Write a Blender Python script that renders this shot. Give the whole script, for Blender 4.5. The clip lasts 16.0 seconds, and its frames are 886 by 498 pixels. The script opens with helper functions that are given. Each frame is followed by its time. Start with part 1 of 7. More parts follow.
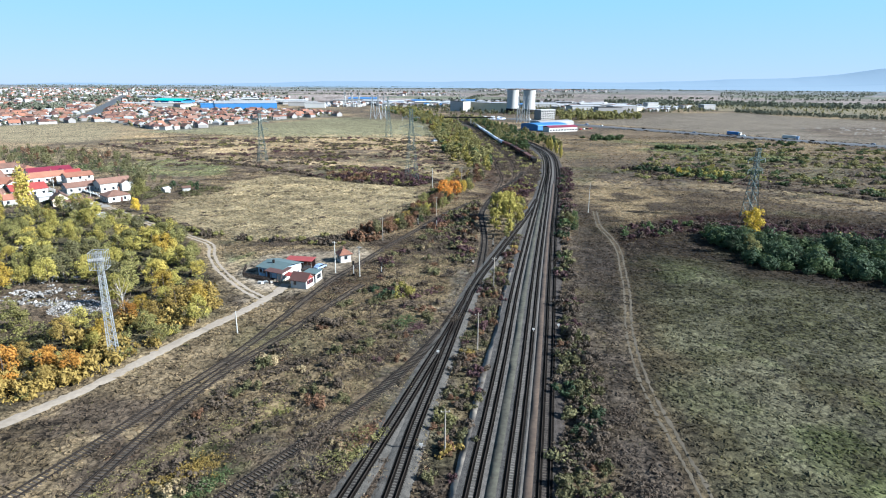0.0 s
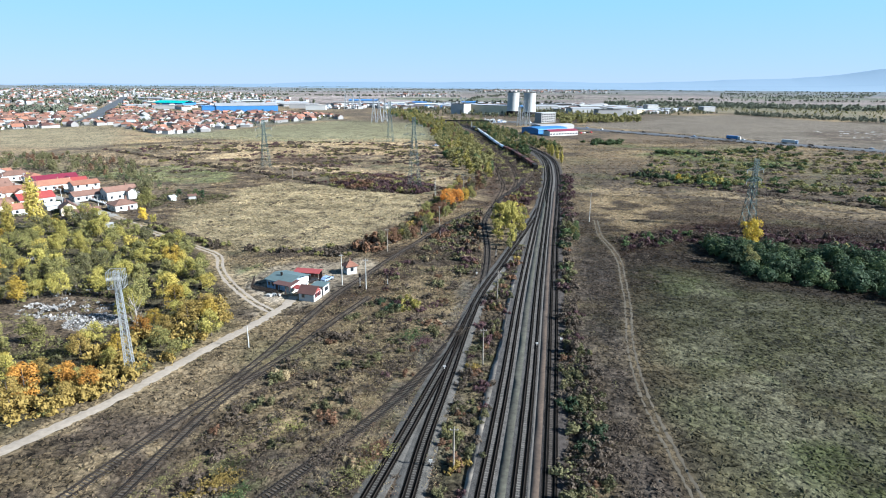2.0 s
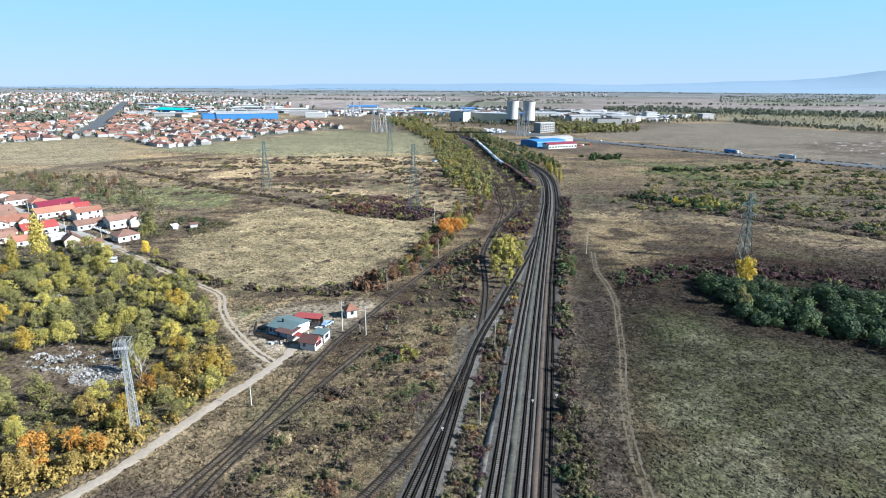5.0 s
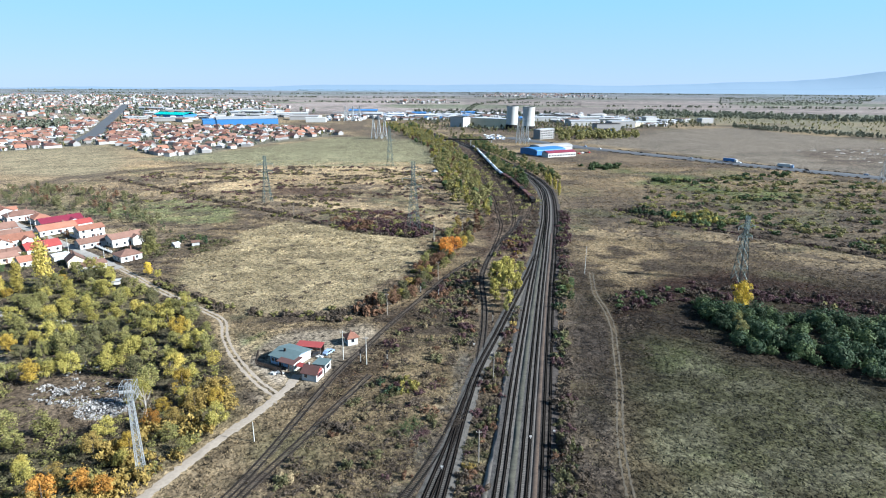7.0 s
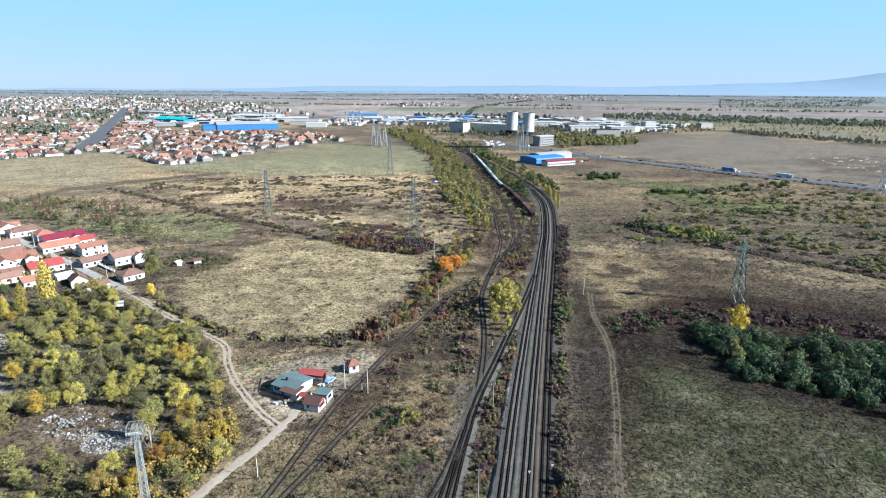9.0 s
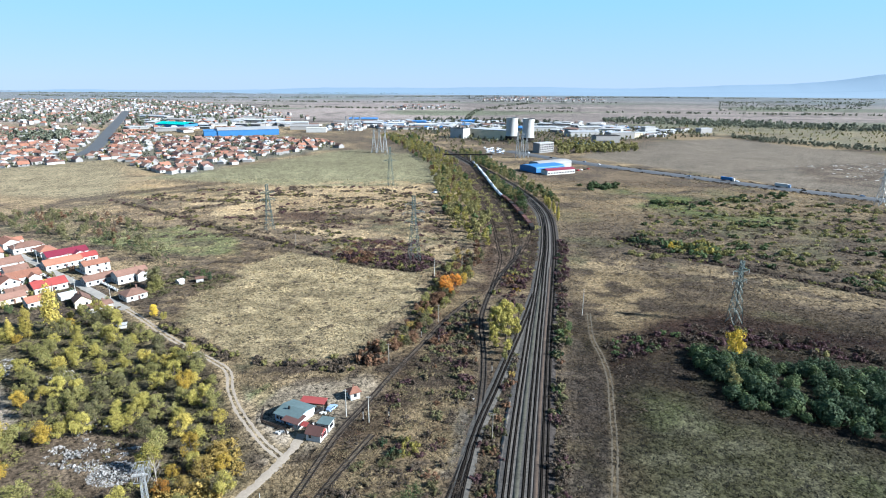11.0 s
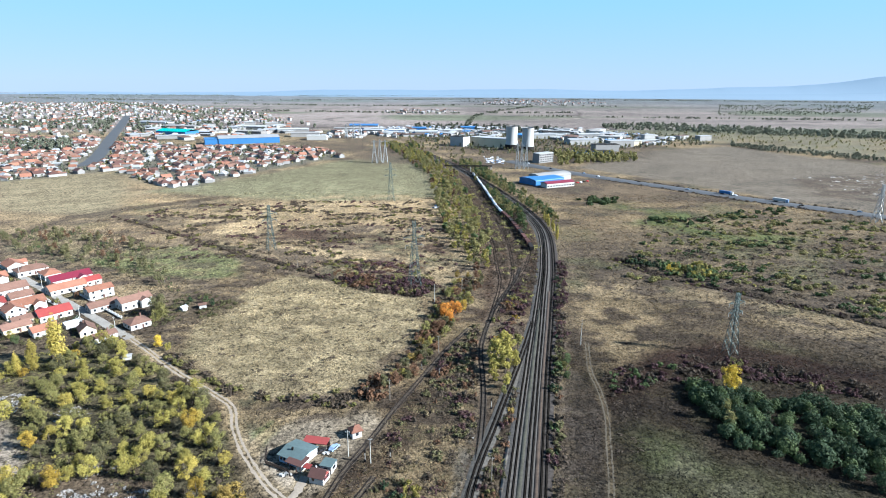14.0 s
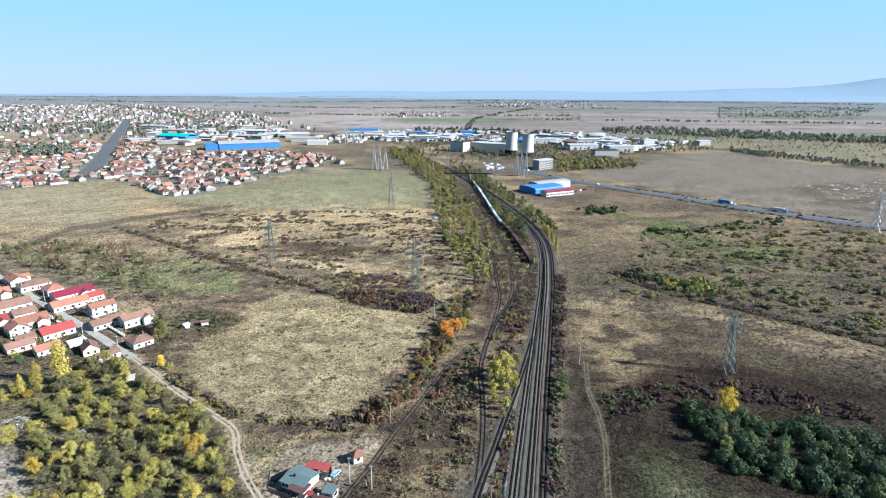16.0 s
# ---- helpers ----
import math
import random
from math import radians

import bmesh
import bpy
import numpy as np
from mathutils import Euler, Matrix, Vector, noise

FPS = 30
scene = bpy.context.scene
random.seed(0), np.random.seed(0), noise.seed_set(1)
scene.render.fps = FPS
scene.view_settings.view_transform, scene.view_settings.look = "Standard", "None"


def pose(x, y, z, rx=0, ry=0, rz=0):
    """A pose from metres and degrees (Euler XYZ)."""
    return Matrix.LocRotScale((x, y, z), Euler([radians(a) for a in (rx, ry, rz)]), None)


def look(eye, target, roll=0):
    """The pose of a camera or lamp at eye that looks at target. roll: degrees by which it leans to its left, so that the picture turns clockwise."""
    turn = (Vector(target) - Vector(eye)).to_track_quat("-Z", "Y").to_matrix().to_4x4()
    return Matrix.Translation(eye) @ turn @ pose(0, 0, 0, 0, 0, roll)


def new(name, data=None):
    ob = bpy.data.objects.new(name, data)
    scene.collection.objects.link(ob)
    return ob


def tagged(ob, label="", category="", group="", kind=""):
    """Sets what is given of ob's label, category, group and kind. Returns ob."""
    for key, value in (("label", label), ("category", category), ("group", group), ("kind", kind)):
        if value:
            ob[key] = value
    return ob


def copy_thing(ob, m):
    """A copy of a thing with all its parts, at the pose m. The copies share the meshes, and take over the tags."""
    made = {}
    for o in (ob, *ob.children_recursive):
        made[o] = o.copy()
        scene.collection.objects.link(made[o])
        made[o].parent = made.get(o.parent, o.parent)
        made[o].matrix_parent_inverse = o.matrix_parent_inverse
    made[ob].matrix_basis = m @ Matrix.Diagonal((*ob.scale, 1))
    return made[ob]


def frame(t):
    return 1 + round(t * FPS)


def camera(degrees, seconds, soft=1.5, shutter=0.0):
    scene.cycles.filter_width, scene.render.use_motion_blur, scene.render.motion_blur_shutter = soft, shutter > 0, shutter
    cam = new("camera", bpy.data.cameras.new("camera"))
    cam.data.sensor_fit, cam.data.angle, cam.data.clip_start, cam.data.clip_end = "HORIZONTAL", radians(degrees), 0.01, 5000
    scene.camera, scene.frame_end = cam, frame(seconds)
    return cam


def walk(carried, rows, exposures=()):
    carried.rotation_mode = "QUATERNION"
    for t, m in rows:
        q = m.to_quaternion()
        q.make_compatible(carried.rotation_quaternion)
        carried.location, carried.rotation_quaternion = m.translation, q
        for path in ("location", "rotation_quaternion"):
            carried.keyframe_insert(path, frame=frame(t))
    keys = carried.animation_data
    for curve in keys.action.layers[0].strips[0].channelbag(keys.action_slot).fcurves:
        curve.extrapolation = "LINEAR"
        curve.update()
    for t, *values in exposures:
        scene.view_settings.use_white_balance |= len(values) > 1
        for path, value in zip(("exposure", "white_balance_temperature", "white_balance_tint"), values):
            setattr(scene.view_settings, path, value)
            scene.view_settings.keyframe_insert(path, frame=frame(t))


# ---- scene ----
# ---------------------------------------------------------------- camera
cam = camera(73.5, 16.0, 1.05)
ROWS = [
    (0.0, -0.01, -0.00, 55.59, -15.91, 0.00, 0.42), (0.5, -0.38, -1.45, 55.65, -15.91, -0.00, 0.42),
    (1.0, -0.66, -2.33, 56.29, -15.92, -0.00, 0.41), (1.5, -1.03, -2.57, 58.09, -15.92, -0.01, 0.41),
    (2.0, -1.44, -2.49, 60.31, -15.92, -0.01, 0.40), (2.5, -1.48, -2.20, 62.73, -15.92, -0.01, 0.40),
    (3.0, -1.37, -2.08, 65.19, -15.93, -0.01, 0.39), (3.5, -1.27, -1.98, 67.65, -15.93, -0.01, 0.39),
    (4.0, -1.19, -1.90, 70.12, -15.93, -0.01, 0.38), (6.5, -0.99, -1.60, 82.40, -15.94, -0.02, 0.36),
    (7.0, -0.99, -1.55, 84.85, -15.95, -0.02, 0.35), (7.5, -1.03, -1.50, 87.30, -15.95, -0.03, 0.35),
    (8.0, -1.07, -1.45, 89.75, -15.95, -0.03, 0.34), (8.5, -1.11, -1.39, 92.22, -15.95, -0.03, 0.34),
    (9.0, -1.13, -1.33, 94.70, -15.95, -0.03, 0.35), (11.5, -1.22, -1.02, 107.18, -15.93, -0.02, 0.35),
    (12.0, -1.24, -0.98, 109.66, -15.93, -0.02, 0.35), (12.5, -1.27, -0.95, 112.13, -15.92, -0.02, 0.35),
    (13.0, -1.30, -0.92, 114.59, -15.92, -0.02, 0.35), (13.5, -1.34, -0.89, 117.04, -15.92, -0.02, 0.35),
    (14.0, -1.37, -0.85, 119.50, -15.91, -0.02, 0.35), (14.5, -1.41, -0.82, 121.96, -15.91, -0.02, 0.35),
    (15.0, -1.44, -0.78, 124.43, -15.91, -0.02, 0.35), (15.5, -1.46, -0.75, 126.91, -15.90, -0.02, 0.35),
    (16.0, -1.48, -0.71, 129.39, -15.90, -0.02, 0.35),
]


def aimed(x, y, z, pitch, yaw, roll):
    p, w = radians(pitch), radians(yaw)
    return look((x, y, z), (x - 50 * math.sin(w) * math.cos(p), y + 50 * math.cos(w) * math.cos(p), z + 50 * math.sin(p)), roll)


walk(cam, [(t, aimed(x, y, z, p, w, r)) for t, x, y, z, p, w, r in ROWS], [(0.0, 2.0, 5120, 8), (16.0, 2.0, 5120, 8)])

# ---------------------------------------------------------------- light
SUN_UP, SUN_ROUND = 30.0, 104.0          # degrees: height, and turn from +y towards +x
world = bpy.data.worlds.new("world")
scene.world = world
world.use_nodes = True
wn = world.node_tree
sky = wn.nodes.new("ShaderNodeTexSky")
sky.sky_type, sky.sun_disc = "NISHITA", False
sky.sun_elevation, sky.sun_rotation = radians(SUN_UP), radians(SUN_ROUND)
sky.altitude, sky.air_density, sky.dust_density, sky.ozone_density = 200, 1.0, 0.0, 3.0
# clear blue air over a layer of pale haze
haze = wn.nodes.new("ShaderNodeMix")
haze.data_type = "RGBA"
rise, axes, depth = wn.nodes.new("ShaderNodeTexCoord"), wn.nodes.new("ShaderNodeSeparateXYZ"), wn.nodes.new("ShaderNodeMapRange")
wn.links.new(rise.outputs["Generated"], axes.inputs[0])
wn.links.new(axes.outputs["Z"], depth.inputs["Value"])
depth.inputs["From Min"].default_value, depth.inputs["From Max"].default_value = 0.12, 0.75
depth.inputs["To Min"].default_value, depth.inputs["To Max"].default_value = 0.9, 0.1
wn.links.new(depth.outputs[0], haze.inputs["Factor"])
layer = wn.nodes.new("ShaderNodeMix")
layer.data_type = "RGBA"
low = wn.nodes.new("ShaderNodeMapRange")
low.inputs["From Min"].default_value, low.inputs["From Max"].default_value = -0.01, 0.14
wn.links.new(axes.outputs["Z"], low.inputs["Value"])
wn.links.new(low.outputs[0], layer.inputs["Factor"])
layer.inputs["A"].default_value, layer.inputs["B"].default_value = (4.5, 5.3, 6.1, 1), (3.1, 5.4, 6.7, 1)
wn.links.new(layer.outputs["Result"], haze.inputs["B"])
wn.links.new(sky.outputs[0], haze.inputs["A"])
wn.links.new(haze.outputs["Result"], wn.nodes["Background"].inputs[0])
wn.nodes["Background"].inputs[1].default_value = 0.034
sun = new("sun", bpy.data.lights.new("sun", "SUN"))
sun.data.energy, sun.data.angle, sun.data.color = 5.0, radians(0.6), (1.0, 0.885, 0.71)
sx, sy = math.sin(radians(SUN_ROUND)) * math.cos(radians(SUN_UP)), math.cos(radians(SUN_ROUND)) * math.cos(radians(SUN_UP))
sun.matrix_world = look((sx * 400, sy * 400, math.sin(radians(SUN_UP)) * 400), (0, 0, 0))

# ---------------------------------------------------------------- small tools
rng = np.random.default_rng(7)


def empty(name, label="", category="", group="", kind="", at=(0, 0, 0), turn=0.0):
    ob = new(name)
    ob.empty_display_size = 0.5
    ob.matrix_basis = pose(*at, 0, 0, turn)
    return tagged(ob, label, category, group, kind)


def mesh_of(name, verts, faces, mats=(), smooth=False):
    me = bpy.data.meshes.new(name)
    me.from_pydata([tuple(map(float, v)) for v in verts], [], [tuple(map(int, f)) for f in faces])
    for m in mats:
        me.materials.append(m)
    if smooth:
        me.polygons.foreach_set("use_smooth", np.ones(len(me.polygons), bool))
    me.update()
    return me


def hung(name, me, parent=None, label=""):
    ob = new(name, me)
    ob.parent = parent
    return tagged(ob, label)


def part(name, bm, material, parent, label=""):
    me = bpy.data.meshes.new(name)
    bm.to_mesh(me)
    bm.free()
    me.materials.append(material)
    return hung(name, me, parent, label)


def box(bm, x0, x1, y0, y1, z0, z1, m=None):
    vs = [bm.verts.new((x, y, z)) for z in (z0, z1) for x, y in ((x0, y0), (x1, y0), (x1, y1), (x0, y1))]
    if m is not None:
        bmesh.ops.transform(bm, matrix=m, verts=vs)
    for f in ((3, 2, 1, 0), (4, 5, 6, 7), (0, 1, 5, 4), (1, 2, 6, 5), (2, 3, 7, 6), (3, 0, 4, 7)):
        bm.faces.new([vs[i] for i in f])
    return vs


def bar(bm, a, b, w, d=None):
    """A square bar from a to b."""
    a, b = Vector(a), Vector(b)
    q = (b - a).to_track_quat("Z", "Y").to_matrix().to_4x4()
    d = d or w
    return box(bm, -w / 2, w / 2, -d / 2, d / 2, 0, (b - a).length, Matrix.Translation(a) @ q)


def tube(bm, rings, sides=10, cap=True):
    """rings: (x, y, z, radius) along a path that goes mostly upwards."""
    loops = []
    for x, y, z, r in rings:
        loops.append([bm.verts.new((x + r * math.cos(a), y + r * math.sin(a), z)) for a in (2 * math.pi * i / sides for i in range(sides))])
    for lo, hi in zip(loops, loops[1:]):
        for i in range(sides):
            bm.faces.new((lo[i], lo[(i + 1) % sides], hi[(i + 1) % sides], hi[i]))
    if cap:
        bm.faces.new(loops[-1])
        bm.faces.new(loops[0][::-1])
    return loops


def prism(bm, outline, y0, y1):
    """An outline in x and z drawn out from y0 to y1."""
    a = [bm.verts.new((x, y0, z)) for x, z in outline]
    b = [bm.verts.new((x, y1, z)) for x, z in outline]
    n = len(a)
    for i in range(n):
        bm.faces.new((a[i], a[(i + 1) % n], b[(i + 1) % n], b[i]))
    bm.faces.new(a[::-1])
    bm.faces.new(b)


def lattice(seed):
    return np.random.default_rng(seed).random((256, 256))


GRIDS = [lattice(100 + i) for i in range(6)]


def vnoise(x, y, k=0):
    """Smooth value noise, 0 to 1, one lattice cell a unit."""
    g = GRIDS[k % 6]
    x, y = np.asarray(x, float), np.asarray(y, float)
    xi, yi = np.floor(x).astype(int), np.floor(y).astype(int)
    u, v = x - xi, y - yi
    u, v = u * u * (3 - 2 * u), v * v * (3 - 2 * v)
    a, b = g[xi & 255, yi & 255], g[(xi + 1) & 255, yi & 255]
    c, d = g[xi & 255, (yi + 1) & 255], g[(xi + 1) & 255, (yi + 1) & 255]
    return (a * (1 - u) + b * u) * (1 - v) + (c * (1 - u) + d * u) * v


def fbm(x, y, k=0, octaves=4):
    s, w, t = 0.0, 0.5, 0.0
    for i in range(octaves):
        s, t = s + w * vnoise(x * 2**i, y * 2**i, k + i), t + w
        w *= 0.55
    return s / t


def inside(poly, x, y):
    """Distance to a polygon's edge, positive inside."""
    x, y = np.asarray(x, float), np.asarray(y, float)
    d, inn = np.full(x.shape, 1e12), np.zeros(x.shape, bool)
    for (ax, ay), (bx, by) in zip(poly, poly[1:] + poly[:1]):
        ex, ey = bx - ax, by - ay
        t = np.clip(((x - ax) * ex + (y - ay) * ey) / (ex * ex + ey * ey), 0, 1)
        d = np.minimum(d, (x - ax - t * ex) ** 2 + (y - ay - t * ey) ** 2)
        if ey:
            inn ^= ((ay > y) != (by > y)) & (x < (y - ay) * ex / ey + ax)
    return np.where(inn, 1, -1) * np.sqrt(d)


def near_line(pts, x, y):
    x, y = np.asarray(x, float), np.asarray(y, float)
    d = np.full(x.shape, 1e12)
    for (ax, ay), (bx, by) in zip(pts, pts[1:]):
        ex, ey = bx - ax, by - ay
        t = np.clip(((x - ax) * ex + (y - ay) * ey) / (ex * ex + ey * ey), 0, 1)
        d = np.minimum(d, (x - ax - t * ex) ** 2 + (y - ay - t * ey) ** 2)
    return np.sqrt(d)


def curve(pts, step=2.0):
    """A smooth line through points of the plan, sampled about every step metres."""
    p = [np.array(q, float) for q in pts]
    p = [2 * p[0] - p[1]] + p + [2 * p[-1] - p[-2]]
    out = []
    for a, b, c, d in zip(p, p[1:], p[2:], p[3:]):
        n = max(1, int(np.linalg.norm(c - b) / step))
        for i in range(n):
            t = i / n
            out.append(0.5 * (2 * b + (c - a) * t + (2 * a - 5 * b + 4 * c - d) * t * t + (3 * b - a - 3 * c + d) * t**3))
    return np.array(out + [p[-2]])


def sides_of(line):
    d = np.gradient(line, axis=0)
    d /= np.linalg.norm(d, axis=1)[:, None]
    return d, np.stack([d[:, 1], -d[:, 0]], 1)      # along, and to the right


def smooth01(x, lo, hi):
    t = np.clip((x - lo) / (hi - lo), 0, 1)
    return t * t * (3 - 2 * t)


# ---------------------------------------------------------------- materials
def material(name, build=None, rough=0.8, metal=0.0, colour=(0.5, 0.5, 0.5), vary=0.15, scale=3.0, bump=0.0, island=0.0, each=0.0, spec=0.3):
    """Colour with noise at two scales, a random part for each island and each object, and bump."""
    m = bpy.data.materials.new(name)
    m.use_nodes = True
    nt = m.node_tree
    b = nt.nodes["Principled BSDF"]
    b.inputs["Roughness"].default_value, b.inputs["Metallic"].default_value = rough, metal
    b.inputs["Specular IOR Level"].default_value = spec
    geo = nt.nodes.new("ShaderNodeNewGeometry")
    n1, n2 = nt.nodes.new("ShaderNodeTexNoise"), nt.nodes.new("ShaderNodeTexNoise")
    for n, s in ((n1, scale), (n2, scale * 0.13)):
        n.inputs["Scale"].default_value, n.inputs["Detail"].default_value = s, 4
        nt.links.new(geo.outputs["Position"], n.inputs["Vector"])

    def maths(op, a, c):
        k = nt.nodes.new("ShaderNodeMath")
        k.operation = op
        for i, v in enumerate((a, c)):
            if isinstance(v, (int, float)):
                k.inputs[i].default_value = v
            else:
                nt.links.new(v, k.inputs[i])
        return k.outputs[0]

    total = maths("MULTIPLY", maths("ADD", maths("SUBTRACT", n1.outputs["Fac"], 0.5), maths("SUBTRACT", n2.outputs["Fac"], 0.5)), vary * 4)
    if island:
        total = maths("ADD", total, maths("MULTIPLY", maths("SUBTRACT", geo.outputs["Random Per Island"], 0.5), island * 2))
    if each:
        info = nt.nodes.new("ShaderNodeObjectInfo")
        total = maths("ADD", total, maths("MULTIPLY", maths("SUBTRACT", info.outputs["Random"], 0.5), each * 2))
    value = maths("ADD", total, 1.0)
    mul = nt.nodes.new("ShaderNodeVectorMath")
    mul.operation = "SCALE"
    mul.inputs[0].default_value = colour
    nt.links.new(value, mul.inputs["Scale"])
    nt.links.new(mul.outputs[0], b.inputs["Base Color"])
    if bump:
        bp = nt.nodes.new("ShaderNodeBump")
        bp.inputs["Strength"].default_value, bp.inputs["Distance"].default_value = 0.7, bump
        nt.links.new(n1.outputs["Fac"], bp.inputs["Height"])
        nt.links.new(bp.outputs[0], b.inputs["Normal"])
    if build:
        build(nt, b)
    return m


def leaf_material(name, colour, other, see=0.24):
    """Foliage: each leaf clump between two colours, each plant a little lighter or darker, some light shining through."""
    m = bpy.data.materials.new(name)
    m.use_nodes = True
    nt = m.node_tree
    b = nt.nodes["Principled BSDF"]
    b.inputs["Roughness"].default_value, b.inputs["Specular IOR Level"].default_value = 0.75, 0.15
    geo, info = nt.nodes.new("ShaderNodeNewGeometry"), nt.nodes.new("ShaderNodeObjectInfo")
    ramp = nt.nodes.new("ShaderNodeMix")
    ramp.data_type = "RGBA"
    ramp.inputs["A"].default_value, ramp.inputs["B"].default_value = (*colour, 1), (*other, 1)
    noi = nt.nodes.new("ShaderNodeTexNoise")
    noi.inputs["Scale"].default_value = 0.6
    nt.links.new(geo.outputs["Position"], noi.inputs["Vector"])
    add = nt.nodes.new("ShaderNodeMath")
    add.operation, add.use_clamp = "MULTIPLY_ADD", True
    nt.links.new(noi.outputs["Fac"], add.inputs[0])
    add.inputs[1].default_value = 1.4
    sub = nt.nodes.new("ShaderNodeMath")
    sub.operation = "MULTIPLY_ADD"
    nt.links.new(geo.outputs["Random Per Island"], sub.inputs[0])
    sub.inputs[1].default_value, sub.inputs[2].default_value = 0.4, -0.4
    nt.links.new(sub.outputs[0], add.inputs[2])
    nt.links.new(add.outputs[0], ramp.inputs["Factor"])
    hsv = nt.nodes.new("ShaderNodeHueSaturation")
    val = nt.nodes.new("ShaderNodeMapRange")
    val.inputs["To Min"].default_value, val.inputs["To Max"].default_value = 0.72, 1.25
    nt.links.new(info.outputs["Random"], val.inputs["Value"])
    nt.links.new(val.outputs[0], hsv.inputs["Value"])
    nt.links.new(ramp.outputs["Result"], hsv.inputs["Color"])
    nt.links.new(hsv.outputs[0], b.inputs["Base Color"])
    tr, mix = nt.nodes.new("ShaderNodeBsdfTranslucent"), nt.nodes.new("ShaderNodeMixShader")
    nt.links.new(hsv.outputs[0], tr.inputs["Color"])
    mix.inputs[0].default_value = see
    nt.links.new(b.outputs[0], mix.inputs[1])
    nt.links.new(tr.outputs[0], mix.inputs[2])
    nt.links.new(mix.outputs[0], nt.nodes["Material Output"].inputs["Surface"])
    return m


M_RAIL = material("rail_steel", colour=(0.013, 0.010, 0.008), rough=0.8, spec=0.1, metal=0.0, vary=0.2, scale=1.0)
M_SLEEPER = material("sleeper", colour=(0.100, 0.090, 0.079), rough=0.9, vary=0.2, scale=5, each=0.25, island=0.25)
M_BURIED = material("buried_timber", colour=(0.050, 0.041, 0.033), rough=0.95, vary=0.3, scale=3, island=0.3, each=0.3)
M_OLDSLEEPER = material("old_timber_sleeper", colour=(0.025, 0.021, 0.018), rough=0.9, vary=0.25, scale=5, each=0.3, island=0.3)
M_BALLAST = material("ballast", colour=(0.056, 0.051, 0.046), rough=0.95, vary=0.5, scale=7.0, bump=0.1)
# ballast of the outer track, the trackside shrubs' shade put into its colour
M_DARKBALLAST = material("shaded_dark_ballast", colour=(0.036, 0.031, 0.028), rough=0.95, vary=0.5, scale=7.0, bump=0.1, spec=0.1)
M_OLDBALLAST = material("weedy_ballast", colour=(0.062, 0.057, 0.050), rough=0.95, vary=0.4, scale=5.0, bump=0.1)
# white of the far walls greyed down, haze put into the colour
M_PALEPLASTER = material("town_plaster", colour=(0.185, 0.180, 0.175), rough=0.9, vary=0.08, scale=0.5, each=0.2)
M_GRAVEL = material("gravel", colour=(0.205, 0.192, 0.172), rough=0.95, vary=0.2, scale=2.0, bump=0.05)
M_DIRT = material("pale_dirt", colour=(0.214, 0.182, 0.144), rough=0.95, vary=0.16, scale=1.2, bump=0.05)
M_FAINT = material("trodden_grass", colour=(0.062, 0.052, 0.037), rough=0.95, vary=0.22, scale=0.8, bump=0.04)
M_LEDGE = material("crumbling_concrete", colour=(0.125, 0.110, 0.092), rough=0.95, vary=0.35, scale=0.9, bump=0.08)
# rust stain and the rails' shadow together, as one near-black colour
M_STAIN_SHADE = material("stained_shaded_ballast", colour=(0.008, 0.007, 0.006), rough=0.95, vary=0.3, scale=3.0, spec=0.02)
M_ASPHALT = material("asphalt", colour=(0.055, 0.058, 0.063), rough=0.85, vary=0.1, scale=0.5)
M_GALV = material("galvanised_steel", colour=(0.243, 0.255, 0.260), rough=0.45, metal=0.3, vary=0.12, scale=1.0)
M_GREENSTEEL = material("green_painted_steel", colour=(0.07, 0.096, 0.092), rough=0.5, metal=0.2, vary=0.12, scale=1.0)
M_CONCRETE = material("concrete", colour=(0.316, 0.31, 0.289), rough=0.85, vary=0.1, scale=1.0)
M_WHITE = material("white_plaster", colour=(0.37, 0.365, 0.35), rough=0.9, vary=0.06, scale=0.8, each=0.08)
M_CREAM = material("cream_plaster", colour=(0.482, 0.413, 0.289), rough=0.9, vary=0.07, scale=0.8, each=0.08)
M_GREYWALL = material("grey_plaster", colour=(0.289, 0.289, 0.282), rough=0.9, vary=0.1, scale=0.8, each=0.1)
M_BLUEWALL = material("pale_blue_plaster", colour=(0.289, 0.372, 0.495), rough=0.9, vary=0.08, scale=1.5)
M_TILE = material("orange_clay_tiles", colour=(0.17, 0.078, 0.050), rough=0.8, vary=0.18, scale=2.5, each=0.25, bump=0.04)
M_OLDTILE = material("weathered_clay_tiles", colour=(0.122, 0.070, 0.052), rough=0.85, vary=0.2, scale=2.5, each=0.25, bump=0.04)
M_RED = material("red_sheet_roof", colour=(0.165, 0.034, 0.030), rough=0.5, vary=0.1, scale=1.0, each=0.15)
M_CRIMSON = material("crimson_sheet_roof", colour=(0.127, 0.017, 0.032), rough=0.5, vary=0.1, scale=1.0, each=0.15)
M_BROWNROOF = material("brown_sheet_roof", colour=(0.070, 0.036, 0.030), rough=0.6, vary=0.1, scale=1.5)
M_GREENROOF = material("blue_green_roofing", colour=(0.071, 0.099, 0.102), rough=0.7, vary=0.12, scale=1.0)
M_BLUE = material("blue_sheet", colour=(0.035, 0.115, 0.27), rough=0.5, vary=0.08, scale=0.3)
M_TEAL = material("teal_sheet", colour=(0.0206, 0.289, 0.248), rough=0.5, vary=0.06, scale=0.2)
M_GREYROOF = material("grey_sheet_roof", colour=(0.260, 0.265, 0.271), rough=0.6, vary=0.1, scale=0.5, each=0.2)
M_GLASS = material("dark_window", colour=(0.017, 0.020, 0.026), rough=0.12, vary=0.05, scale=1.0, spec=0.6)
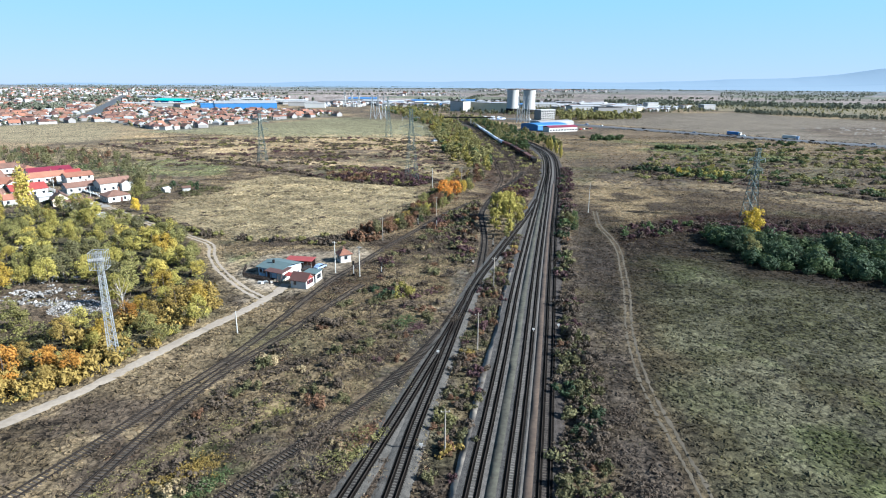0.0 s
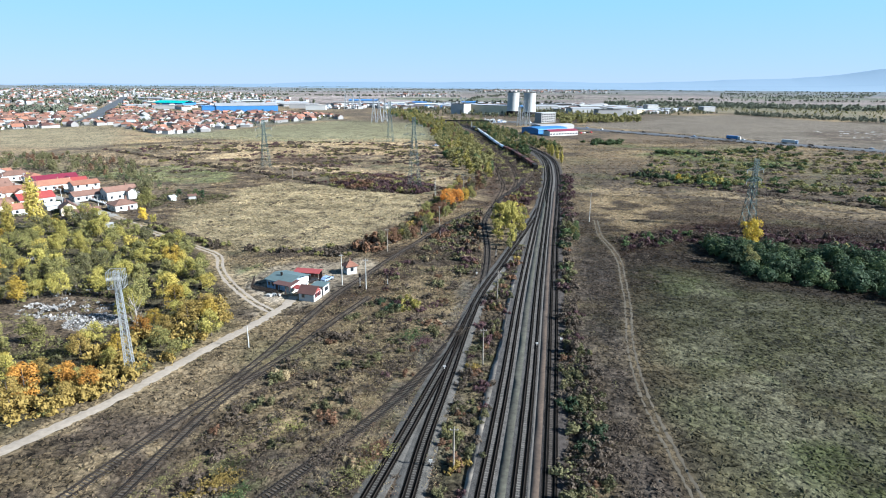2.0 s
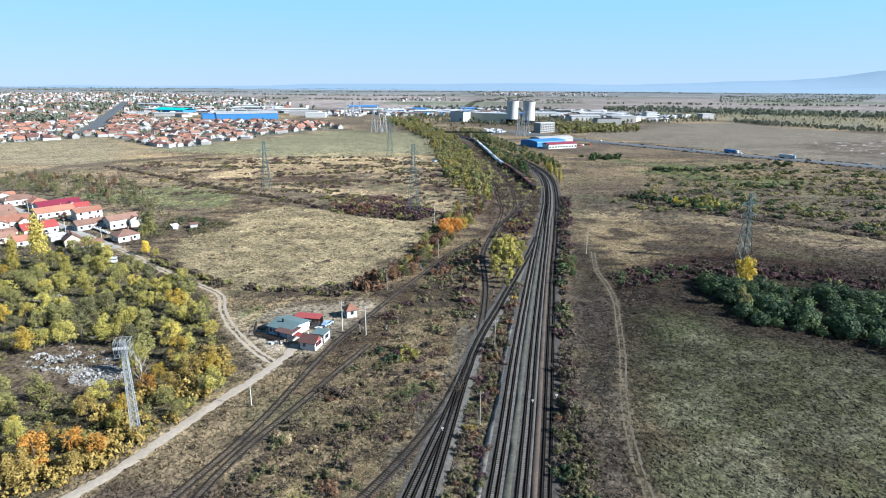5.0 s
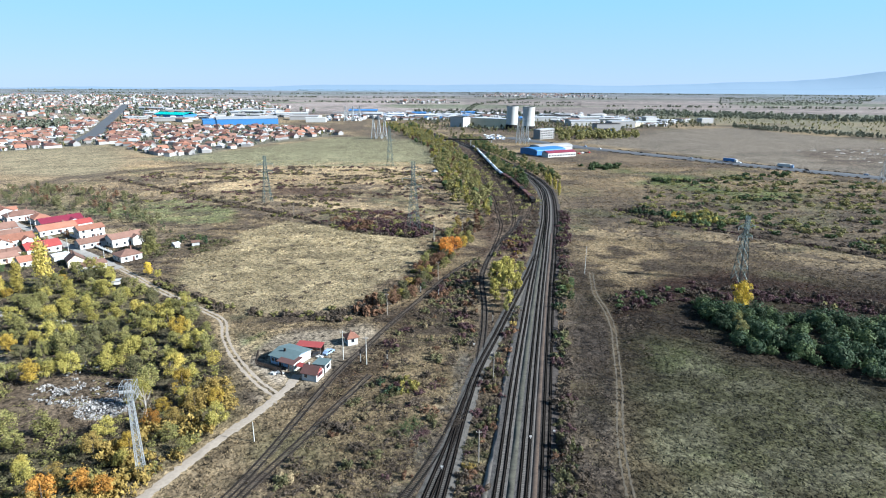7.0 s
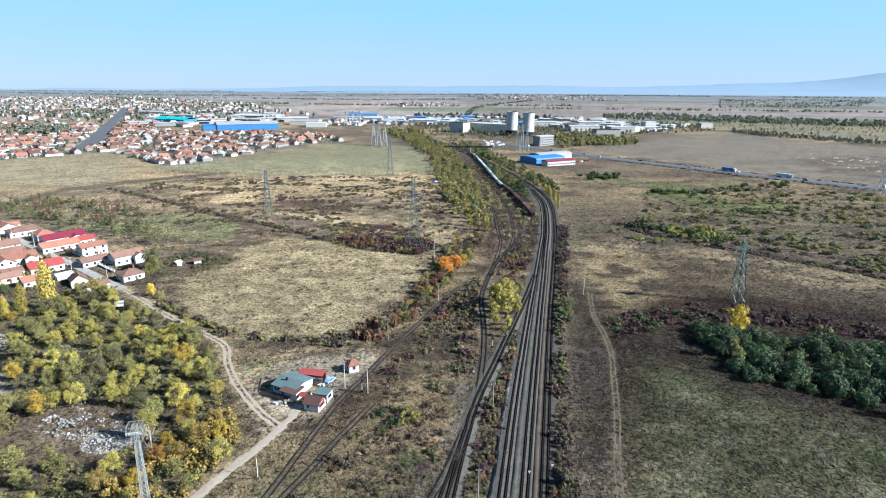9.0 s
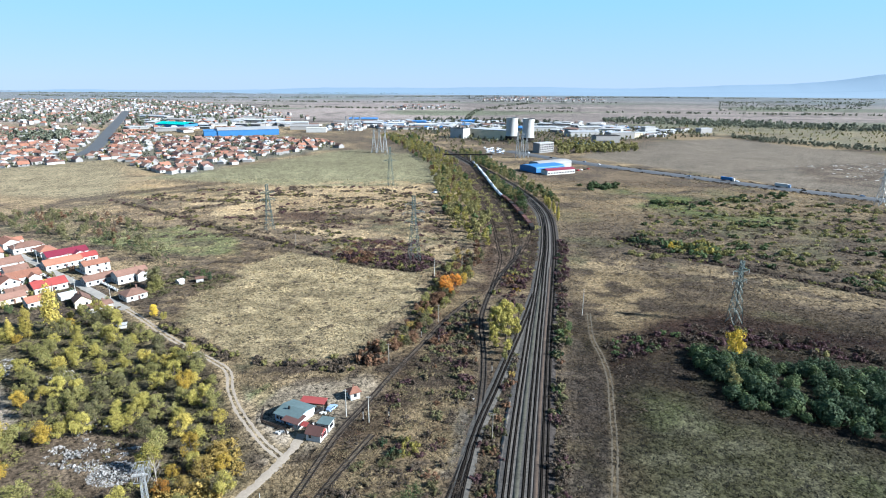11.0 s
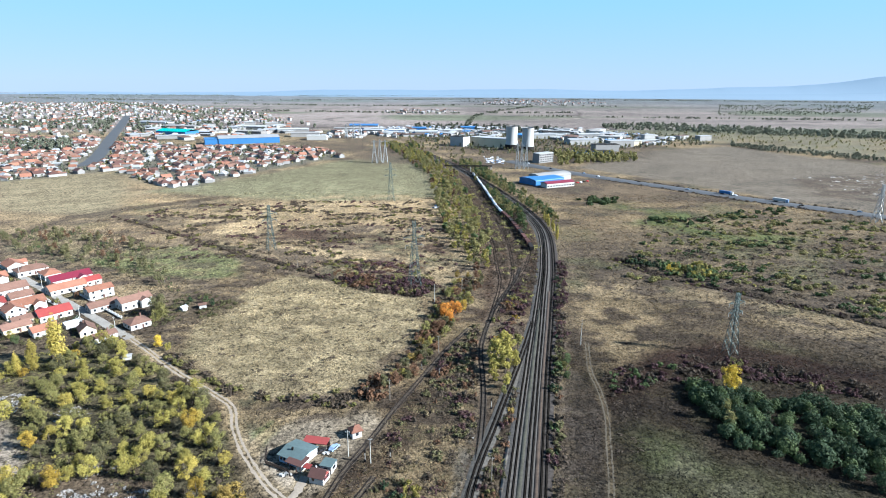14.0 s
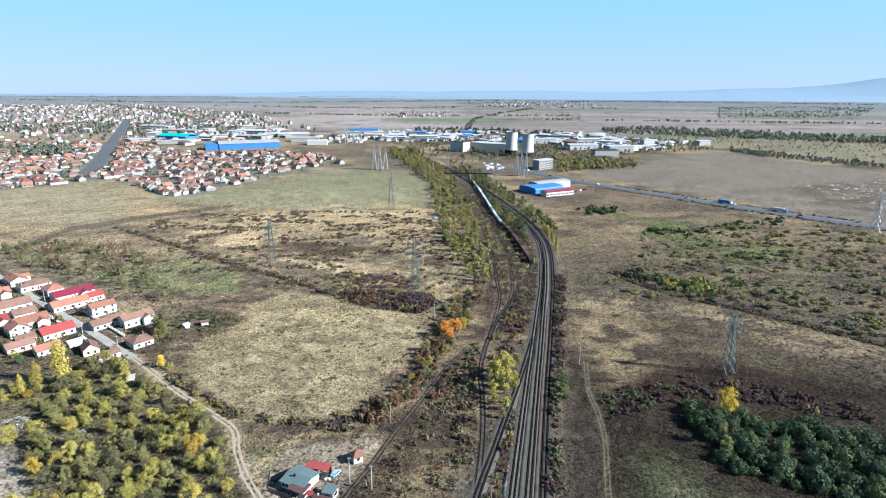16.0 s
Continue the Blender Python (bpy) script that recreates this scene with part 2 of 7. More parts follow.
M_DARK = material("dark_metal", colour=(0.020, 0.018, 0.017), rough=0.85, spec=0.1, vary=0.2, scale=1.0, each=0.3)
M_RUSTRED = material("rusty_wagon_paint", colour=(0.050, 0.021, 0.017), rough=0.8, vary=0.25, scale=1.0, each=0.4)
M_BARK = material("bark", colour=(0.069, 0.055, 0.043), rough=0.95, vary=0.25, scale=6)
M_PALEBARK = material("bleached_dead_wood", colour=(0.289, 0.265, 0.237), rough=0.9, vary=0.12, scale=6)
M_WOODPOLE = material("weathered_wood", colour=(0.191, 0.168, 0.142), rough=0.9, vary=0.15, scale=5)
M_BOARD = material("dark_stained_boards", colour=(0.030, 0.022, 0.018), rough=0.9, vary=0.2, scale=4, each=0.3)
M_RUBBLE = material("rubble", colour=(0.175, 0.168, 0.160), rough=0.9, vary=0.25, scale=3.0, island=0.6)
M_TOWER = material("tower_concrete", colour=(0.33, 0.33, 0.32), rough=0.85, vary=0.05, scale=0.3)

L_GOLD = leaf_material("gold_leaves", (0.215, 0.145, 0.022), (0.31, 0.225, 0.038))
L_YELLOW = leaf_material("yellow_leaves", (0.361, 0.260, 0.025), (0.454, 0.336, 0.042))
L_ORANGE = leaf_material("orange_leaves", (0.251, 0.109, 0.019), (0.306, 0.170, 0.033))
L_LIME = leaf_material("yellow_green_leaves", (0.17, 0.162, 0.040), (0.33, 0.278, 0.068))
L_OLIVE = leaf_material("olive_leaves", (0.115, 0.12, 0.04), (0.215, 0.19, 0.066))
L_GREEN = leaf_material("green_leaves", (0.042, 0.064, 0.025), (0.077, 0.102, 0.040))
L_DEEP = leaf_material("deep_green_leaves", (0.018, 0.034, 0.018), (0.044, 0.064, 0.030))
L_CRIMSON = leaf_material("crimson_leaves", (0.050, 0.029, 0.033), (0.088, 0.050, 0.050))
L_RUST = leaf_material("rust_leaves", (0.088, 0.049, 0.029), (0.143, 0.084, 0.049))
L_TWIG = leaf_material("brown_twigs", (0.048, 0.037, 0.028), (0.098, 0.077, 0.056), 0.15)
L_FAR = leaf_material("far_olive_leaves", (0.098, 0.102, 0.040), (0.205, 0.178, 0.068))
L_DULL = leaf_material("dull_olive_leaves", (0.058, 0.062, 0.030), (0.125, 0.112, 0.052))
# far trees' dark green lifted and greyed, haze put into the leaf colour
L_BELT = leaf_material("shelter_belt_leaves", (0.088, 0.102, 0.074), (0.139, 0.141, 0.101))
L_FLAME = leaf_material("flame_orange_leaves", (0.386, 0.143, 0.021), (0.462, 0.227, 0.042))
L_OCHRE = leaf_material("ochre_leaves", (0.155, 0.11, 0.03), (0.25, 0.185, 0.052))
L_STRAW = leaf_material("straw", (0.176, 0.137, 0.077), (0.251, 0.202, 0.114), 0.25)
L_POPLAR = leaf_material("poplar_leaves", (0.23, 0.19, 0.042), (0.35, 0.285, 0.065))

# ---------------------------------------------------------------- lines of the plan
LINE_A = [(-1.5, 41.0), (4.1, 69.7), (11.6, 108.5), (21.0, 160.0), (34.3, 227.0), (45.3, 280.0), (54.0, 323.0), (64.0, 374.0), (74.0, 441.0), (77.0, 492.0), (72.0, 556.0), (58.0, 640.0), (38.0, 740.0), (10.0, 860.0), (-40.0, 1020.0), (-110.0, 1200.0)]
LINE_B = [(3.8, 41.0), (9.4, 69.7), (16.8, 108.5), (26.2, 160.0), (39.0, 227.0), (49.3, 280.0), (57.5, 323.0), (67.3, 374.0), (77.5, 441.0), (80.5, 492.0), (75.5, 556.0), (61.5, 640.0), (41.5, 740.0), (13.5, 860.0), (-36.0, 1020.0), (-106.0, 1200.0)]
LINE_C = [(8.6, 41.0), (14.2, 69.7), (21.5, 108.5), (31.0, 160.0), (43.6, 227.0), (54.2, 280.0), (62.6, 323.0), (72.2, 374.0), (82.3, 441.0), (85.2, 492.0), (80.2, 556.0), (66.2, 640.0), (46.2, 740.0), (18.2, 860.0), (-31.0, 1020.0), (-101.0, 1200.0)]
LINE_D = [(-21.0, 41.0), (-13.2, 69.5), (-8.2, 87.8), (-2.9, 108.3), (2.2, 128.2), (6.0, 145.0)]
LINE_D2 = [(-12.0, 41.0), (-7.0, 69.5), (-4.3, 87.8), (-0.5, 108.3), (3.6, 131.6), (7.6, 152.0)]
LINE_E = [(-48.0, 41.0), (-29.9, 69.3), (-21.0, 83.1), (-12.6, 97.0), (-7.0, 108.2), (-1.4, 121.8), (3.6, 138.8), (7.3, 153.0), (10.2, 165.0), (13.4, 189.2), (15.2, 210.0), (15.8, 228.9), (16.7, 251.8), (22.7, 283.4), (31.2, 314.3), (43.1, 346.6), (50.0, 375.0)]
LINE_G = [(7.6, 152.0), (11.5, 167.0), (18.4, 189.3), (22.6, 203.7), (31.6, 233.4), (38.4, 257.0), (45.3, 283.0)]
LINE_F = [(-70.0, 44.0), (-59.1, 69.0), (-55.2, 79.3), (-52.3, 87.2), (-48.9, 96.9), (-44.9, 107.6), (-41.2, 121.1), (-38.0, 136.1), (-32.6, 159.5), (-26.7, 175.5), (-19.1, 198.0), (-12.4, 215.5), (0.5, 249.5), (11.9, 273.8)]
LINE_F2 = [(-54.0, 44.0), (-50.2, 69.1), (-47.8, 84.0), (-45.3, 97.0), (-42.0, 107.6), (-35.4, 123.8), (-30.2, 138.1), (-25.4, 150.4), (-22.4, 158.0)]
YARD = [[(23.0, 283.0), (33.5, 340.0), (35.0, 374.0), (36.5, 440.0), (33.0, 530.0), (25.0, 640.0), (8.0, 790.0), (-20.0, 950.0)],
        [(27.0, 294.0), (42.0, 350.0), (47.0, 400.0), (48.0, 460.0), (42.0, 560.0), (33.0, 660.0), (18.0, 790.0), (-12.0, 950.0)],
        [(34.0, 315.0), (53.0, 374.0), (61.5, 411.0), (63.0, 430.0), (57.0, 512.0), (51.0, 556.0), (45.0, 660.0), (38.0, 766.0), (28.0, 864.0), (-2.0, 990.0)]]
ROAD_DIRT = [(-90.0, 58.0), (-73.3, 86.3), (-66.1, 98.3), (-61.3, 109.8), (-55.4, 124.5), (-49.2, 138.2), (-45.2, 150.0), (-44.0, 158.0)]
ROAD_LANE = [(-47.5, 146.5), (-54.5, 153.5), (-61.5, 162.5), (-68.5, 172.5), (-75.2, 185.0), (-80.7, 198.2), (-90.4, 207.5), (-101.9, 216.6), (-116.8, 229.0), (-135.0, 246.0), (-152.1, 261.3)]
LOOP = [(-62.5, 170.0), (-64.5, 175.5), (-62.9, 180.6), (-59.0, 188.2), (-54.1, 193.2), (-47.6, 196.5), (-38.0, 197.5)]
TOWN_ROAD = [(-505, 830), (-558, 963), (-706, 1277), (-860, 1610), (-1038, 1987)]
STREET = [(-150.1, 259.3), (-172.0, 277.0), (-194.1, 294.8), (-230.4, 323.0), (-266.2, 351.4), (-310.0, 386.0)]
PATH_R = [(33.0, 41.0), (36.9, 70.0), (37.5, 82.0), (38.8, 102.0), (43.0, 125.7), (51.0, 155.0), (55.5, 175.0), (60.0, 195.0), (61.8, 213.0), (62.3, 231.0), (67.3, 258.0)]
HIGHWAY = [(100.0, 910.0), (164.4, 806.0), (220.7, 733.0), (270.7, 677.0), (311.3, 628.0), (349.2, 588.0), (407.0, 533.0), (520.0, 425.0), (760.0, 190.0)]
DITCH_R = [(118.0, 398.0), (128.0, 376.0), (138.0, 359.0), (155.0, 343.0), (172.4, 330.5), (194.2, 309.6), (226.6, 279.4), (300.0, 215.0)]
DITCH_N = [(-60.0, 44.0), (-45.4, 68.8), (-41.7, 76.4), (-37.1, 81.2), (-31.0, 87.5), (-27.0, 95.0)]
DITCH_L = [(-300.0, 520.0), (-225.1, 467.1), (-160.0, 413.8), (-100.0, 372.8), (-49.1, 331.0), (-18.7, 319.7)]
RAILS = [LINE_A, LINE_B, LINE_C, LINE_D, LINE_D2, LINE_E, LINE_G, LINE_F, LINE_F2, *YARD]

TAN_FIELD = [(-124, 256), (-127, 281), (-113, 334), (-97, 357), (-50, 335), (-11, 313), (-13, 270), (-26, 245), (-36, 218), (-52, 207), (-76, 206), (-106, 230)]
GREEN_FIELD = [(44, 60), (47, 120), (60, 165), (70, 185), (95, 165), (125, 145), (170, 120), (200, 60), (140, 30), (60, 30)]
MEADOW_FAR = [(-330, 640), (-250, 740), (-160, 905), (-60, 960), (-25, 820), (-5, 620), (-120, 590)]
MEADOW_LEFT = [(-560, 560), (-560, 680), (-440, 780), (-370, 690), (-330, 600), (-300, 520)]
FIELD_GREY = [(188, 850), (270, 966), (362, 1068), (545, 1150), (590, 1020), (660, 885), (760, 740), (700, 480), (560, 430), (425, 540), (368, 600), (292, 715)]
GREEN_STRIP = [(150, 520), (170, 590), (260, 560), (300, 470), (240, 420)]
TAN_R = [(72, 225), (70, 300), (85, 350), (118, 340), (112, 290), (100, 245)]
YARD_AREA = [(-43, 147), (-50, 143), (-56, 150), (-62, 158), (-68, 167), (-71, 176), (-62, 185), (-45, 190), (-30, 195), (-22, 190), (-30, 168), (-36, 152)]
WOOD = [(-77.5, 87), (-67, 105), (-60, 122), (-55.5, 136), (-61, 150), (-74, 168), (-84, 191), (-92, 203), (-118, 222), (-138, 239), (-152, 252), (-180, 246), (-190, 215), (-160, 160), (-128, 118), (-108, 84), (-95, 78)]
DUMP = [(-120, 118), (-84, 125), (-78, 140), (-92, 160), (-120, 165), (-150, 150), (-150, 125)]
TOWN = [(-530, 690), (-439, 794), (-358, 700), (-286, 655), (-262, 765), (-160, 950), (-215, 1050), (-330, 1100), (-460, 1080), (-620, 1220), (-900, 1250), (-980, 1000), (-700, 760)]


# ---------------------------------------------------------------- ground
def steps(first, end, step, grow, most):
    out, x, s = [first], first, step
    while x < end:
        s = min(s * grow, most)
        x += s
        out.append(min(x, end))
    return out


def lie(x, y):
    """The height of the ground: shallow hummocks, level by the tracks, yard and lanes."""
    x, y = np.asarray(x, float), np.asarray(y, float)
    h = (fbm(x / 7, y / 7, 2, 3) - 0.5) * 0.5 + (fbm(x / 60, y / 60, 1, 2) - 0.5) * 0.8
    d = np.minimum.reduce([near_line(l, x, y) - 2.5 for l in RAILS] + [near_line(l, x, y) - 1.5 for l in (ROAD_DIRT, ROAD_LANE, STREET, PATH_R, HIGHWAY)])
    h = h * smooth01(d, 0.0, 12.0) * smooth01(-inside(YARD_AREA, x, y), 0, 14) * smooth01(np.hypot(x, y), 900, 600)
    h = h - 1.3 * smooth01(near_line(DITCH_R, x, y), 5.0, 1.0) - 0.6 * smooth01(near_line(DITCH_L, x, y), 5.0, 1.0) - 1.0 * smooth01(near_line(DITCH_N, x, y), 2.4, 0.6)
    return h


def cover(x, y):
    """The colour of the ground and its grass at places of the plan."""
    wx, wy = x + 9 * (fbm(x / 14, y / 14, 4, 3) - 0.5), y + 9 * (fbm(x / 14, y / 14, 5, 3) - 0.5)
    scrub, tan = np.array([0.090, 0.069, 0.049]), np.array([0.262, 0.200, 0.115])
    green, fresh = np.array([0.112, 0.108, 0.055]), np.array([0.10, 0.122, 0.04])
    soil, grey = np.array([0.135, 0.100, 0.070]), np.array([0.185, 0.155, 0.118])
    col = np.repeat(scrub[None], len(x), 0)

    def lay(c, m):
        nonlocal col
        col = col * (1 - m[:, None]) + c * m[:, None]

    def zone(poly, c, soft=3.0, part_of=1.0, patch=None):
        m = smooth01(inside(poly, wx, wy), -soft, soft) * part_of
        lay(c, m if patch is None else m * patch)

    banded = fbm(x / 55, y / 22, 0, 4)
    lay(tan * 0.85, smooth01(banded, 0.46, 0.66) * (0.75 - 0.5 * smooth01(x, 40, 70) * smooth01(y, 480, 380)))
    lay(green, smooth01(fbm(x / 38, y / 30, 3, 4), 0.55, 0.72) * 0.6)
    lay(tan * 0.82, smooth01(fbm(x / 7, y / 5, 4, 3), 0.5, 0.66) * (0.7 - 0.45 * smooth01(x, 40, 60)))
    far = smooth01(y, 380, 560)
    lay(tan * np.array([1.0, 0.97, 0.95]), far * smooth01(fbm(x / 70, y / 28, 5, 4), 0.44, 0.60) * 0.85)
    # darker, ranker growth east of the line
    rank = (1 - 0.85 * smooth01(y, 215, 300)) * smooth01(x - 0.19 * (y - 60), 14, 26) * smooth01(y, 700, 560) * smooth01(x, 20, 28)
    col = col * (1 - 0.44 * rank[:, None])
    zone(TAN_FIELD, np.array([0.285, 0.232, 0.135]), 3, 0.95, 0.72 + 0.28 * smooth01(fbm(x / 11, y / 7, 1), 0.34, 0.58))
    zone(TAN_R, tan * 1.05, 10, 0.85, smooth01(fbm(x / 9, y / 6, 1), 0.36, 0.56))
    zone([(112, 300), (128, 330), (150, 340), (200, 300), (240, 262), (200, 262), (150, 285)], tan * 0.85, 10, 0.75, smooth01(fbm(x / 11, y / 6, 2), 0.38, 0.58))
    zone([(60, 200), (100, 228), (130, 236), (180, 214), (190, 228), (130, 262), (80, 240)], scrub * np.array([0.5, 0.38, 0.40]), 8, 0.9)
    zone(GREEN_FIELD, green * 1.02, 10, 0.95, 0.45 + 0.55 * smooth01(fbm(x / 16, y / 16, 1), 0.26, 0.48))
    zone(GREEN_FIELD, np.array([0.165, 0.155, 0.098]), 10, 0.7, smooth01(fbm(x / 9, y / 7, 3), 0.42, 0.62))
    zone(GREEN_FIELD, fresh * 1.1, 10, 0.5, smooth01(fbm(x / 24, y / 24, 2), 0.52, 0.68))
    zone(MEADOW_FAR, np.array([0.165, 0.15, 0.086]), 10)
    zone(MEADOW_LEFT, np.array([0.20, 0.165, 0.10]), 14)
    zone(GREEN_STRIP, fresh, 20, 0.8, smooth01(fbm(x / 40, y / 25, 2), 0.35, 0.55))
    zone(FIELD_GREY, grey * 0.92, 8, 0.95)
    zone(FIELD_GREY, grey * 0.62, 8, 0.5, smooth01(fbm(x / 60, y / 40, 2), 0.5, 0.62))
    zone([(448, 759), (600, 810), (560, 640), (471, 590), (405, 640)], soil * 0.7, 12, 0.8, smooth01(fbm(x / 26, y / 20, 3), 0.4, 0.52))
    zone([(575, 1207), (640, 1098), (720, 966), (900, 900), (1040, 1300), (800, 1420), (513, 1527), (480, 1250)], np.array([0.19, 0.175, 0.115]), 12, 0.8, 0.5 + 0.5 * smooth01(fbm(x / 50, y / 30, 1), 0.4, 0.6))
    # old strip fields behind the ditch
    zone([(-235, 470), (-177, 520), (-148, 528), (-48, 560), (-20, 600), (-40, 630), (-114, 626), (-200, 560)], tan * 1.15, 6, 0.8, smooth01(fbm(x / 30, y / 12, 1), 0.36, 0.5))
    zone([(-191, 459), (-177, 520), (-160, 516), (-152, 452)], tan * 1.25, 2, 0.9)
    zone([(-150, 446), (-126, 478), (0, 440), (4, 402), (-60, 425)], scrub * np.array([0.6, 0.5, 0.5]), 5, 0.85, smooth01(fbm(x / 22, y / 9, 2), 0.36, 0.5))
    zone([(-130, 420), (-60, 380), (-6, 345), (10, 380), (-40, 405), (-110, 440)], tan * 1.1, 4, 0.75, smooth01(fbm(x / 20, y / 9, 3), 0.40, 0.52))
    zone([(-345, 448), (-340, 515), (-300, 560), (-230, 620), (-222, 608), (-288, 545), (-325, 505), (-330, 446)], scrub * 0.7, 4, 0.8)
    zone([(-245, 385), (-232, 410), (-190, 425), (-140, 385), (-128, 350), (-190, 352)], (fresh + green) * 0.6, 4, 0.7, 0.4 + 0.6 * smooth01(fbm(x / 12, y / 7, 2), 0.4, 0.55))
    zone(WOOD, green * 0.8, 6, 0.6)
    zone([(720, 560), (620, 720), (700, 860), (900, 760), (860, 560)], scrub * 1.2, 30, 0.8, smooth01(fbm(x / 40, y / 30, 2), 0.35, 0.6))
    zone(DUMP, soil * 1.1, 6, 0.8)
    zone(YARD_AREA, np.array([0.265, 0.22, 0.16]), 4, 0.9, 0.6 + 0.4 * smooth01(fbm(x / 6, y / 6, 2), 0.3, 0.6))
    zone([(-45, 147), (-51, 145), (-60, 157), (-68, 169), (-71, 178), (-66, 180), (-58, 171), (-51, 165), (-45, 157)], np.array([0.40, 0.335, 0.255]), 2, 0.9)
    # the plain behind: long strips of stubble, plough and grass, greyed in colour for haze
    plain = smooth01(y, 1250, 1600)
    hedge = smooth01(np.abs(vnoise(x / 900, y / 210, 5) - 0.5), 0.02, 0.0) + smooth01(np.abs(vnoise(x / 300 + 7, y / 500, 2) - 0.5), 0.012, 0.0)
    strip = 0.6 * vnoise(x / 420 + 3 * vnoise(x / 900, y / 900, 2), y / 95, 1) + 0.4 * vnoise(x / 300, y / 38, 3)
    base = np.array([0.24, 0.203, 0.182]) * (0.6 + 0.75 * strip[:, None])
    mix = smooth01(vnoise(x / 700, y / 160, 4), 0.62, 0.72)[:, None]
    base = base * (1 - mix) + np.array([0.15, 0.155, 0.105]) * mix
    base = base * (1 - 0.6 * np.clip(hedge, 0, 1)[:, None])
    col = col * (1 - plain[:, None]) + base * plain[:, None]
    # blue-grey of distant haze, put into the ground's own colour
    haze_tint = smooth01(np.hypot(x, y), 2400, 4000)[:, None] * 0.75
    col = col * (1 - haze_tint) + np.array([0.15, 0.17, 0.185]) * haze_tint
    zone([(-120, 860), (60, 850), (170, 880), (330, 960), (430, 1180), (380, 1480), (-260, 1520), (-330, 1180), (-150, 1000)], scrub * 1.05, 20, 0.8, smooth01(fbm(x / 45, y / 45, 2), 0.30, 0.5))
    zone([(0, 120), (14, 118), (30, 180), (40, 235), (30, 250), (14, 200)], scrub * 0.7, 3, 0.5)
    zone([(18, 285), (44, 292), (72, 400), (74, 480), (60, 640), (30, 860), (-20, 980), (0, 800), (20, 600), (28, 420)], scrub * np.array([0.56, 0.47, 0.44]), 6, 0.9)
    zone([(-150, 262), (-230, 322), (-310, 392), (-345, 380), (-260, 270), (-190, 240)], scrub * 0.8, 5, 0.75)
    zone([(-150, 272), (-118, 288), (-112, 312), (-145, 322), (-175, 300)], scrub * 0.75, 5, 0.75)
    zone([(92, 640), (90, 720), (150, 760), (230, 700), (300, 610), (220, 590), (150, 610)], soil * 0.75, 12, 0.7)
    zone(TOWN, np.array([0.127, 0.121, 0.0955]), 12, 0.8)
    zone([(-36, 128), (-30, 134), (-18, 165), (-10, 200), (0, 228), (8, 262), (16, 275), (4, 262), (-12, 226), (-24, 196), (-33, 168)], scrub * np.array([0.7, 0.62, 0.56]), 2.5, 0.55)
    zone([(-50, 60), (-45, 72), (-38, 84), (-28, 92), (-20, 84), (-30, 72), (-40, 58)], fresh * 0.8, 3, 0.7, smooth01(fbm(x / 6, y / 5, 2), 0.4, 0.6))
    zone([(24, 58), (32, 58), (38, 104), (52, 160), (60, 205), (52, 235), (40, 190), (30, 140)], np.array([0.115, 0.094, 0.076]), 4, 0.75, 0.5 + 0.5 * smooth01(fbm(x / 6, y / 9, 2), 0.35, 0.6))
    # dark growth round the thicket, the shade between its tufts put into the colour; grey gravel by the sidings, tall
    # pale grass west of them
    col = col * (1 + 0.14 * smooth01(x, -64, -56) * smooth01(x - 0.19 * (y - 60), 4, -2) * smooth01(y, 262, 235))[:, None]
    dim = smooth01(y, 112, 140) * smooth01(y, 262, 225) * smooth01(x - 0.19 * (y - 60), 16, 24) * smooth01(x, 26, 36)
    col = col * (1 - 0.33 * dim[:, None] - 0.07 * (smooth01(y, 105, 150) * smooth01(y, 430, 330))[:, None])
    zone([(-34, 62), (-4, 62), (10, 152), (14, 190), (10, 190), (0, 150), (-14, 112), (-24, 92)], np.array([0.150, 0.142, 0.126]), 2.5, 0.65, smooth01(fbm(x / 5, y / 7, 1), 0.4, 0.6))
    zone([(-36, 100), (-15, 98), (-6, 130), (-3, 165), (-10, 180), (-20, 150), (-30, 130)], tan * 0.95, 4, 0.75, smooth01(fbm(x / 6, y / 8, 4), 0.36, 0.58))
    zone([(-165, 190), (-157, 188), (-140, 169), (-130, 158), (-146, 152), (-172, 178)], np.array([0.32, 0.27, 0.215]), 3, 0.9)
    zone([(-69, 178), (-63, 188), (-58, 186), (-61, 174)], fresh * 0.9, 2, 0.8)
    # beaten soil by the tracks and lanes
    for line, w, c, f in [(l, 2.6, soil * 0.75, 0.6) for l in RAILS if l not in (LINE_F, LINE_F2)] + [(ROAD_DIRT, 2.4, tan * 1.0, 0.7), (ROAD_LANE, 2.6, tan * 1.05, 0.8), (PATH_R, 1.2, tan * 0.55, 0.5), (LOOP, 2.0, tan * 1.1, 0.75), (HIGHWAY, 10, scrub * 1.0, 0.8), (DITCH_R, 4, scrub * 0.6, 0.7), (DITCH_L, 4, scrub * 0.8, 0.7)]:
        lay(c, smooth01(near_line(line, wx * 0.25 + x * 0.75, wy * 0.25 + y * 0.75), w * 1.6, w * 0.7) * f)
    fine = (0.65 + 0.7 * fbm(x / 2.6, y / 2.6, 3, 3)) * (0.8 + 0.4 * smooth01(fbm(x / 13, y / 7, 0, 4), 0.3, 0.7))
    col = col * np.where(y < 420, fine, 1 + (fine - 1) * 0.6 * smooth01(y, 900, 600))[:, None]

    # nearer ground darker, middle and far ground lighter
    col = col * (1 - 0.16 * smooth01(y, 230, 150) * smooth01(x, -70, -30) - 0.10 * smooth01(y, 150, 90))[:, None]
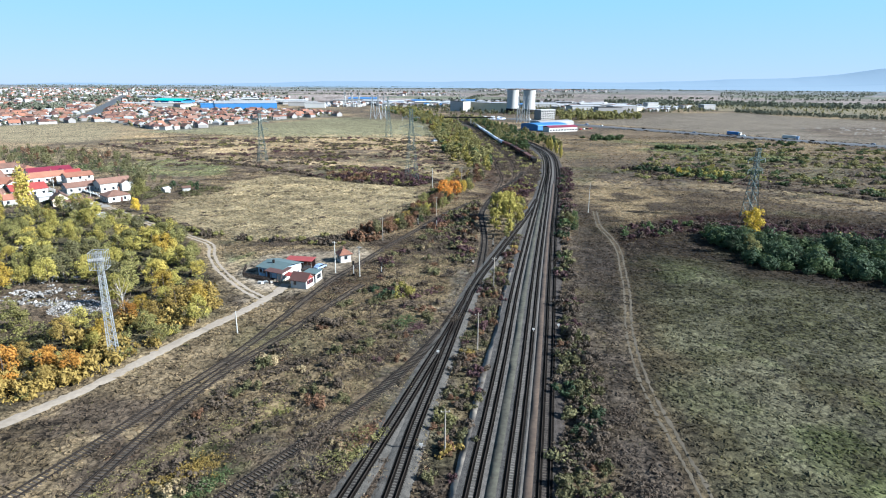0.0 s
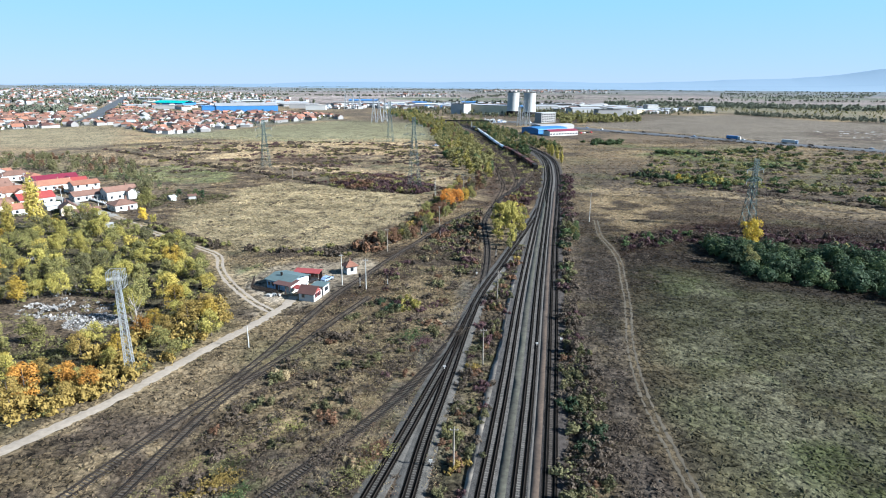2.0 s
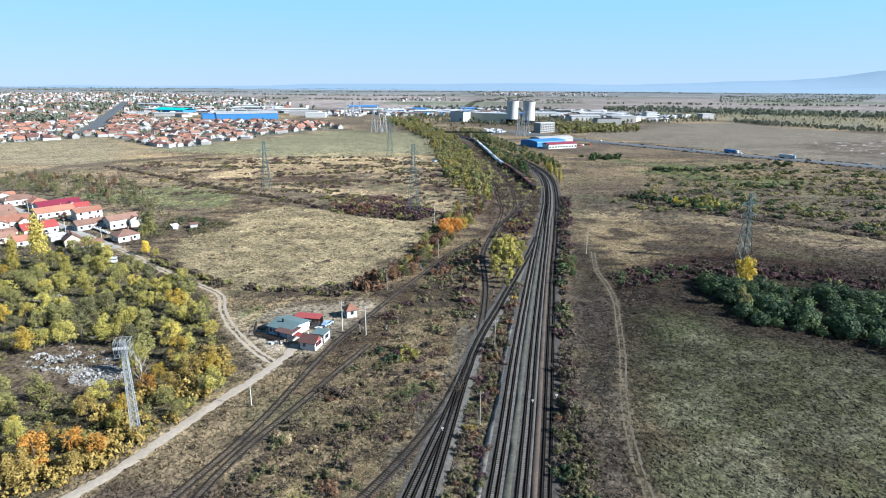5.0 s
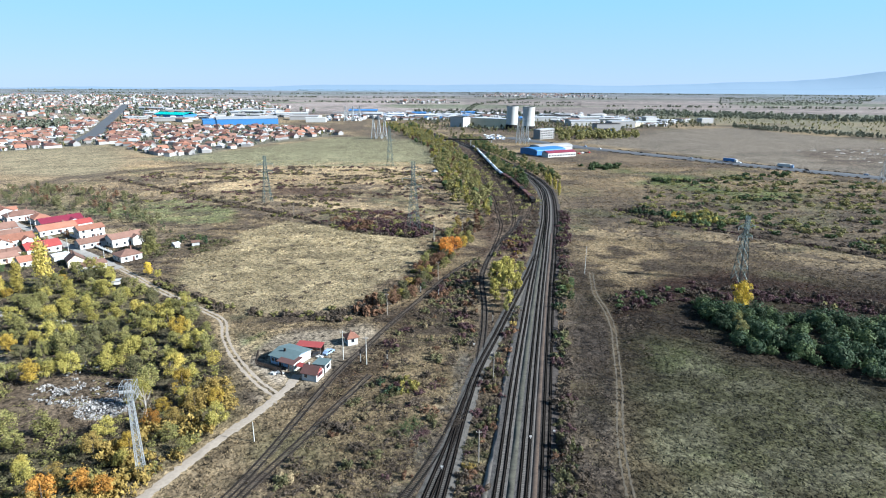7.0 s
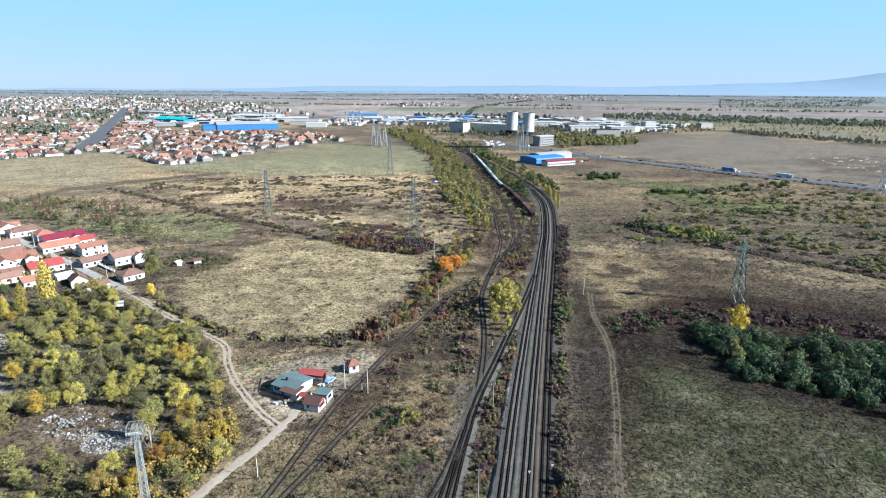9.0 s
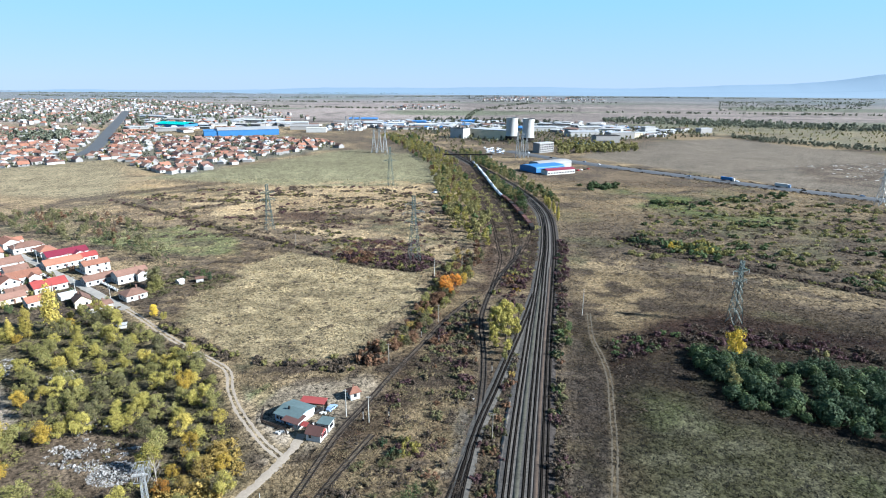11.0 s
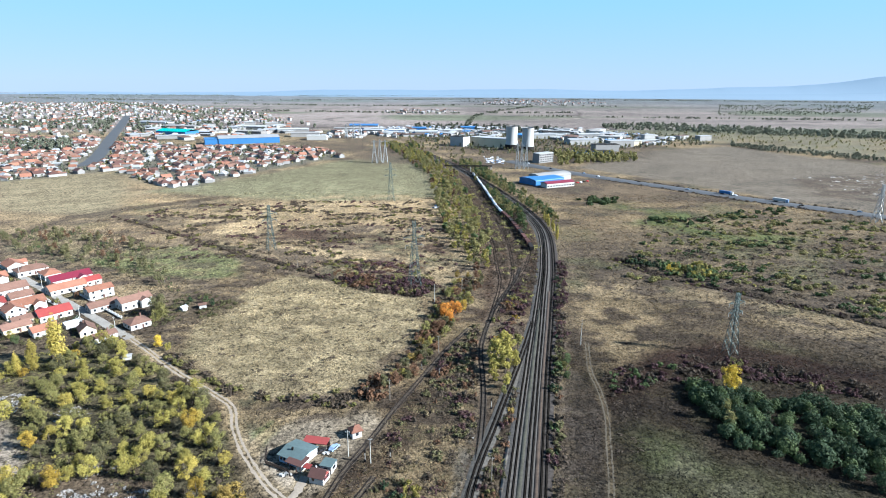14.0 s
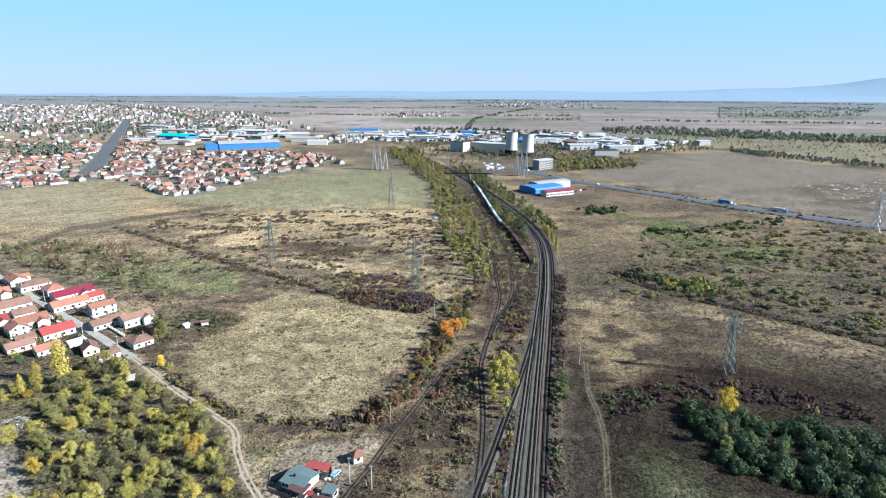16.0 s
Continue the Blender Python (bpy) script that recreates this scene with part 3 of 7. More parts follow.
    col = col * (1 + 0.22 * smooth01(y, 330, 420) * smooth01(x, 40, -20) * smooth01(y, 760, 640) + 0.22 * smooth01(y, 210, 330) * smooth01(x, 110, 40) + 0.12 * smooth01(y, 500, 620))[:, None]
    # middle distance lightened in colour for sunlit grass tops seen at grazing angle
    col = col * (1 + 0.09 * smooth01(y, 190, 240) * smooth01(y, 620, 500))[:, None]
    return np.clip(col * 0.642, 0.008, 1)


def build_ground():
    right = steps(0, 210, 1.6, 1.002, 2.1)
    right = right[:-1] + steps(210, 4300, 1.5, 1.035, 90)
    xs = np.array([-v for v in right[:0:-1]] + right)
    ys = np.array([-600, -300, -120, -40, 0] + steps(22, 300, 1.5, 1.002, 2.0)[:-1] + steps(300, 4950, 2.0, 1.024, 60))
    X, Y = np.meshgrid(xs, ys)
    x, y = X.ravel(), Y.ravel()
    z = lie(x, y)
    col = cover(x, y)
    n, k = len(xs), len(ys)
    i = (np.arange(k - 1)[:, None] * n + np.arange(n - 1)[None]).ravel()
    faces = np.stack([i, i + 1, i + n + 1, i + n], 1)
    me = bpy.data.meshes.new("ground")
    me.vertices.add(len(x))
    me.vertices.foreach_set("co", np.stack([x, y, z], 1).ravel().astype(np.float32))
    me.loops.add(faces.size)
    me.loops.foreach_set("vertex_index", faces.ravel().astype(np.int32))
    me.polygons.add(len(faces))
    me.polygons.foreach_set("loop_start", (np.arange(len(faces)) * 4).astype(np.int32))
    me.update(calc_edges=True)
    att = me.color_attributes.new("cover", "FLOAT_COLOR", "POINT")
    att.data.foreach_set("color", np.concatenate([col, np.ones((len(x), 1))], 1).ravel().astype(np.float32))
    me.polygons.foreach_set("use_smooth", np.ones(len(faces), bool))

    m = bpy.data.materials.new("ground_cover")
    m.use_nodes = True
    nt = m.node_tree
    b = nt.nodes["Principled BSDF"]
    b.inputs["Roughness"].default_value, b.inputs["Specular IOR Level"].default_value = 0.95, 0.1
    a = nt.nodes.new("ShaderNodeAttribute")
    a.attribute_name = "cover"
    geo = nt.nodes.new("ShaderNodeNewGeometry")
    total = None
    for s, w, det in ((6.5, 1.9, 3), (1.7, 1.6, 3), (0.45, 1.5, 5), (0.11, 0.9, 4), (0.028, 0.7, 5)):
        no = nt.nodes.new("ShaderNodeTexNoise")
        no.inputs["Scale"].default_value, no.inputs["Detail"].default_value, no.inputs["Roughness"].default_value = s, det, 0.65
        nt.links.new(geo.outputs["Position"], no.inputs["Vector"])
        ma = nt.nodes.new("ShaderNodeMath")
        ma.operation = "MULTIPLY_ADD"
        nt.links.new(no.outputs["Fac"], ma.inputs[0])
        ma.inputs[1].default_value = w
        if total is None:
            first, ma.inputs[2].default_value = no, 1 - 0.5 * (1.9 + 1.6 + 1.5 + 0.9 + 0.7)
        else:
            nt.links.new(total, ma.inputs[2])
        total = ma.outputs[0]
    # tussocks: pale crowns, with the shade in the gaps between them put into the colour
    warp = nt.nodes.new("ShaderNodeTexNoise")
    warp.inputs["Scale"].default_value, warp.inputs["Detail"].default_value = 0.55, 3
    nt.links.new(geo.outputs["Position"], warp.inputs["Vector"])
    bend = nt.nodes.new("ShaderNodeVectorMath")
    bend.operation = "MULTIPLY_ADD"
    nt.links.new(warp.outputs["Color"], bend.inputs[0])
    bend.inputs[1].default_value = (2.6, 2.6, 0)
    nt.links.new(geo.outputs["Position"], bend.inputs[2])
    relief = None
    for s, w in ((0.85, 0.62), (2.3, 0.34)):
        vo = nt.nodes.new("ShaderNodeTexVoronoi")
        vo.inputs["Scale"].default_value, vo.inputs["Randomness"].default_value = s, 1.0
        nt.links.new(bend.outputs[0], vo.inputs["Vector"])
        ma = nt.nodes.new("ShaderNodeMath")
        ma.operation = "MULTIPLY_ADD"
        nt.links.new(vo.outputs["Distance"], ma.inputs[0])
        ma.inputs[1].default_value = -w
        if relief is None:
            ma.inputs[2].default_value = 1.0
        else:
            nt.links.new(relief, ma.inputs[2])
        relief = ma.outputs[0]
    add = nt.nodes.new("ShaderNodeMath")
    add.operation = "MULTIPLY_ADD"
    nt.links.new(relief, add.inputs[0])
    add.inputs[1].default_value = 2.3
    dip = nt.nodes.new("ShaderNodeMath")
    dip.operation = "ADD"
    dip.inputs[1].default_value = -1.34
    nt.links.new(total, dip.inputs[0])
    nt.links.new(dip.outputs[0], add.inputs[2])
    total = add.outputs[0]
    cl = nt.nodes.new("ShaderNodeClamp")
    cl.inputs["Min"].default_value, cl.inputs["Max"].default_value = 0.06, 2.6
    nt.links.new(total, cl.inputs["Value"])
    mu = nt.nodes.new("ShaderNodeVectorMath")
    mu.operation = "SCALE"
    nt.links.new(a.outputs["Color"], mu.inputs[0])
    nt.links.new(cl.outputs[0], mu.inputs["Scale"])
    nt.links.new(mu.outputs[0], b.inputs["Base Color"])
    bp = nt.nodes.new("ShaderNodeBump")
    bp.inputs["Strength"].default_value, bp.inputs["Distance"].default_value = 0.7, 0.32
    nt.links.new(relief, bp.inputs["Height"])
    nt.links.new(bp.outputs[0], b.inputs["Normal"])
    me.materials.append(m)
    tagged(new("ground", me), "dry autumn grassland with brown scrub and tan fields", "ground", kind="structure")


build_ground()


def ribbon(name, line, offsets, heights, mat, parent=None, rag=0.0, seed=0):
    """A strip along a line of the plan: offsets to the right and heights of its cross-section."""
    d, r = sides_of(line)
    rg = np.random.default_rng(seed)
    vs, fs, k = [], [], len(offsets)
    base = lie(line[:, 0], line[:, 1]) if parent is None else np.zeros(len(line))
    for (px, py), (nx, ny), g in zip(line, r, base):
        j = rg.normal(0, rag, 2) if rag else (0, 0)
        for i, (o, h) in enumerate(zip(offsets, heights)):
            o = o + (j[0] if i == 0 else j[1] if i == k - 1 else 0)
            vs.append((px + nx * o, py + ny * o, g + h))
    for i in range(len(line) - 1):
        for q in range(k - 1):
            fs.append((i * k + q, i * k + q + 1, (i + 1) * k + q + 1, (i + 1) * k + q)[::-1])
    return hung(name, mesh_of(name, vs, fs, [mat], True), parent)


# dirt roads, lanes, street and highway
def dirt_road(line, width, label, seed):
    pts = curve(line, 1.0)
    ob = ribbon("road", pts, [-width / 2, -width / 4, 0, width / 4, width / 2], [0.0, 0.06, 0.05, 0.06, 0.0], M_DIRT, None, 0.22, seed)
    return tagged(ob, label, "road", kind="structure")


def ruts(line, gauge, width, label, seed, mat=M_DIRT):
    pts = curve(line, 1.0)
    d, r = sides_of(pts)
    for s in (-1, 1):
        ob = ribbon("road", pts + r * s * gauge / 2, [-width / 2, 0, width / 2], [0.012, 0.03, 0.012], mat, None, 0.12, seed + s)
        tagged(ob, label, "road", kind="structure")


dirt_road(ROAD_DIRT, 2.7, "pale dirt road worn smooth through scrub", 1)
ruts(ROAD_LANE, 1.7, 0.9, "rutted pale dirt lane past the woodland", 4)
ruts(PATH_R, 1.5, 0.5, "faint rutted field track in dry grass", 8, M_FAINT)
street = ribbon("road", curve(STREET, 2.0), [-2.3, -1.9, 1.9, 2.3], [0.02, 0.08, 0.08, 0.02], M_GRAVEL, None, 0.15, 11)
tagged(street, "pale gravel village street between houses", "road", kind="structure")
hw = curve(HIGHWAY, 6.0)
tagged(ribbon("road", hw, [-11, -6.2, 6.2, 11], [0.1, 1.2, 1.2, 0.1], M_ASPHALT), "grey asphalt highway on a low bank", "road", kind="structure")


# ---------------------------------------------------------------- railway
def railway(line, label, bed=1.9, old=False, dark=False, split=(0, 0), bed_h=0.35, step=4.0, sleepers=True, far=700, bedded=True):
    top = empty("railway_track", label, "railway track", "railway tracks")
    pts = curve(line, step)
    d, r = sides_of(pts)
    bal = M_OLDBALLAST if old else M_DARKBALLAST if dark else M_BALLAST
    if bedded:
        ribbon("ballast", pts, [-bed - 0.9, -bed, bed, bed + 0.9], [0.0, bed_h - 0.02, bed_h - 0.02, 0.0], bal, top, 0.12, 3)
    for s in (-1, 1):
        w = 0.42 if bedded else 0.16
        # strip under each rail: rust stain, with the rail's shadow painted in
        ribbon("stained_strip", pts + r * s * 0.755, [-w, w], [bed_h + 0.032, bed_h + 0.032], M_STAIN_SHADE, top, 0.03, 7)
        ribbon("rail", pts + r * s * 0.755, [-0.075, -0.045, 0.045, 0.075], [bed_h, bed_h + 0.2, bed_h + 0.2, bed_h], M_RAIL, top)
    if not sleepers:
        return top
    fine = curve(line, 0.2)
    seg = np.r_[0, np.cumsum(np.linalg.norm(np.diff(fine, axis=0), axis=1))]
    at = np.arange(0.3, min(seg[-1], far), 0.62)
    px, py = np.interp(at, seg, fine[:, 0]), np.interp(at, seg, fine[:, 1])
    dd, _ = sides_of(np.stack([px, py], 1))
    bm = bmesh.new()
    box(bm, -1.28, 1.28, -0.13, 0.13, -0.08, 0.075)
    me = bpy.data.meshes.new("sleeper")
    bm.to_mesh(me)
    bm.free()
    # the outer track's sleepers take the dark buried tone for the same shade
    timber = M_BURIED if not bedded or dark else M_OLDSLEEPER if old else M_SLEEPER
    me.materials.append(timber)
    unit = np.array([v.co[:] for v in me.vertices])
    quads = [list(p.vertices) for p in me.polygons]
    vs, fs = [], []
    for x, y, (dx, dy) in zip(px, py, dd):
        turn = math.atan2(dy, dx) - math.pi / 2 + rng.normal(0, 0.03 if old else 0.008)
        if split[0] < y < split[1]:
            ob = hung("sleeper", me, top)
            ob.matrix_basis = Matrix.Translation((x, y, bed_h - 0.05)) @ Matrix.Rotation(turn, 4, "Z")
        else:
            c, s = math.cos(turn), math.sin(turn)
            k = len(vs)
            vs += [(x + c * a - s * b, y + s * a + c * b, z + bed_h - 0.05) for a, b, z in unit]
            fs += [[k + i for i in q] for q in quads]
    if vs:
        tagged(hung("track_timbering", mesh_of("track_timbering", vs, fs, [timber]), top), kind="stuff")
    return top


railway(LINE_A, "main line track with pale concrete sleepers on ballast", 2.1, split=(62, 150))
railway(LINE_B, "middle main line track on grey stone ballast", 2.1, split=(62, 150))
railway(LINE_C, "outer main line track with dark ballast beside shrubs", 2.1, dark=True, split=(62, 150))
railway(LINE_D, "old siding track with dark timber sleepers", 1.4, True, split=(62, 145), bed_h=0.22)
railway(LINE_D2, "siding track on pale weedy gravel joining a switch", 1.7, True, split=(62, 152), bed_h=0.26)
railway(LINE_E, "rusty siding track curving through dry weeds", 1.25, True, split=(62, 150), bed_h=0.10, bedded=False)
railway(LINE_G, "connecting track crossing over to the main line", 1.7, True, bed_h=0.30)
railway(LINE_F, "overgrown disused track sunk in dry grass", 1.3, True, split=(62, 140), bed_h=0.04, bedded=False)
railway(LINE_F2, "overgrown disused track half buried in soil", 1.3, True, split=(62, 140), bed_h=0.05, bedded=False)
for line in YARD:
    railway(line, "rusty yard track running between tree belts", 1.15, True, bed_h=0.10, sleepers=False, bedded=False)

# ---------------------------------------------------------------- plants
def leaves(seed, clumps, count, leaf, squash=1.0, ragged=0.42):
    """Small leaf sprays on the outside of clumps (x, y, z, radius): vertices and triangles."""
    rg = np.random.default_rng(seed)
    c = np.array(clumps, float)
    pick = rg.choice(len(c), count, p=c[:, 3] ** 2 / (c[:, 3] ** 2).sum())
    d = rg.normal(size=(count, 3))
    d[:, 2] += 0.25
    d /= np.linalg.norm(d, axis=1)[:, None]
    p = c[pick, :3] + d * c[pick, 3:] * rg.uniform(0.55, 1.15, (count, 1)) * [1, 1, squash]
    n = d + rg.normal(0, ragged, (count, 3))
    n /= np.linalg.norm(n, axis=1)[:, None]
    u = np.cross(n, rg.normal(size=(count, 3)))
    u /= np.linalg.norm(u, axis=1)[:, None]
    v = np.cross(n, u)
    s = leaf * rg.uniform(0.55, 1.35, (count, 1))
    u, v = u * s * 1.1, v * s * 0.77
    verts = np.stack([p - u - 0.5 * v, p + u - 0.5 * v, p + 1.1 * v], 1).reshape(-1, 3)
    verts[:, 2] = np.maximum(verts[:, 2], 0.03)
    return verts, np.arange(count * 3).reshape(-1, 3)


def clumps_round(seed, h, r, bole):
    rg = np.random.default_rng(seed)
    out = []
    for i in range(int(rg.integers(18, 26))):
        a, q = rg.uniform(0, 2 * math.pi), math.sqrt(rg.uniform(0.02, 1)) * 0.72
        t = rg.uniform(0, 1)
        k = math.sqrt(max(0.05, 1 - (1.7 * t - 0.75) ** 2))
        out.append((r * q * k * math.cos(a), r * q * k * math.sin(a), bole + (h - bole) * (0.10 + 0.78 * t), r * rg.uniform(0.18, 0.36)))
    return out


def clumps_poplar(seed, h, r):
    rg = np.random.default_rng(seed)
    out = []
    for i in range(26):
        t = (i + rg.uniform(0, 1)) / 26
        k = r * (0.55 + 0.45 * math.sin(math.pi * min(1, t * 1.15))) * (1 if t < 0.75 else (1 - t) / 0.25 * 0.8 + 0.2)
        a = rg.uniform(0, 6.3)
        out.append((0.4 * k * math.cos(a), 0.4 * k * math.sin(a), 0.06 * h + 0.9 * h * t, 0.82 * k))
    return out


def clumps_shrub(seed, h, r):
    rg = np.random.default_rng(seed)
    out = []
    long, turn = rg.uniform(1.0, 1.7), rg.uniform(0, 3.14)
    for i in range(int(rg.integers(9, 15))):
        a, q = rg.uniform(0, 6.3), math.sqrt(rg.uniform(0, 1)) * 0.95
        k = rg.uniform(0.14, 0.42)
        u, v = r * q * math.cos(a) * long, r * q * math.sin(a)
        out.append((u * math.cos(turn) - v * math.sin(turn), u * math.sin(turn) + v * math.cos(turn), h * rg.uniform(0.12, 0.68) * (1.15 - 0.6 * q), r * k))
    return out


def clumps_dome(seed, h, r):
    """A dense rounded bush: one broad dome with smaller ones leaning on it."""
    rg = np.random.default_rng(seed)
    out = [(0, 0, 0.42 * h, 0.62 * h)]
    for i in range(7):
        a, q = 0.9 * i + rg.uniform(-0.3, 0.3), r * rg.uniform(0.45, 0.8)
        out.append((q * math.cos(a), q * math.sin(a), h * rg.uniform(0.2, 0.5), r * rg.uniform(0.3, 0.48)))
    return out


def wood(seed, h, r, bole, limbs=7, thick=None):
    """A tapered trunk with limbs."""
    rg = np.random.default_rng(seed)
    bm = bmesh.new()
    t = thick or 0.028 * h
    lean = rg.normal(0, 0.03 * h, 2)
    tube(bm, [(0, 0, -0.3, t * 1.3), (lean[0] * 0.2, lean[1] * 0.2, bole * 0.6, t), (lean[0] * 0.6, lean[1] * 0.6, h * 0.55, t * 0.6), (lean[0], lean[1], h * 0.92, t * 0.12)], 6)
    for i in range(limbs):
        z = rg.uniform(bole * 0.7, h * 0.7)
        a = 2.4 * i + rg.uniform(-0.4, 0.4)
        q = r * rg.uniform(0.5, 0.95)
        f = z / h
        x0, y0 = lean[0] * f, lean[1] * f
        tube(bm, [(x0, y0, z, t * 0.45), (x0 + q * 0.5 * math.cos(a), y0 + q * 0.5 * math.sin(a), z + 0.10 * h, t * 0.3), (x0 + q * math.cos(a), y0 + q * math.sin(a), min(h * 0.97, z + 0.26 * h), t * 0.08)], 5)
    return bm


STEM, CROWN = {}, {}


def mesh_from(bm, name, mat):
    me = bpy.data.meshes.new(name)
    bm.to_mesh(me)
    bm.free()
    me.materials.append(mat)
    return me


def tree_meshes(kind, v):
    key = (kind, v)
    if key not in CROWN:
        s = 31 * v + {"round": 1, "poplar": 200, "tall": 400}[kind]
        if kind == "poplar":
            h, r, b = 14.0, 1.9, 1.2
            vs, fs = leaves(s, clumps_poplar(s, h, r), 2400, 0.22)
        elif kind == "tall":
            h, r, b = 9.0, 2.9, 2.0
            vs, fs = leaves(s, clumps_round(s, h, r, b), 2000, 0.2)
        else:
            h, r, b = 5.6, 2.7, 0.8
            vs, fs = leaves(s, clumps_round(s, h, r, b), 1900, 0.14)
        CROWN[key] = mesh_of("crown", vs, fs, [L_OLIVE])
        STEM[key] = mesh_from(wood(s, h * 0.93, r * 0.85, b, 5), "trunk", M_BARK)
    return STEM[key], CROWN[key]


def tree(kind, x, y, size, leaf, label, group="", turn=None, tall=1.0):
    v = int(rng.integers(0, 5 if kind == "round" else 3))
    stem, crown = tree_meshes(kind, v)
    top = empty("tree", label, "tree", group)
    top.matrix_basis = Matrix.Translation((x, y, float(lie(x, y)))) @ Matrix.Rotation(rng.uniform(0, 6.28) if turn is None else turn, 4, "Z") @ Matrix.Diagonal((size, size, size * tall, 1))
    hung("trunk", stem, top)
    c = hung("crown", crown, top)
    c.material_slots[0].link = "OBJECT"
    c.material_slots[0].material = leaf
    return top


SHRUB = []
for v in range(6):
    SHRUB.append(mesh_of("shrub", *leaves(900 + v, clumps_shrub(900 + v, 2.0, 1.5), 450, 0.16), [L_OLIVE]))


WANTED = []


def shrub(x, y, size, leaf, label, group="", tall=1.0):
    WANTED.append((x, y, size, leaf, label, group, tall))


def plant_shrub(x, y, size, leaf, label, group, tall):
    ob = new("shrub", SHRUB[int(rng.integers(0, 6))])
    tagged(ob, label, "shrub", group)
    ob.matrix_basis = Matrix.Translation((x, y, float(lie(x, y)) - 0.05)) @ Matrix.Rotation(rng.uniform(0, 6.28), 4, "Z") @ Matrix.Diagonal((size, size, size * tall, 1))
    ob.material_slots[0].link = "OBJECT"
    ob.material_slots[0].material = leaf


def spots(poly, n, apart, gap=2.6, seed=0, keep_out=()):
    """Scattered places inside a polygon, some metres from each other and from the tracks and lanes."""
    rg = np.random.default_rng(seed)
    xs, ys = [p[0] for p in poly], [p[1] for p in poly]
    out, tries = [], 0
    while len(out) < n and tries < n * 12:
        m = 400
        X, Y = rg.uniform(min(xs), max(xs), m), rg.uniform(min(ys), max(ys), m)
        ok = inside(poly, X, Y) > 0
        for k in keep_out:
            ok &= inside(k, X, Y) < 0
        tries += m
        X, Y = X[ok], Y[ok]
        if not len(X):
            continue
        d = np.minimum.reduce([near_line(l, X, Y) for l in RAILS] + [near_line(l, X, Y) - 0.4 for l in (ROAD_DIRT, ROAD_LANE, STREET, PATH_R)] + [near_line(TOWN_ROAD, X, Y) - 14])
        for x, y in zip(X[d > gap], Y[d > gap]):
            if len(out) < n and all((x - a) ** 2 + (y - b) ** 2 > apart * apart for a, b in out):
                out.append((float(x), float(y)))
    return out


LEAF_WORDS = {}
for key, m in (("pale yellow", L_POPLAR), ("dull olive", L_DULL), ("golden", L_GOLD), ("bright yellow", L_YELLOW), ("orange-brown", L_ORANGE), ("flame orange", L_FLAME), ("ochre", L_OCHRE), ("yellow-green", L_LIME), ("olive green", L_OLIVE), ("dark olive", L_FAR), ("green", L_GREEN), ("deep green", L_DEEP), ("crimson", L_CRIMSON), ("rust-coloured", L_RUST), ("bare brown", L_TWIG)):
    LEAF_WORDS[m] = key


def pick(mix):
    ms, ws = zip(*mix)
    return ms[int(rng.choice(len(ms), p=np.array(ws) / sum(ws)))]


# woodland by the dirt road
CLEARING = [[(-118, 130), (-100, 130), (-86, 133), (-82, 143), (-90, 152), (-108, 156), (-122, 150)], [(-149, 187), (-138, 183), (-131, 197), (-138, 201)], [(-176, 190), (-160, 190), (-154, 200), (-162, 209), (-178, 212)], [(-165, 190), (-157, 188), (-140, 169), (-130, 158), (-146, 152), (-172, 178)]]
for x, y in spots(WOOD, 165, 4.7, 3.2, 5, CLEARING):
    e = min(float(near_line(ROAD_DIRT, x, y)), 60)
    if e < 26:
        leaf = pick([(L_GOLD, 0.2), (L_OCHRE, 0.3), (L_ORANGE, 0.22 if x < -70 else 0.06), (L_LIME, 0.2), (L_OLIVE, 0.24), (L_DULL, 0.05)])
    else:
        leaf = pick([(L_LIME, 0.46), (L_OLIVE, 0.36), (L_GOLD, 0.06), (L_POPLAR, 0.08), (L_DULL, 0.08)])
    tree("round", x, y, float(rng.uniform(0.9, 1.6)), leaf, f"young {LEAF_WORDS[leaf]} autumn tree in the woodland", "woodland trees", tall=float(rng.uniform(0.75, 1.0)))
for x, y in spots(WOOD, 170, 2.5, 2.4, 6, CLEARING):
    leaf = pick([(L_OLIVE, 0.4), (L_TWIG, 0.34), (L_LIME, 0.16), (L_DULL, 0.1)])
    shrub(x, y, float(rng.uniform(0.5, 1.0)), leaf, f"{LEAF_WORDS[leaf]} undergrowth shrub among young trees", "woodland shrubs")

# poplars by the village, and garden trees
for x, y, s in ((-167.4, 233.4, 1.8), (-173.9, 226.7, 1.15), (-179.4, 224.1, 0.8)):
    tree("poplar", x, y, s, L_POPLAR, "tall slender yellow poplar beside the village", "village poplars")
for x, y, s, leaf in ((-149.4, 287.0, 2.3, L_DULL), (-145.8, 283.0, 1.7, L_OLIVE), (-152.5, 291.5, 1.7, L_DULL), (-147.0, 279.0, 1.2, L_OLIVE), (-132.0, 249.8, 1.1, L_YELLOW), (-126.0, 246.0, 0.75, L_LIME), (-158.0, 250.5, 1.5, L_LIME), (-151.0, 249.0, 1.2, L_LIME), (-163.5, 268.0, 0.6, L_OLIVE), (-140.0, 303.0, 0.9, L_DEEP), (-132.0, 306.0, 0.8, L_GREEN), (-127.0, 302.0, 0.9, L_DEEP), (-206.5, 312.0, 0.9, L_RUST), (-186.0, 263.0, 0.8, L_OLIVE), (-206.0, 258.0, 0.8, L_LIME), (-200.0, 252.0, 0.9, L_GREEN), (-212.0, 303.0, 0.7, L_OLIVE)):
    tree("round", x, y, s, leaf, f"rounded {LEAF_WORDS[leaf]} garden tree near the houses", "garden trees")

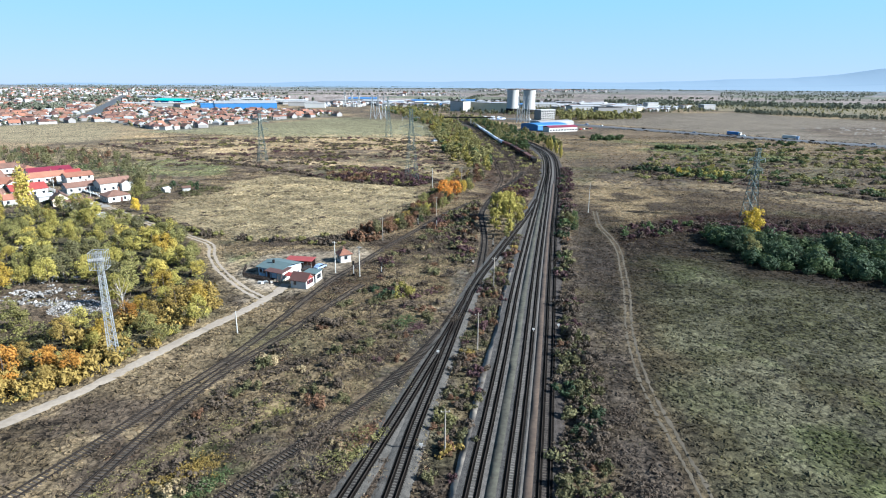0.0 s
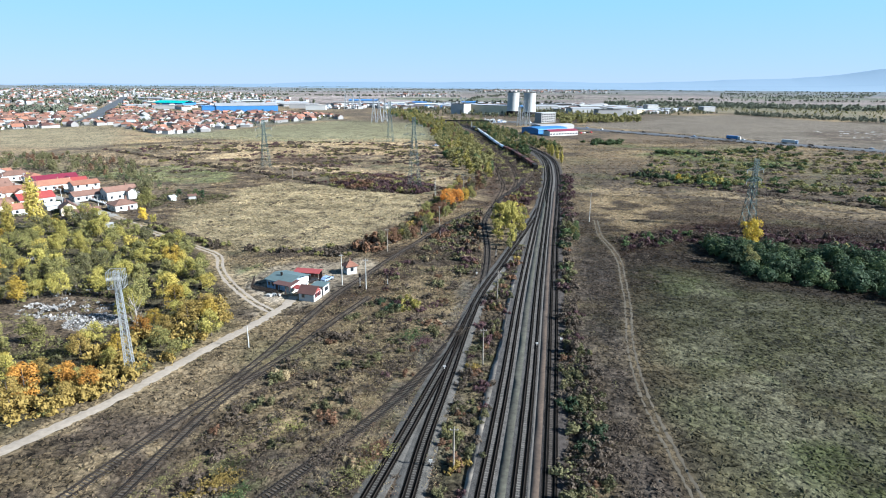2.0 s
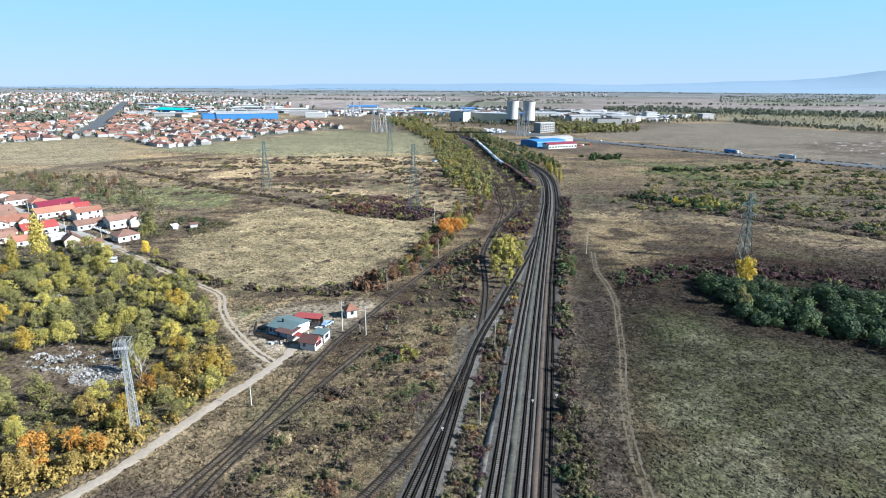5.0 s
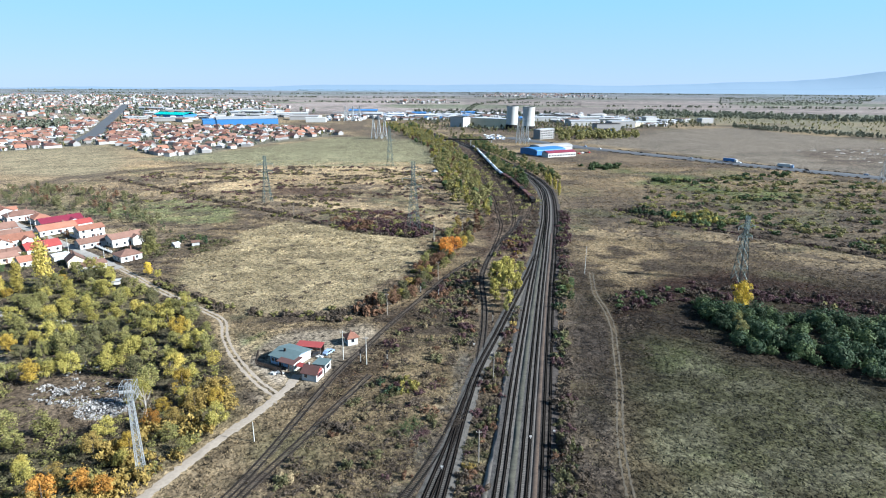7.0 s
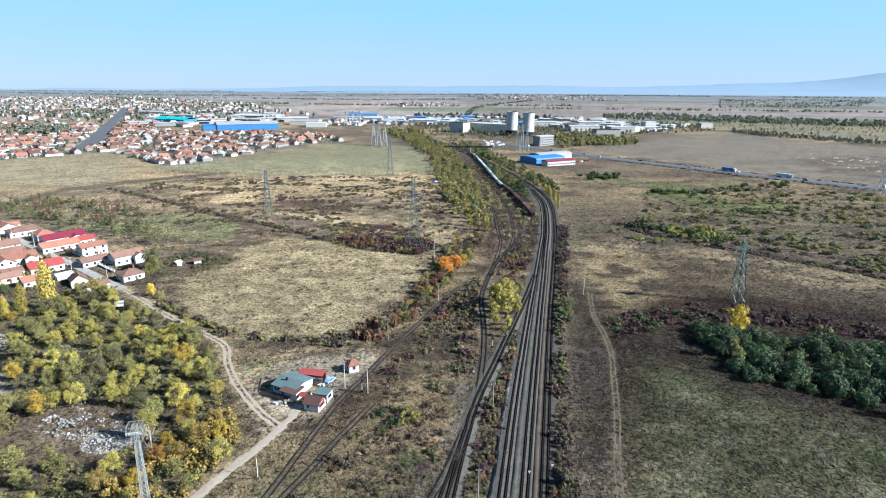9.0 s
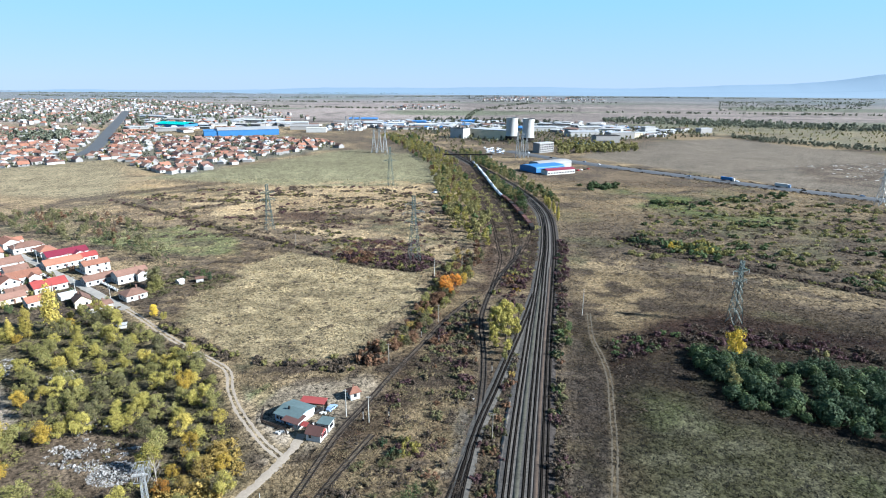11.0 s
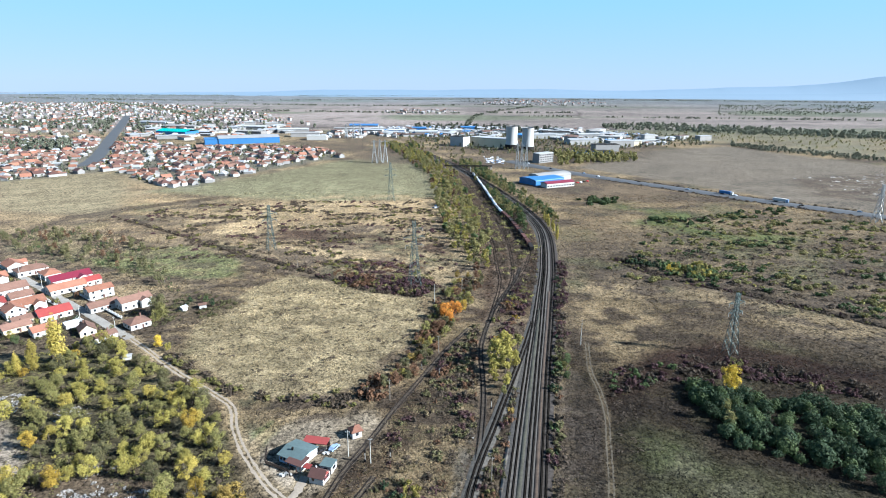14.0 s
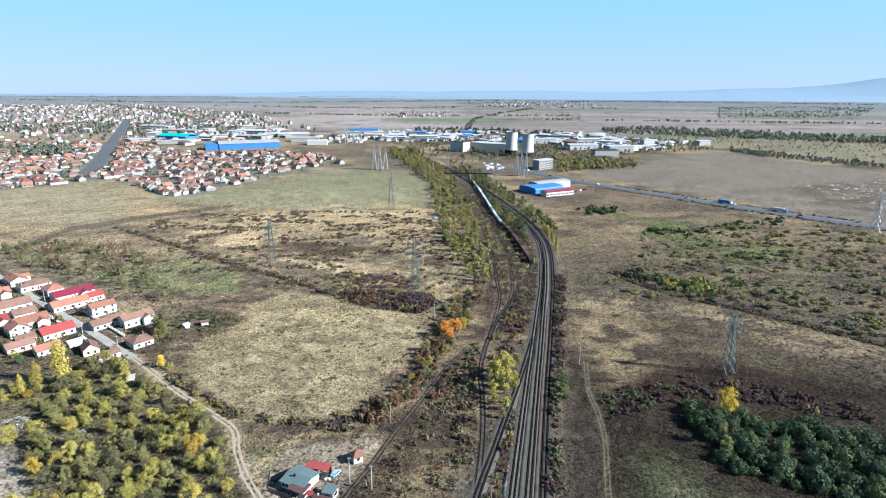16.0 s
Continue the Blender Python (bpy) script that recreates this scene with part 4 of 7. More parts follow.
for x, y in spots([(-150, 268), (-240, 330), (-300, 390), (-250, 260), (-185, 245)], 26, 9.0, 4.5, 33):
    leaf = pick([(L_OLIVE, 0.5), (L_DEEP, 0.3), (L_RUST, 0.2)])
    tree("round", x, y, float(rng.uniform(0.35, 0.65)), leaf, f"small {LEAF_WORDS[leaf]} garden tree beside village houses", "garden trees")

# the hedge with its yellow tree
HEDGE = [(101, 220), (97, 205), (97, 190), (97, 180), (103, 172), (111, 167), (122, 161), (132, 153), (151, 143), (200, 124), (215, 160), (190, 176), (168, 190), (140, 204), (120, 207), (110, 217)]
for x, y in spots(HEDGE, 26, 7.0, 2.6, 9):
    if math.hypot(x - 113.2, y - 209.5) < 6.5:
        continue
    leaf = pick([(L_DEEP, 0.78), (L_GREEN, 0.17), (L_OLIVE, 0.05)])
    tree("round", x, y, float(rng.uniform(1.0, 1.5)) * (0.75 if y > 200 else 1.0), leaf, f"dense {LEAF_WORDS[leaf]} bushy tree in the thicket", "thicket trees", tall=0.95)
for x, y, s, leaf in ((106.0, 203.0, 1.35, L_GREEN), (104.5, 196.0, 1.2, L_OLIVE), (109.0, 197.0, 1.3, L_GREEN), (102.0, 187.5, 1.15, L_FAR)):
    tree("round", x, y, s, leaf, f"broad {LEAF_WORDS[leaf]} bushy tree at the thicket's sunny end", "thicket trees", tall=0.9)
tree("round", 113.2, 211.5, 1.95, L_YELLOW, "bright yellow autumn tree rising from a dark thicket", turn=1.0, tall=1.15)
for x, y, s in ((104, 214, 1.5), (100, 219, 1.4), (109, 219, 1.3), (96, 222, 1.3), (92, 226, 1.2), (103, 203, 1.4)):
    shrub(x, y, s, L_GREEN if s > 1.35 else L_CRIMSON, "wide shrub at the thicket's edge", "thicket shrubs")

# trees between the tracks
for x, y, s, leaf in ((25.3, 227.0, 1.45, L_LIME), (21.5, 233.0, 1.5, L_LIME), (28.0, 238.0, 1.4, L_LIME), (26.5, 246.0, 1.3, L_LIME), (22.5, 240.0, 1.2, L_OLIVE), (20.0, 222.0, 1.0, L_LIME), (24.5, 214.0, 0.75, L_LIME), (33.5, 250.0, 0.9, L_OLIVE), (29.5, 231.0, 1.0, L_LIME), (21.0, 226.0, 0.9, L_LIME), (24.0, 243.0, 0.9, L_OLIVE), (30.5, 231.0, 0.72, L_LIME), (20.5, 218.5, 0.55, L_LIME), (26.0, 219.0, 0.55, L_OLIVE), (23.0, 208.0, 0.55, L_OLIVE)):
    tree("tall", x, y, s, leaf, "tall yellow-green tree standing between two tracks", "trees between tracks")
for x, y, s, leaf in ((0.5, 286.0, 1.6, L_FLAME), (5.5, 291.0, 1.5, L_FLAME), (9.5, 294.0, 1.3, L_GOLD), (3.0, 280.0, 1.1, L_FLAME), (-2.5, 270.0, 1.1, L_RUST), (-5.0, 262.0, 1.0, L_RUST), (-8.5, 250.0, 0.8, L_OLIVE), (3.5, 277.0, 0.75, L_OLIVE), (-12.0, 240.0, 0.8, L_RUST), (-9.0, 233.0, 0.6, L_GREEN), (6.0, 300.0, 0.8, L_OLIVE), (12.5, 310.0, 0.9, L_OLIVE), (51.5, 229.0, 0.85, L_OLIVE), (53.5, 236.0, 0.9, L_GREEN), (50.5, 222.0, 0.7, L_GREEN)):
    tree("round", x, y, s, leaf, f"{LEAF_WORDS[leaf]} autumn tree close to the railway", "railway trees")

for x, y in spots([(-26, 214), (-18, 210), (-6, 240), (4, 275), (14, 305), (24, 345), (24, 362), (8, 352), (-4, 318), (-6, 285), (-16, 250)], 84, 2.7, 2.6, 35):
    leaf = pick([(L_OLIVE, 0.2), (L_DULL, 0.26), (L_RUST, 0.26), (L_LIME, 0.08), (L_OCHRE, 0.12), (L_TWIG, 0.08)])
    tree("round", x, y, float(rng.uniform(0.5, 1.15)), leaf, f"{LEAF_WORDS[leaf]} autumn bush along the disused track", "trackside bushes", tall=float(rng.uniform(0.75, 1.0)))

for x, y, s, leaf in ((-15.0, 147.5, 1.35, L_DEEP), (-10.2, 150.0, 1.9, L_LIME), (-12.5, 154.0, 1.2, L_DULL), (-18.5, 153.5, 1.0, L_DEEP)):
    shrub(x, y, s, leaf, f"{LEAF_WORDS[leaf]} bush beside the disused tracks", "scrub shrubs", tall=1.2)

SCRUB = [
    # polygon, count, apart, sizes, mix, words
    ([(-2, 66), (4, 66), (26, 175), (38, 235), (30, 240), (12, 160), (-1, 92)], 110, 1.3, (0.5, 1.3), [(L_RUST, .14), (L_DULL, .2), (L_FAR, .1), (L_TWIG, .42), (L_OCHRE, .05), (L_CRIMSON, .09)], "between the tracks"),
    ([(16, 60), (22, 60), (36, 160), (50, 235), (60, 285), (72, 350), (66, 350), (54, 285), (44, 235), (30, 160)], 320, 1.1, (0.7, 1.9), [(L_DULL, .3), (L_DEEP, .15), (L_GREEN, .05), (L_RUST, .04), (L_CRIMSON, .06), (L_TWIG, .4)], "beside the main line"),
    ([(54, 262), (59, 262), (80, 380), (76, 395), (62, 330)], 40, 1.8, (1.1, 1.9), [(L_CRIMSON, .75), (L_TWIG, .25)], "beside the main line"),
    ([(-38, 60), (-16, 72), (-2, 100), (3, 150), (8, 200), (-8, 232), (-22, 170), (-34, 120), (-44, 90)], 115, 2.2, (0.55, 1.5), [(L_TWIG, .45), (L_RUST, .12), (L_DULL, .27), (L_CRIMSON, .06), (L_STRAW, .1)], "in dry weeds by the sidings"),
    ([(10, 170), (14, 230), (20, 280), (2, 262), (-6, 225)], 75, 2.0, (0.8, 1.7), [(L_TWIG, .4), (L_DULL, .3), (L_CRIMSON, .14), (L_RUST, .16)], "between sidings"),
    ([(22, 250), (38, 262), (50, 330), (44, 345), (26, 290)], 45, 1.9, (0.93, 1.7), [(L_CRIMSON, .45), (L_RUST, .25), (L_OLIVE, .2), (L_GOLD, .1)], "between the tracks"),
    ([(-44, 330), (-16, 318), (-4, 335), (-10, 352), (-40, 350)], 60, 2.0, (1.2, 2.2), [(L_CRIMSON, .7), (L_TWIG, .2), (L_OLIVE, .1)], "round a pylon's foot"),
    ([(-66, 345), (-44, 328), (-40, 345), (-60, 360)], 30, 2.2, (1.2, 2.2), [(L_RUST, .5), (L_CRIMSON, .3), (L_OLIVE, .2)], "along a ditch"),
    ([(-16, 240), (-8, 300), (8, 345), (20, 345), (6, 285), (-6, 236)], 50, 2.4, (0.93, 1.9), [(L_RUST, .3), (L_OLIVE, .4), (L_TWIG, .3)], "beside the disused track"),
    ([(-70, 203), (-40, 196), (-26, 205), (-30, 215), (-50, 207), (-78, 208)], 34, 1.8, (0.6, 1.5), [(L_OLIVE, .36), (L_FAR, .22), (L_TWIG, .42)], "at the field's edge"),
    ([(-34, 205), (-22, 205), (-20, 222), (-30, 222)], 16, 1.8, (1.1, 2.2), [(L_RUST, .8), (L_TWIG, .2)], "at the field's edge"),
    ([(-128, 232), (-108, 216), (-84, 205), (-80, 209), (-104, 226), (-124, 246)], 36, 1.8, (0.78, 1.6), [(L_TWIG, .7), (L_OLIVE, .3)], "along the lane"),
    ([(58, 200), (92, 222), (100, 232), (88, 238), (62, 222)], 30, 2.2, (0.93, 1.7), [(L_TWIG, .4), (L_CRIMSON, .3), (L_GREEN, .3)], "in rough pasture"),
    ([(100, 228), (130, 222), (170, 205), (175, 215), (130, 240), (108, 246)], 55, 2.2, (0.93, 1.9), [(L_CRIMSON, .45), (L_TWIG, .47), (L_FAR, .08)], "in rough pasture"),
    ([(140, 362), (150, 385), (176, 372), (182, 345), (160, 350)], 40, 3.0, (1.4, 2.8), [(L_GREEN, .4), (L_OLIVE, .35), (L_LIME, .25)], "behind a ditch"),
    ([(120, 392), (132, 372), (146, 380), (138, 402)], 22, 2.6, (1.2, 2.2), [(L_TWIG, .6), (L_DEEP, .4)], "behind a ditch"),
]
for i, (poly, n, apart, (lo, hi), mix, words) in enumerate(SCRUB):
    for x, y in spots(poly, n, apart, 2.7, 40 + i):
        leaf = pick(mix)
        shrub(x, y, float(rng.uniform(lo, hi)), leaf, f"{LEAF_WORDS.get(leaf, 'straw-coloured dry')} autumn shrub {words}", "scrub shrubs", tall=float(rng.uniform(0.7, 1.2)))
for line, n, wide in ((DITCH_R, 190, 2.2), (DITCH_L, 130, 2.4)):
    pts = curve(line, 2.0)
    for i in range(n):
        x, y = pts[int(rng.integers(0, len(pts)))] + rng.normal(0, wide * 0.5, 2)
        leaf = pick([(L_TWIG, 0.7), (L_CRIMSON, 0.12), (L_OLIVE, 0.18)])
        shrub(float(x), float(y), float(rng.uniform(0.8, 1.5)), leaf, f"{LEAF_WORDS[leaf]} shrub along the ditch", "ditch shrubs")

# a yellow tree pair in the far pasture, poplar row at the main line's bend
for x, y, s, leaf in ((146, 368, 0.9, L_YELLOW), (158, 366, 0.9, L_GREEN), (163, 362, 0.95, L_OLIVE), (168, 368, 0.8, L_GREEN), (153, 372, 0.85, L_OLIVE), (169, 374, 1.05, L_LIME)):
    tree("round", x, y, s, leaf, f"{LEAF_WORDS[leaf]} tree standing in rough pasture", "pasture trees")
for i in range(9):
    tree("poplar", 89.0 + rng.normal(0, 1.2) - 0.02 * i, 446.0 + 8.5 * i, float(rng.uniform(0.6, 0.85)), L_LIME if i % 3 else L_POPLAR, "slender yellow-green poplar in a row by the railway", "railway poplars")

# tree belts along the yard
BELT_L = [(22, 360), (6, 420), (-2, 500), (-10, 620), (-20, 760), (-60, 920), (-120, 1150), (-60, 1150), (-14, 960), (14, 790), (22, 640), (31, 530), (34, 440), (31, 372)]
BELT_R = [(66, 470), (52, 560), (46, 650), (30, 790), (10, 900), (40, 900), (62, 790), (80, 660), (98, 560), (98, 500), (84, 540), (74, 540)]


# uncountable growth: scrub patches far off and low herbs
def growth(name, places, mat, leafs, leaf, label, size=(0.7, 1.3), low=0.8, domed=False):
    """One mesh of many small plants."""
    rg = np.random.default_rng(len(places))
    forms = [leaves(1500 + k, (clumps_dome if domed else clumps_shrub)(1500 + k, 2.0, 1.5), leafs, leaf, 1.0, 0.25 if domed else 0.42)[0] for k in range(5)]
    P = np.array(places)
    Z = lie(P[:, 0], P[:, 1])
    out = []
    for (x, y), z in zip(P, Z):
        s, a = rg.uniform(*size), rg.uniform(0, 6.28)
        v = forms[int(rg.integers(0, 5))]
        c, t = math.cos(a) * s, math.sin(a) * s
        out.append(np.stack([x + c * v[:, 0] - t * v[:, 1], y + t * v[:, 0] + c * v[:, 1], z + v[:, 2] * s * low], 1))
    vs = np.concatenate(out)
    return loose_faces(name, vs, mat, label)


def loose_faces(name, vs, mat, label, colours=None, category="scrub", corners=3):
    n = len(vs) // corners
    me = bpy.data.meshes.new(name)
    me.vertices.add(n * corners)
    me.vertices.foreach_set("co", vs.astype(np.float32).ravel())
    me.loops.add(n * corners)
    me.loops.foreach_set("vertex_index", np.arange(n * corners, dtype=np.int32))
    me.polygons.add(n)
    me.polygons.foreach_set("loop_start", (np.arange(n) * corners).astype(np.int32))
    me.update(calc_edges=True)
    if colours is not None:
        att = me.color_attributes.new("cover", "FLOAT_COLOR", "POINT")
        att.data.foreach_set("color", np.concatenate([colours, np.ones((n * corners, 1))], 1).astype(np.float32).ravel())
    me.materials.append(mat)
    return tagged(new(name, me), label, category, kind="stuff")


def thick(poly, n, seed, scale=18, cut=0.5, gap=2.8, spare=0.0):
    """Places in a polygon, gathered in patches."""
    rg = np.random.default_rng(seed)
    xs, ys = [p[0] for p in poly], [p[1] for p in poly]
    x, y = rg.uniform(min(xs), max(xs), n * 6), rg.uniform(min(ys), max(ys), n * 6)
    d = np.minimum.reduce([near_line(l, x, y) for l in RAILS] + [near_line(l, x, y) for l in (ROAD_DIRT, ROAD_LANE, STREET, PATH_R)])
    ok = (inside(poly, x, y) > 0) & (d > gap) & (fbm(x / scale, y / (0.42 * scale), 5, 3) > cut) & (inside(YARD_AREA, x, y) < 2) & ((inside(GREEN_FIELD, x, y) < 0) | (rg.random(len(x)) > spare))
    return list(zip(x[ok][:n], y[ok][:n]))


def far_trees(name, places, mat, label, size=(0.75, 1.25), leafs=260, leaf=0.75):
    """One mesh of many trees that stand too far off to be told apart."""
    rg = np.random.default_rng(len(places) + 3)
    forms = [leaves(1700 + k, clumps_round(1700 + k, 7.0, 3.0, 0.6), leafs, leaf)[0] for k in range(6)]
    P = np.array(places)
    Z = lie(P[:, 0], P[:, 1])
    out = []
    for (x, y), z in zip(P, Z):
        q, a = rg.uniform(*size), rg.uniform(0, 6.28)
        v = forms[int(rg.integers(0, 6))]
        c, t = math.cos(a) * q, math.sin(a) * q
        out.append(np.stack([x + c * v[:, 0] - t * v[:, 1], y + t * v[:, 0] + c * v[:, 1], z + v[:, 2] * q * rg.uniform(0.85, 1.2)], 1))
    return loose_faces(name, np.concatenate(out), mat, label, category="trees")


both = spots(BELT_L, 400, 3.6, 2.6, 71)
far_trees("olive_tree_belt", both[::2], L_FAR, "belt of olive autumn trees along the yard", (0.9, 1.45), 240, 0.5)
far_trees("brown_tree_belt", both[7::8], L_RUST, "belt of russet trees along the yard", (0.6, 1.0), 130, 0.7)
far_trees("yellow_green_tree_belt", both[1::4], L_LIME, "belt of yellow-green trees along the yard", (0.8, 1.3), 220, 0.5)
far_trees("green_tree_belt", both[3::8], L_GREEN, "belt of green trees along the yard", (0.7, 1.2), 130, 0.95)
both = spots(BELT_R, 210, 4.2, 2.4, 72)
far_trees("dark_tree_belt", both[::2], L_GREEN, "dark trees between yard and main line", (0.7, 1.3), 220, 0.5)
far_trees("mixed_tree_belt", both[1::2], L_FAR, "olive trees between yard and main line", (0.7, 1.3), 220, 0.5)
WANTED.sort(key=lambda w: math.hypot(w[0], w[1] - 40))
for w in WANTED[:290]:
    plant_shrub(*w)
REST = {}
for w in WANTED[290:]:
    REST.setdefault(w[3], []).append(w)
for mat, ws in REST.items():
    out, rg = [], np.random.default_rng(4)
    forms = [leaves(900 + v, clumps_shrub(900 + v, 2.0, 1.5), 190, 0.27)[0] for v in range(6)]
    for x, y, size, _, _, _, tall in ws:
        v, a, z = forms[int(rg.integers(0, 6))], rg.uniform(0, 6.28), float(lie(x, y))
        c, t = math.cos(a) * size, math.sin(a) * size
        out.append(np.stack([x + c * v[:, 0] - t * v[:, 1], y + t * v[:, 0] + c * v[:, 1], z + v[:, 2] * size * tall], 1))
    word = LEAF_WORDS.get(mat, "straw-coloured dry")
    loose_faces(word.replace("-", "_").replace(" ", "_") + "_shrubbery", np.concatenate(out), mat, f"{word} autumn shrubbery along ditches and railway")

MID_L = [(-230, 400), (-120, 375), (-60, 345), (-5, 320), (18, 360), (8, 420), (0, 520), (-30, 600), (-150, 590), (-280, 560)]
MID_R = [(92, 350), (130, 405), (180, 520), (330, 560), (470, 420), (480, 250), (300, 220), (170, 340)]
bushes = spots(HEDGE, 210, 3.9, 2.6, 19)
growth("thicket", bushes[::2], L_DEEP, 620, 0.17, "dense deep green thicket of domed bushes", (1.5, 2.9), 1.05, True)
growth("light_thicket", bushes[1::4], L_GREEN, 560, 0.17, "lighter green domed bushes within the thicket", (1.3, 2.6), 1.05, True)
growth("low_thicket", bushes[3::4], L_DEEP, 420, 0.17, "lower deep green bushes within the thicket", (1.2, 2.2), 0.9, True)
growth("field_brush", thick(TAN_FIELD, 110, 41, 12, 0.55), L_TWIG, 70, 0.3, "brown brush patches in the dry field", (0.5, 1.0), 0.55)
growth("purple_scrub", thick([(-73, 359), (-51, 340), (-22, 320), (-7, 343), (-12, 385), (-53, 388)], 130, 21, 12, 0.5), L_CRIMSON, 90, 0.3, "low purple-brown scrub round a pylon", (0.7, 1.6), 0.7, True)
growth("russet_scrub", thick([(-73, 359), (-51, 340), (-22, 320), (-7, 343), (-12, 385), (-53, 388)], 90, 22, 10, 0.48), L_RUST, 90, 0.28, "russet scrub mixed in round a pylon", (0.6, 1.3), 0.7, True)
growth("pale_olive_scrub", thick([(-73, 359), (-51, 340), (-22, 320), (-7, 343), (-12, 385), (-53, 388)], 60, 23, 9, 0.5), L_FAR, 90, 0.28, "olive scrub mixed in round a pylon", (0.6, 1.2), 0.8, True)
growth("brown_scrub", thick(MID_L, 900, 1, 30, 0.54), L_TWIG, 70, 0.42, "brown leafless scrub across the old fields")
growth("olive_scrub", thick(MID_L, 260, 2, 30, 0.57), L_OLIVE, 70, 0.5, "olive scrub scattered across the old fields")
growth("crimson_scrub", thick(MID_L, 150, 3, 26, 0.60), L_CRIMSON, 70, 0.5, "crimson autumn scrub on the old fields")
growth("green_scrub", thick(MID_R, 420, 4, 40, 0.54), L_FAR, 110, 0.36, "olive green bushes scattered over far pasture", (0.8, 2.0), 0.8, True)
growth("dark_bushes", thick(MID_R, 230, 14, 30, 0.56), L_GREEN, 110, 0.36, "dark green bushes in far pasture", (0.8, 2.4))
growth("bush_row", [(x + dx, y + dy) for x, y in curve([(187, 525), (218, 512), (271, 538), (332, 559)], 9.0) for dx, dy in rng.normal(0, 7, (2, 2))], L_GREEN, 80, 0.6, "row of dark bushes across the pasture", (0.9, 2.0), 1.0)
growth("bush_group", [(160 + a, 598 + b) for a, b in rng.normal(0, 9, (26, 2))], L_GREEN, 80, 0.6, "group of dark bushes near the highway", (1.2, 2.4), 1.0)
growth("highway_hedge", [(x + dx + s * 9, y + dy + s * 9.5) for x, y in curve(HIGHWAY, 5.0) for s in (-1, 1) for dx, dy in rng.normal(0, 1.2, (1, 2)) if 210 < x < 560], L_TWIG, 50, 0.55, "low brown brush along the highway bank", (0.7, 1.5), 0.8)
growth("olive_bushes", thick(MID_R, 330, 5, 24, 0.53), L_OLIVE, 80, 0.5, "olive bushes scattered over far pasture", (0.6, 1.3))
growth("brown_bushes", thick(MID_R, 520, 6, 28, 0.48), L_TWIG, 70, 0.42, "brown scrub scattered over far pasture")
NEAR = [(-80, 50), (-45, 45), (60, 45), (150, 45), (190, 120), (175, 260), (110, 330), (70, 330), (40, 240), (20, 180), (-10, 240), (-36, 205), (-30, 165), (-56, 120)]
growth("brown_weeds", thick([(-50, 60), (-8, 60), (10, 160), (14, 240), (-10, 240), (-28, 180), (-44, 120)], 420, 17, 14, 0.52, 2.4), L_TWIG, 60, 0.26, "brown dead weed stands by the sidings", (0.4, 0.95), 0.7)
SIDE = [(-56, 62), (-30, 60), (-6, 60), (4, 110), (12, 170), (14, 240), (-10, 240), (-24, 180), (-34, 140), (-46, 100)]
for word, mat, n, seed, scale, cut, size, low in (("straw", L_STRAW, 1300, 51, 10, 0.54, (0.4, 1.0), 0.55), ("olive", L_DULL, 800, 52, 11, 0.58, (0.35, 0.9), 0.6), ("rust", L_RUST, 300, 53, 9, 0.62, (0.35, 0.9), 0.6), ("dark_brown", L_TWIG, 1100, 54, 12, 0.56, (0.35, 1.0), 0.65)):
    growth(word + "_weeds", thick(SIDE, n, seed, scale, cut, 1.9), mat, 34, 0.13, f"{word.replace('_', ' ')} dead weeds in drifts by the sidings", size, low)
for word, mat, cx, cy, lx, ly, turn, n in (("olive", L_FAR, -14.6, 79.5, 6.0, 2.0, 55, 60), ("rust", L_RUST, -13.0, 83.0, 4.0, 1.4, 60, 30), ("dark_brown", L_TWIG, -19.0, 85.0, 5.0, 1.6, 60, 40), ("green", L_GREEN, -9.0, 131.5, 5.0, 2.0, 70, 34), ("crimson", L_CRIMSON, -6.0, 127.0, 2.5, 1.2, 60, 16), ("olive", L_OLIVE, -28.0, 92.0, 1.6, 1.2, 0, 12), ("ochre", L_OCHRE, -36.5, 74.5, 5.5, 1.6, 50, 60), ("dark_brown", L_TWIG, 3.0, 132.0, 2.5, 1.2, 80, 18), ("green", L_GREEN, -34.0, 70.0, 5.0, 1.5, 55, 26), ("dark_brown", L_TWIG, -13.0, 112.0, 3.0, 1.5, 40, 24)):
    c, s = math.cos(radians(turn)), math.sin(radians(turn))
    growth(word + "_bramble", [(cx + c * u * lx - s * v * ly, cy + s * u * lx + c * v * ly) for u, v in rng.normal(0, 0.6, (n, 2))], mat, 60, 0.17, f"{word.replace('_', ' ')} bramble patch by the sidings", (0.4, 1.0), 0.75)
growth("straw_bank", [(x + a, y + b) for x, y in curve([(-22, 84), (-16, 100), (-11, 118), (-10, 138)], 0.4) for a, b in rng.normal(0, 1.0, (3, 2))], L_STRAW, 30, 0.15, "pale dead straw along a low bank", (0.25, 0.7), 0.5)
growth("ditch_weeds", [(x + dx, y + dy) for x, y in curve(DITCH_N, 0.5) for dx, dy in rng.normal(0, 1, (3, 2)) + (-1.6, 1.2)], L_OLIVE, 30, 0.14, "olive weeds along a narrow ditch", (0.3, 0.8), 0.5)
growth("trackside_brush", thick([(18, 60), (30, 60), (40, 105), (54, 165), (62, 215), (54, 232), (42, 190), (30, 140)], 800, 55, 9, 0.5, 2.9), L_TWIG, 34, 0.17, "dark brown brush between main line and field track", (0.35, 1.0), 0.6)
# brush added here to darken one spot by the field track
growth("dark_brush", [(29.3 + a, 71.8 + b) for a, b in rng.normal(0, 1.5, (14, 2))], L_TWIG, 90, 0.2, "dark leafless brush beside a field track", (0.6, 1.0), 0.7)
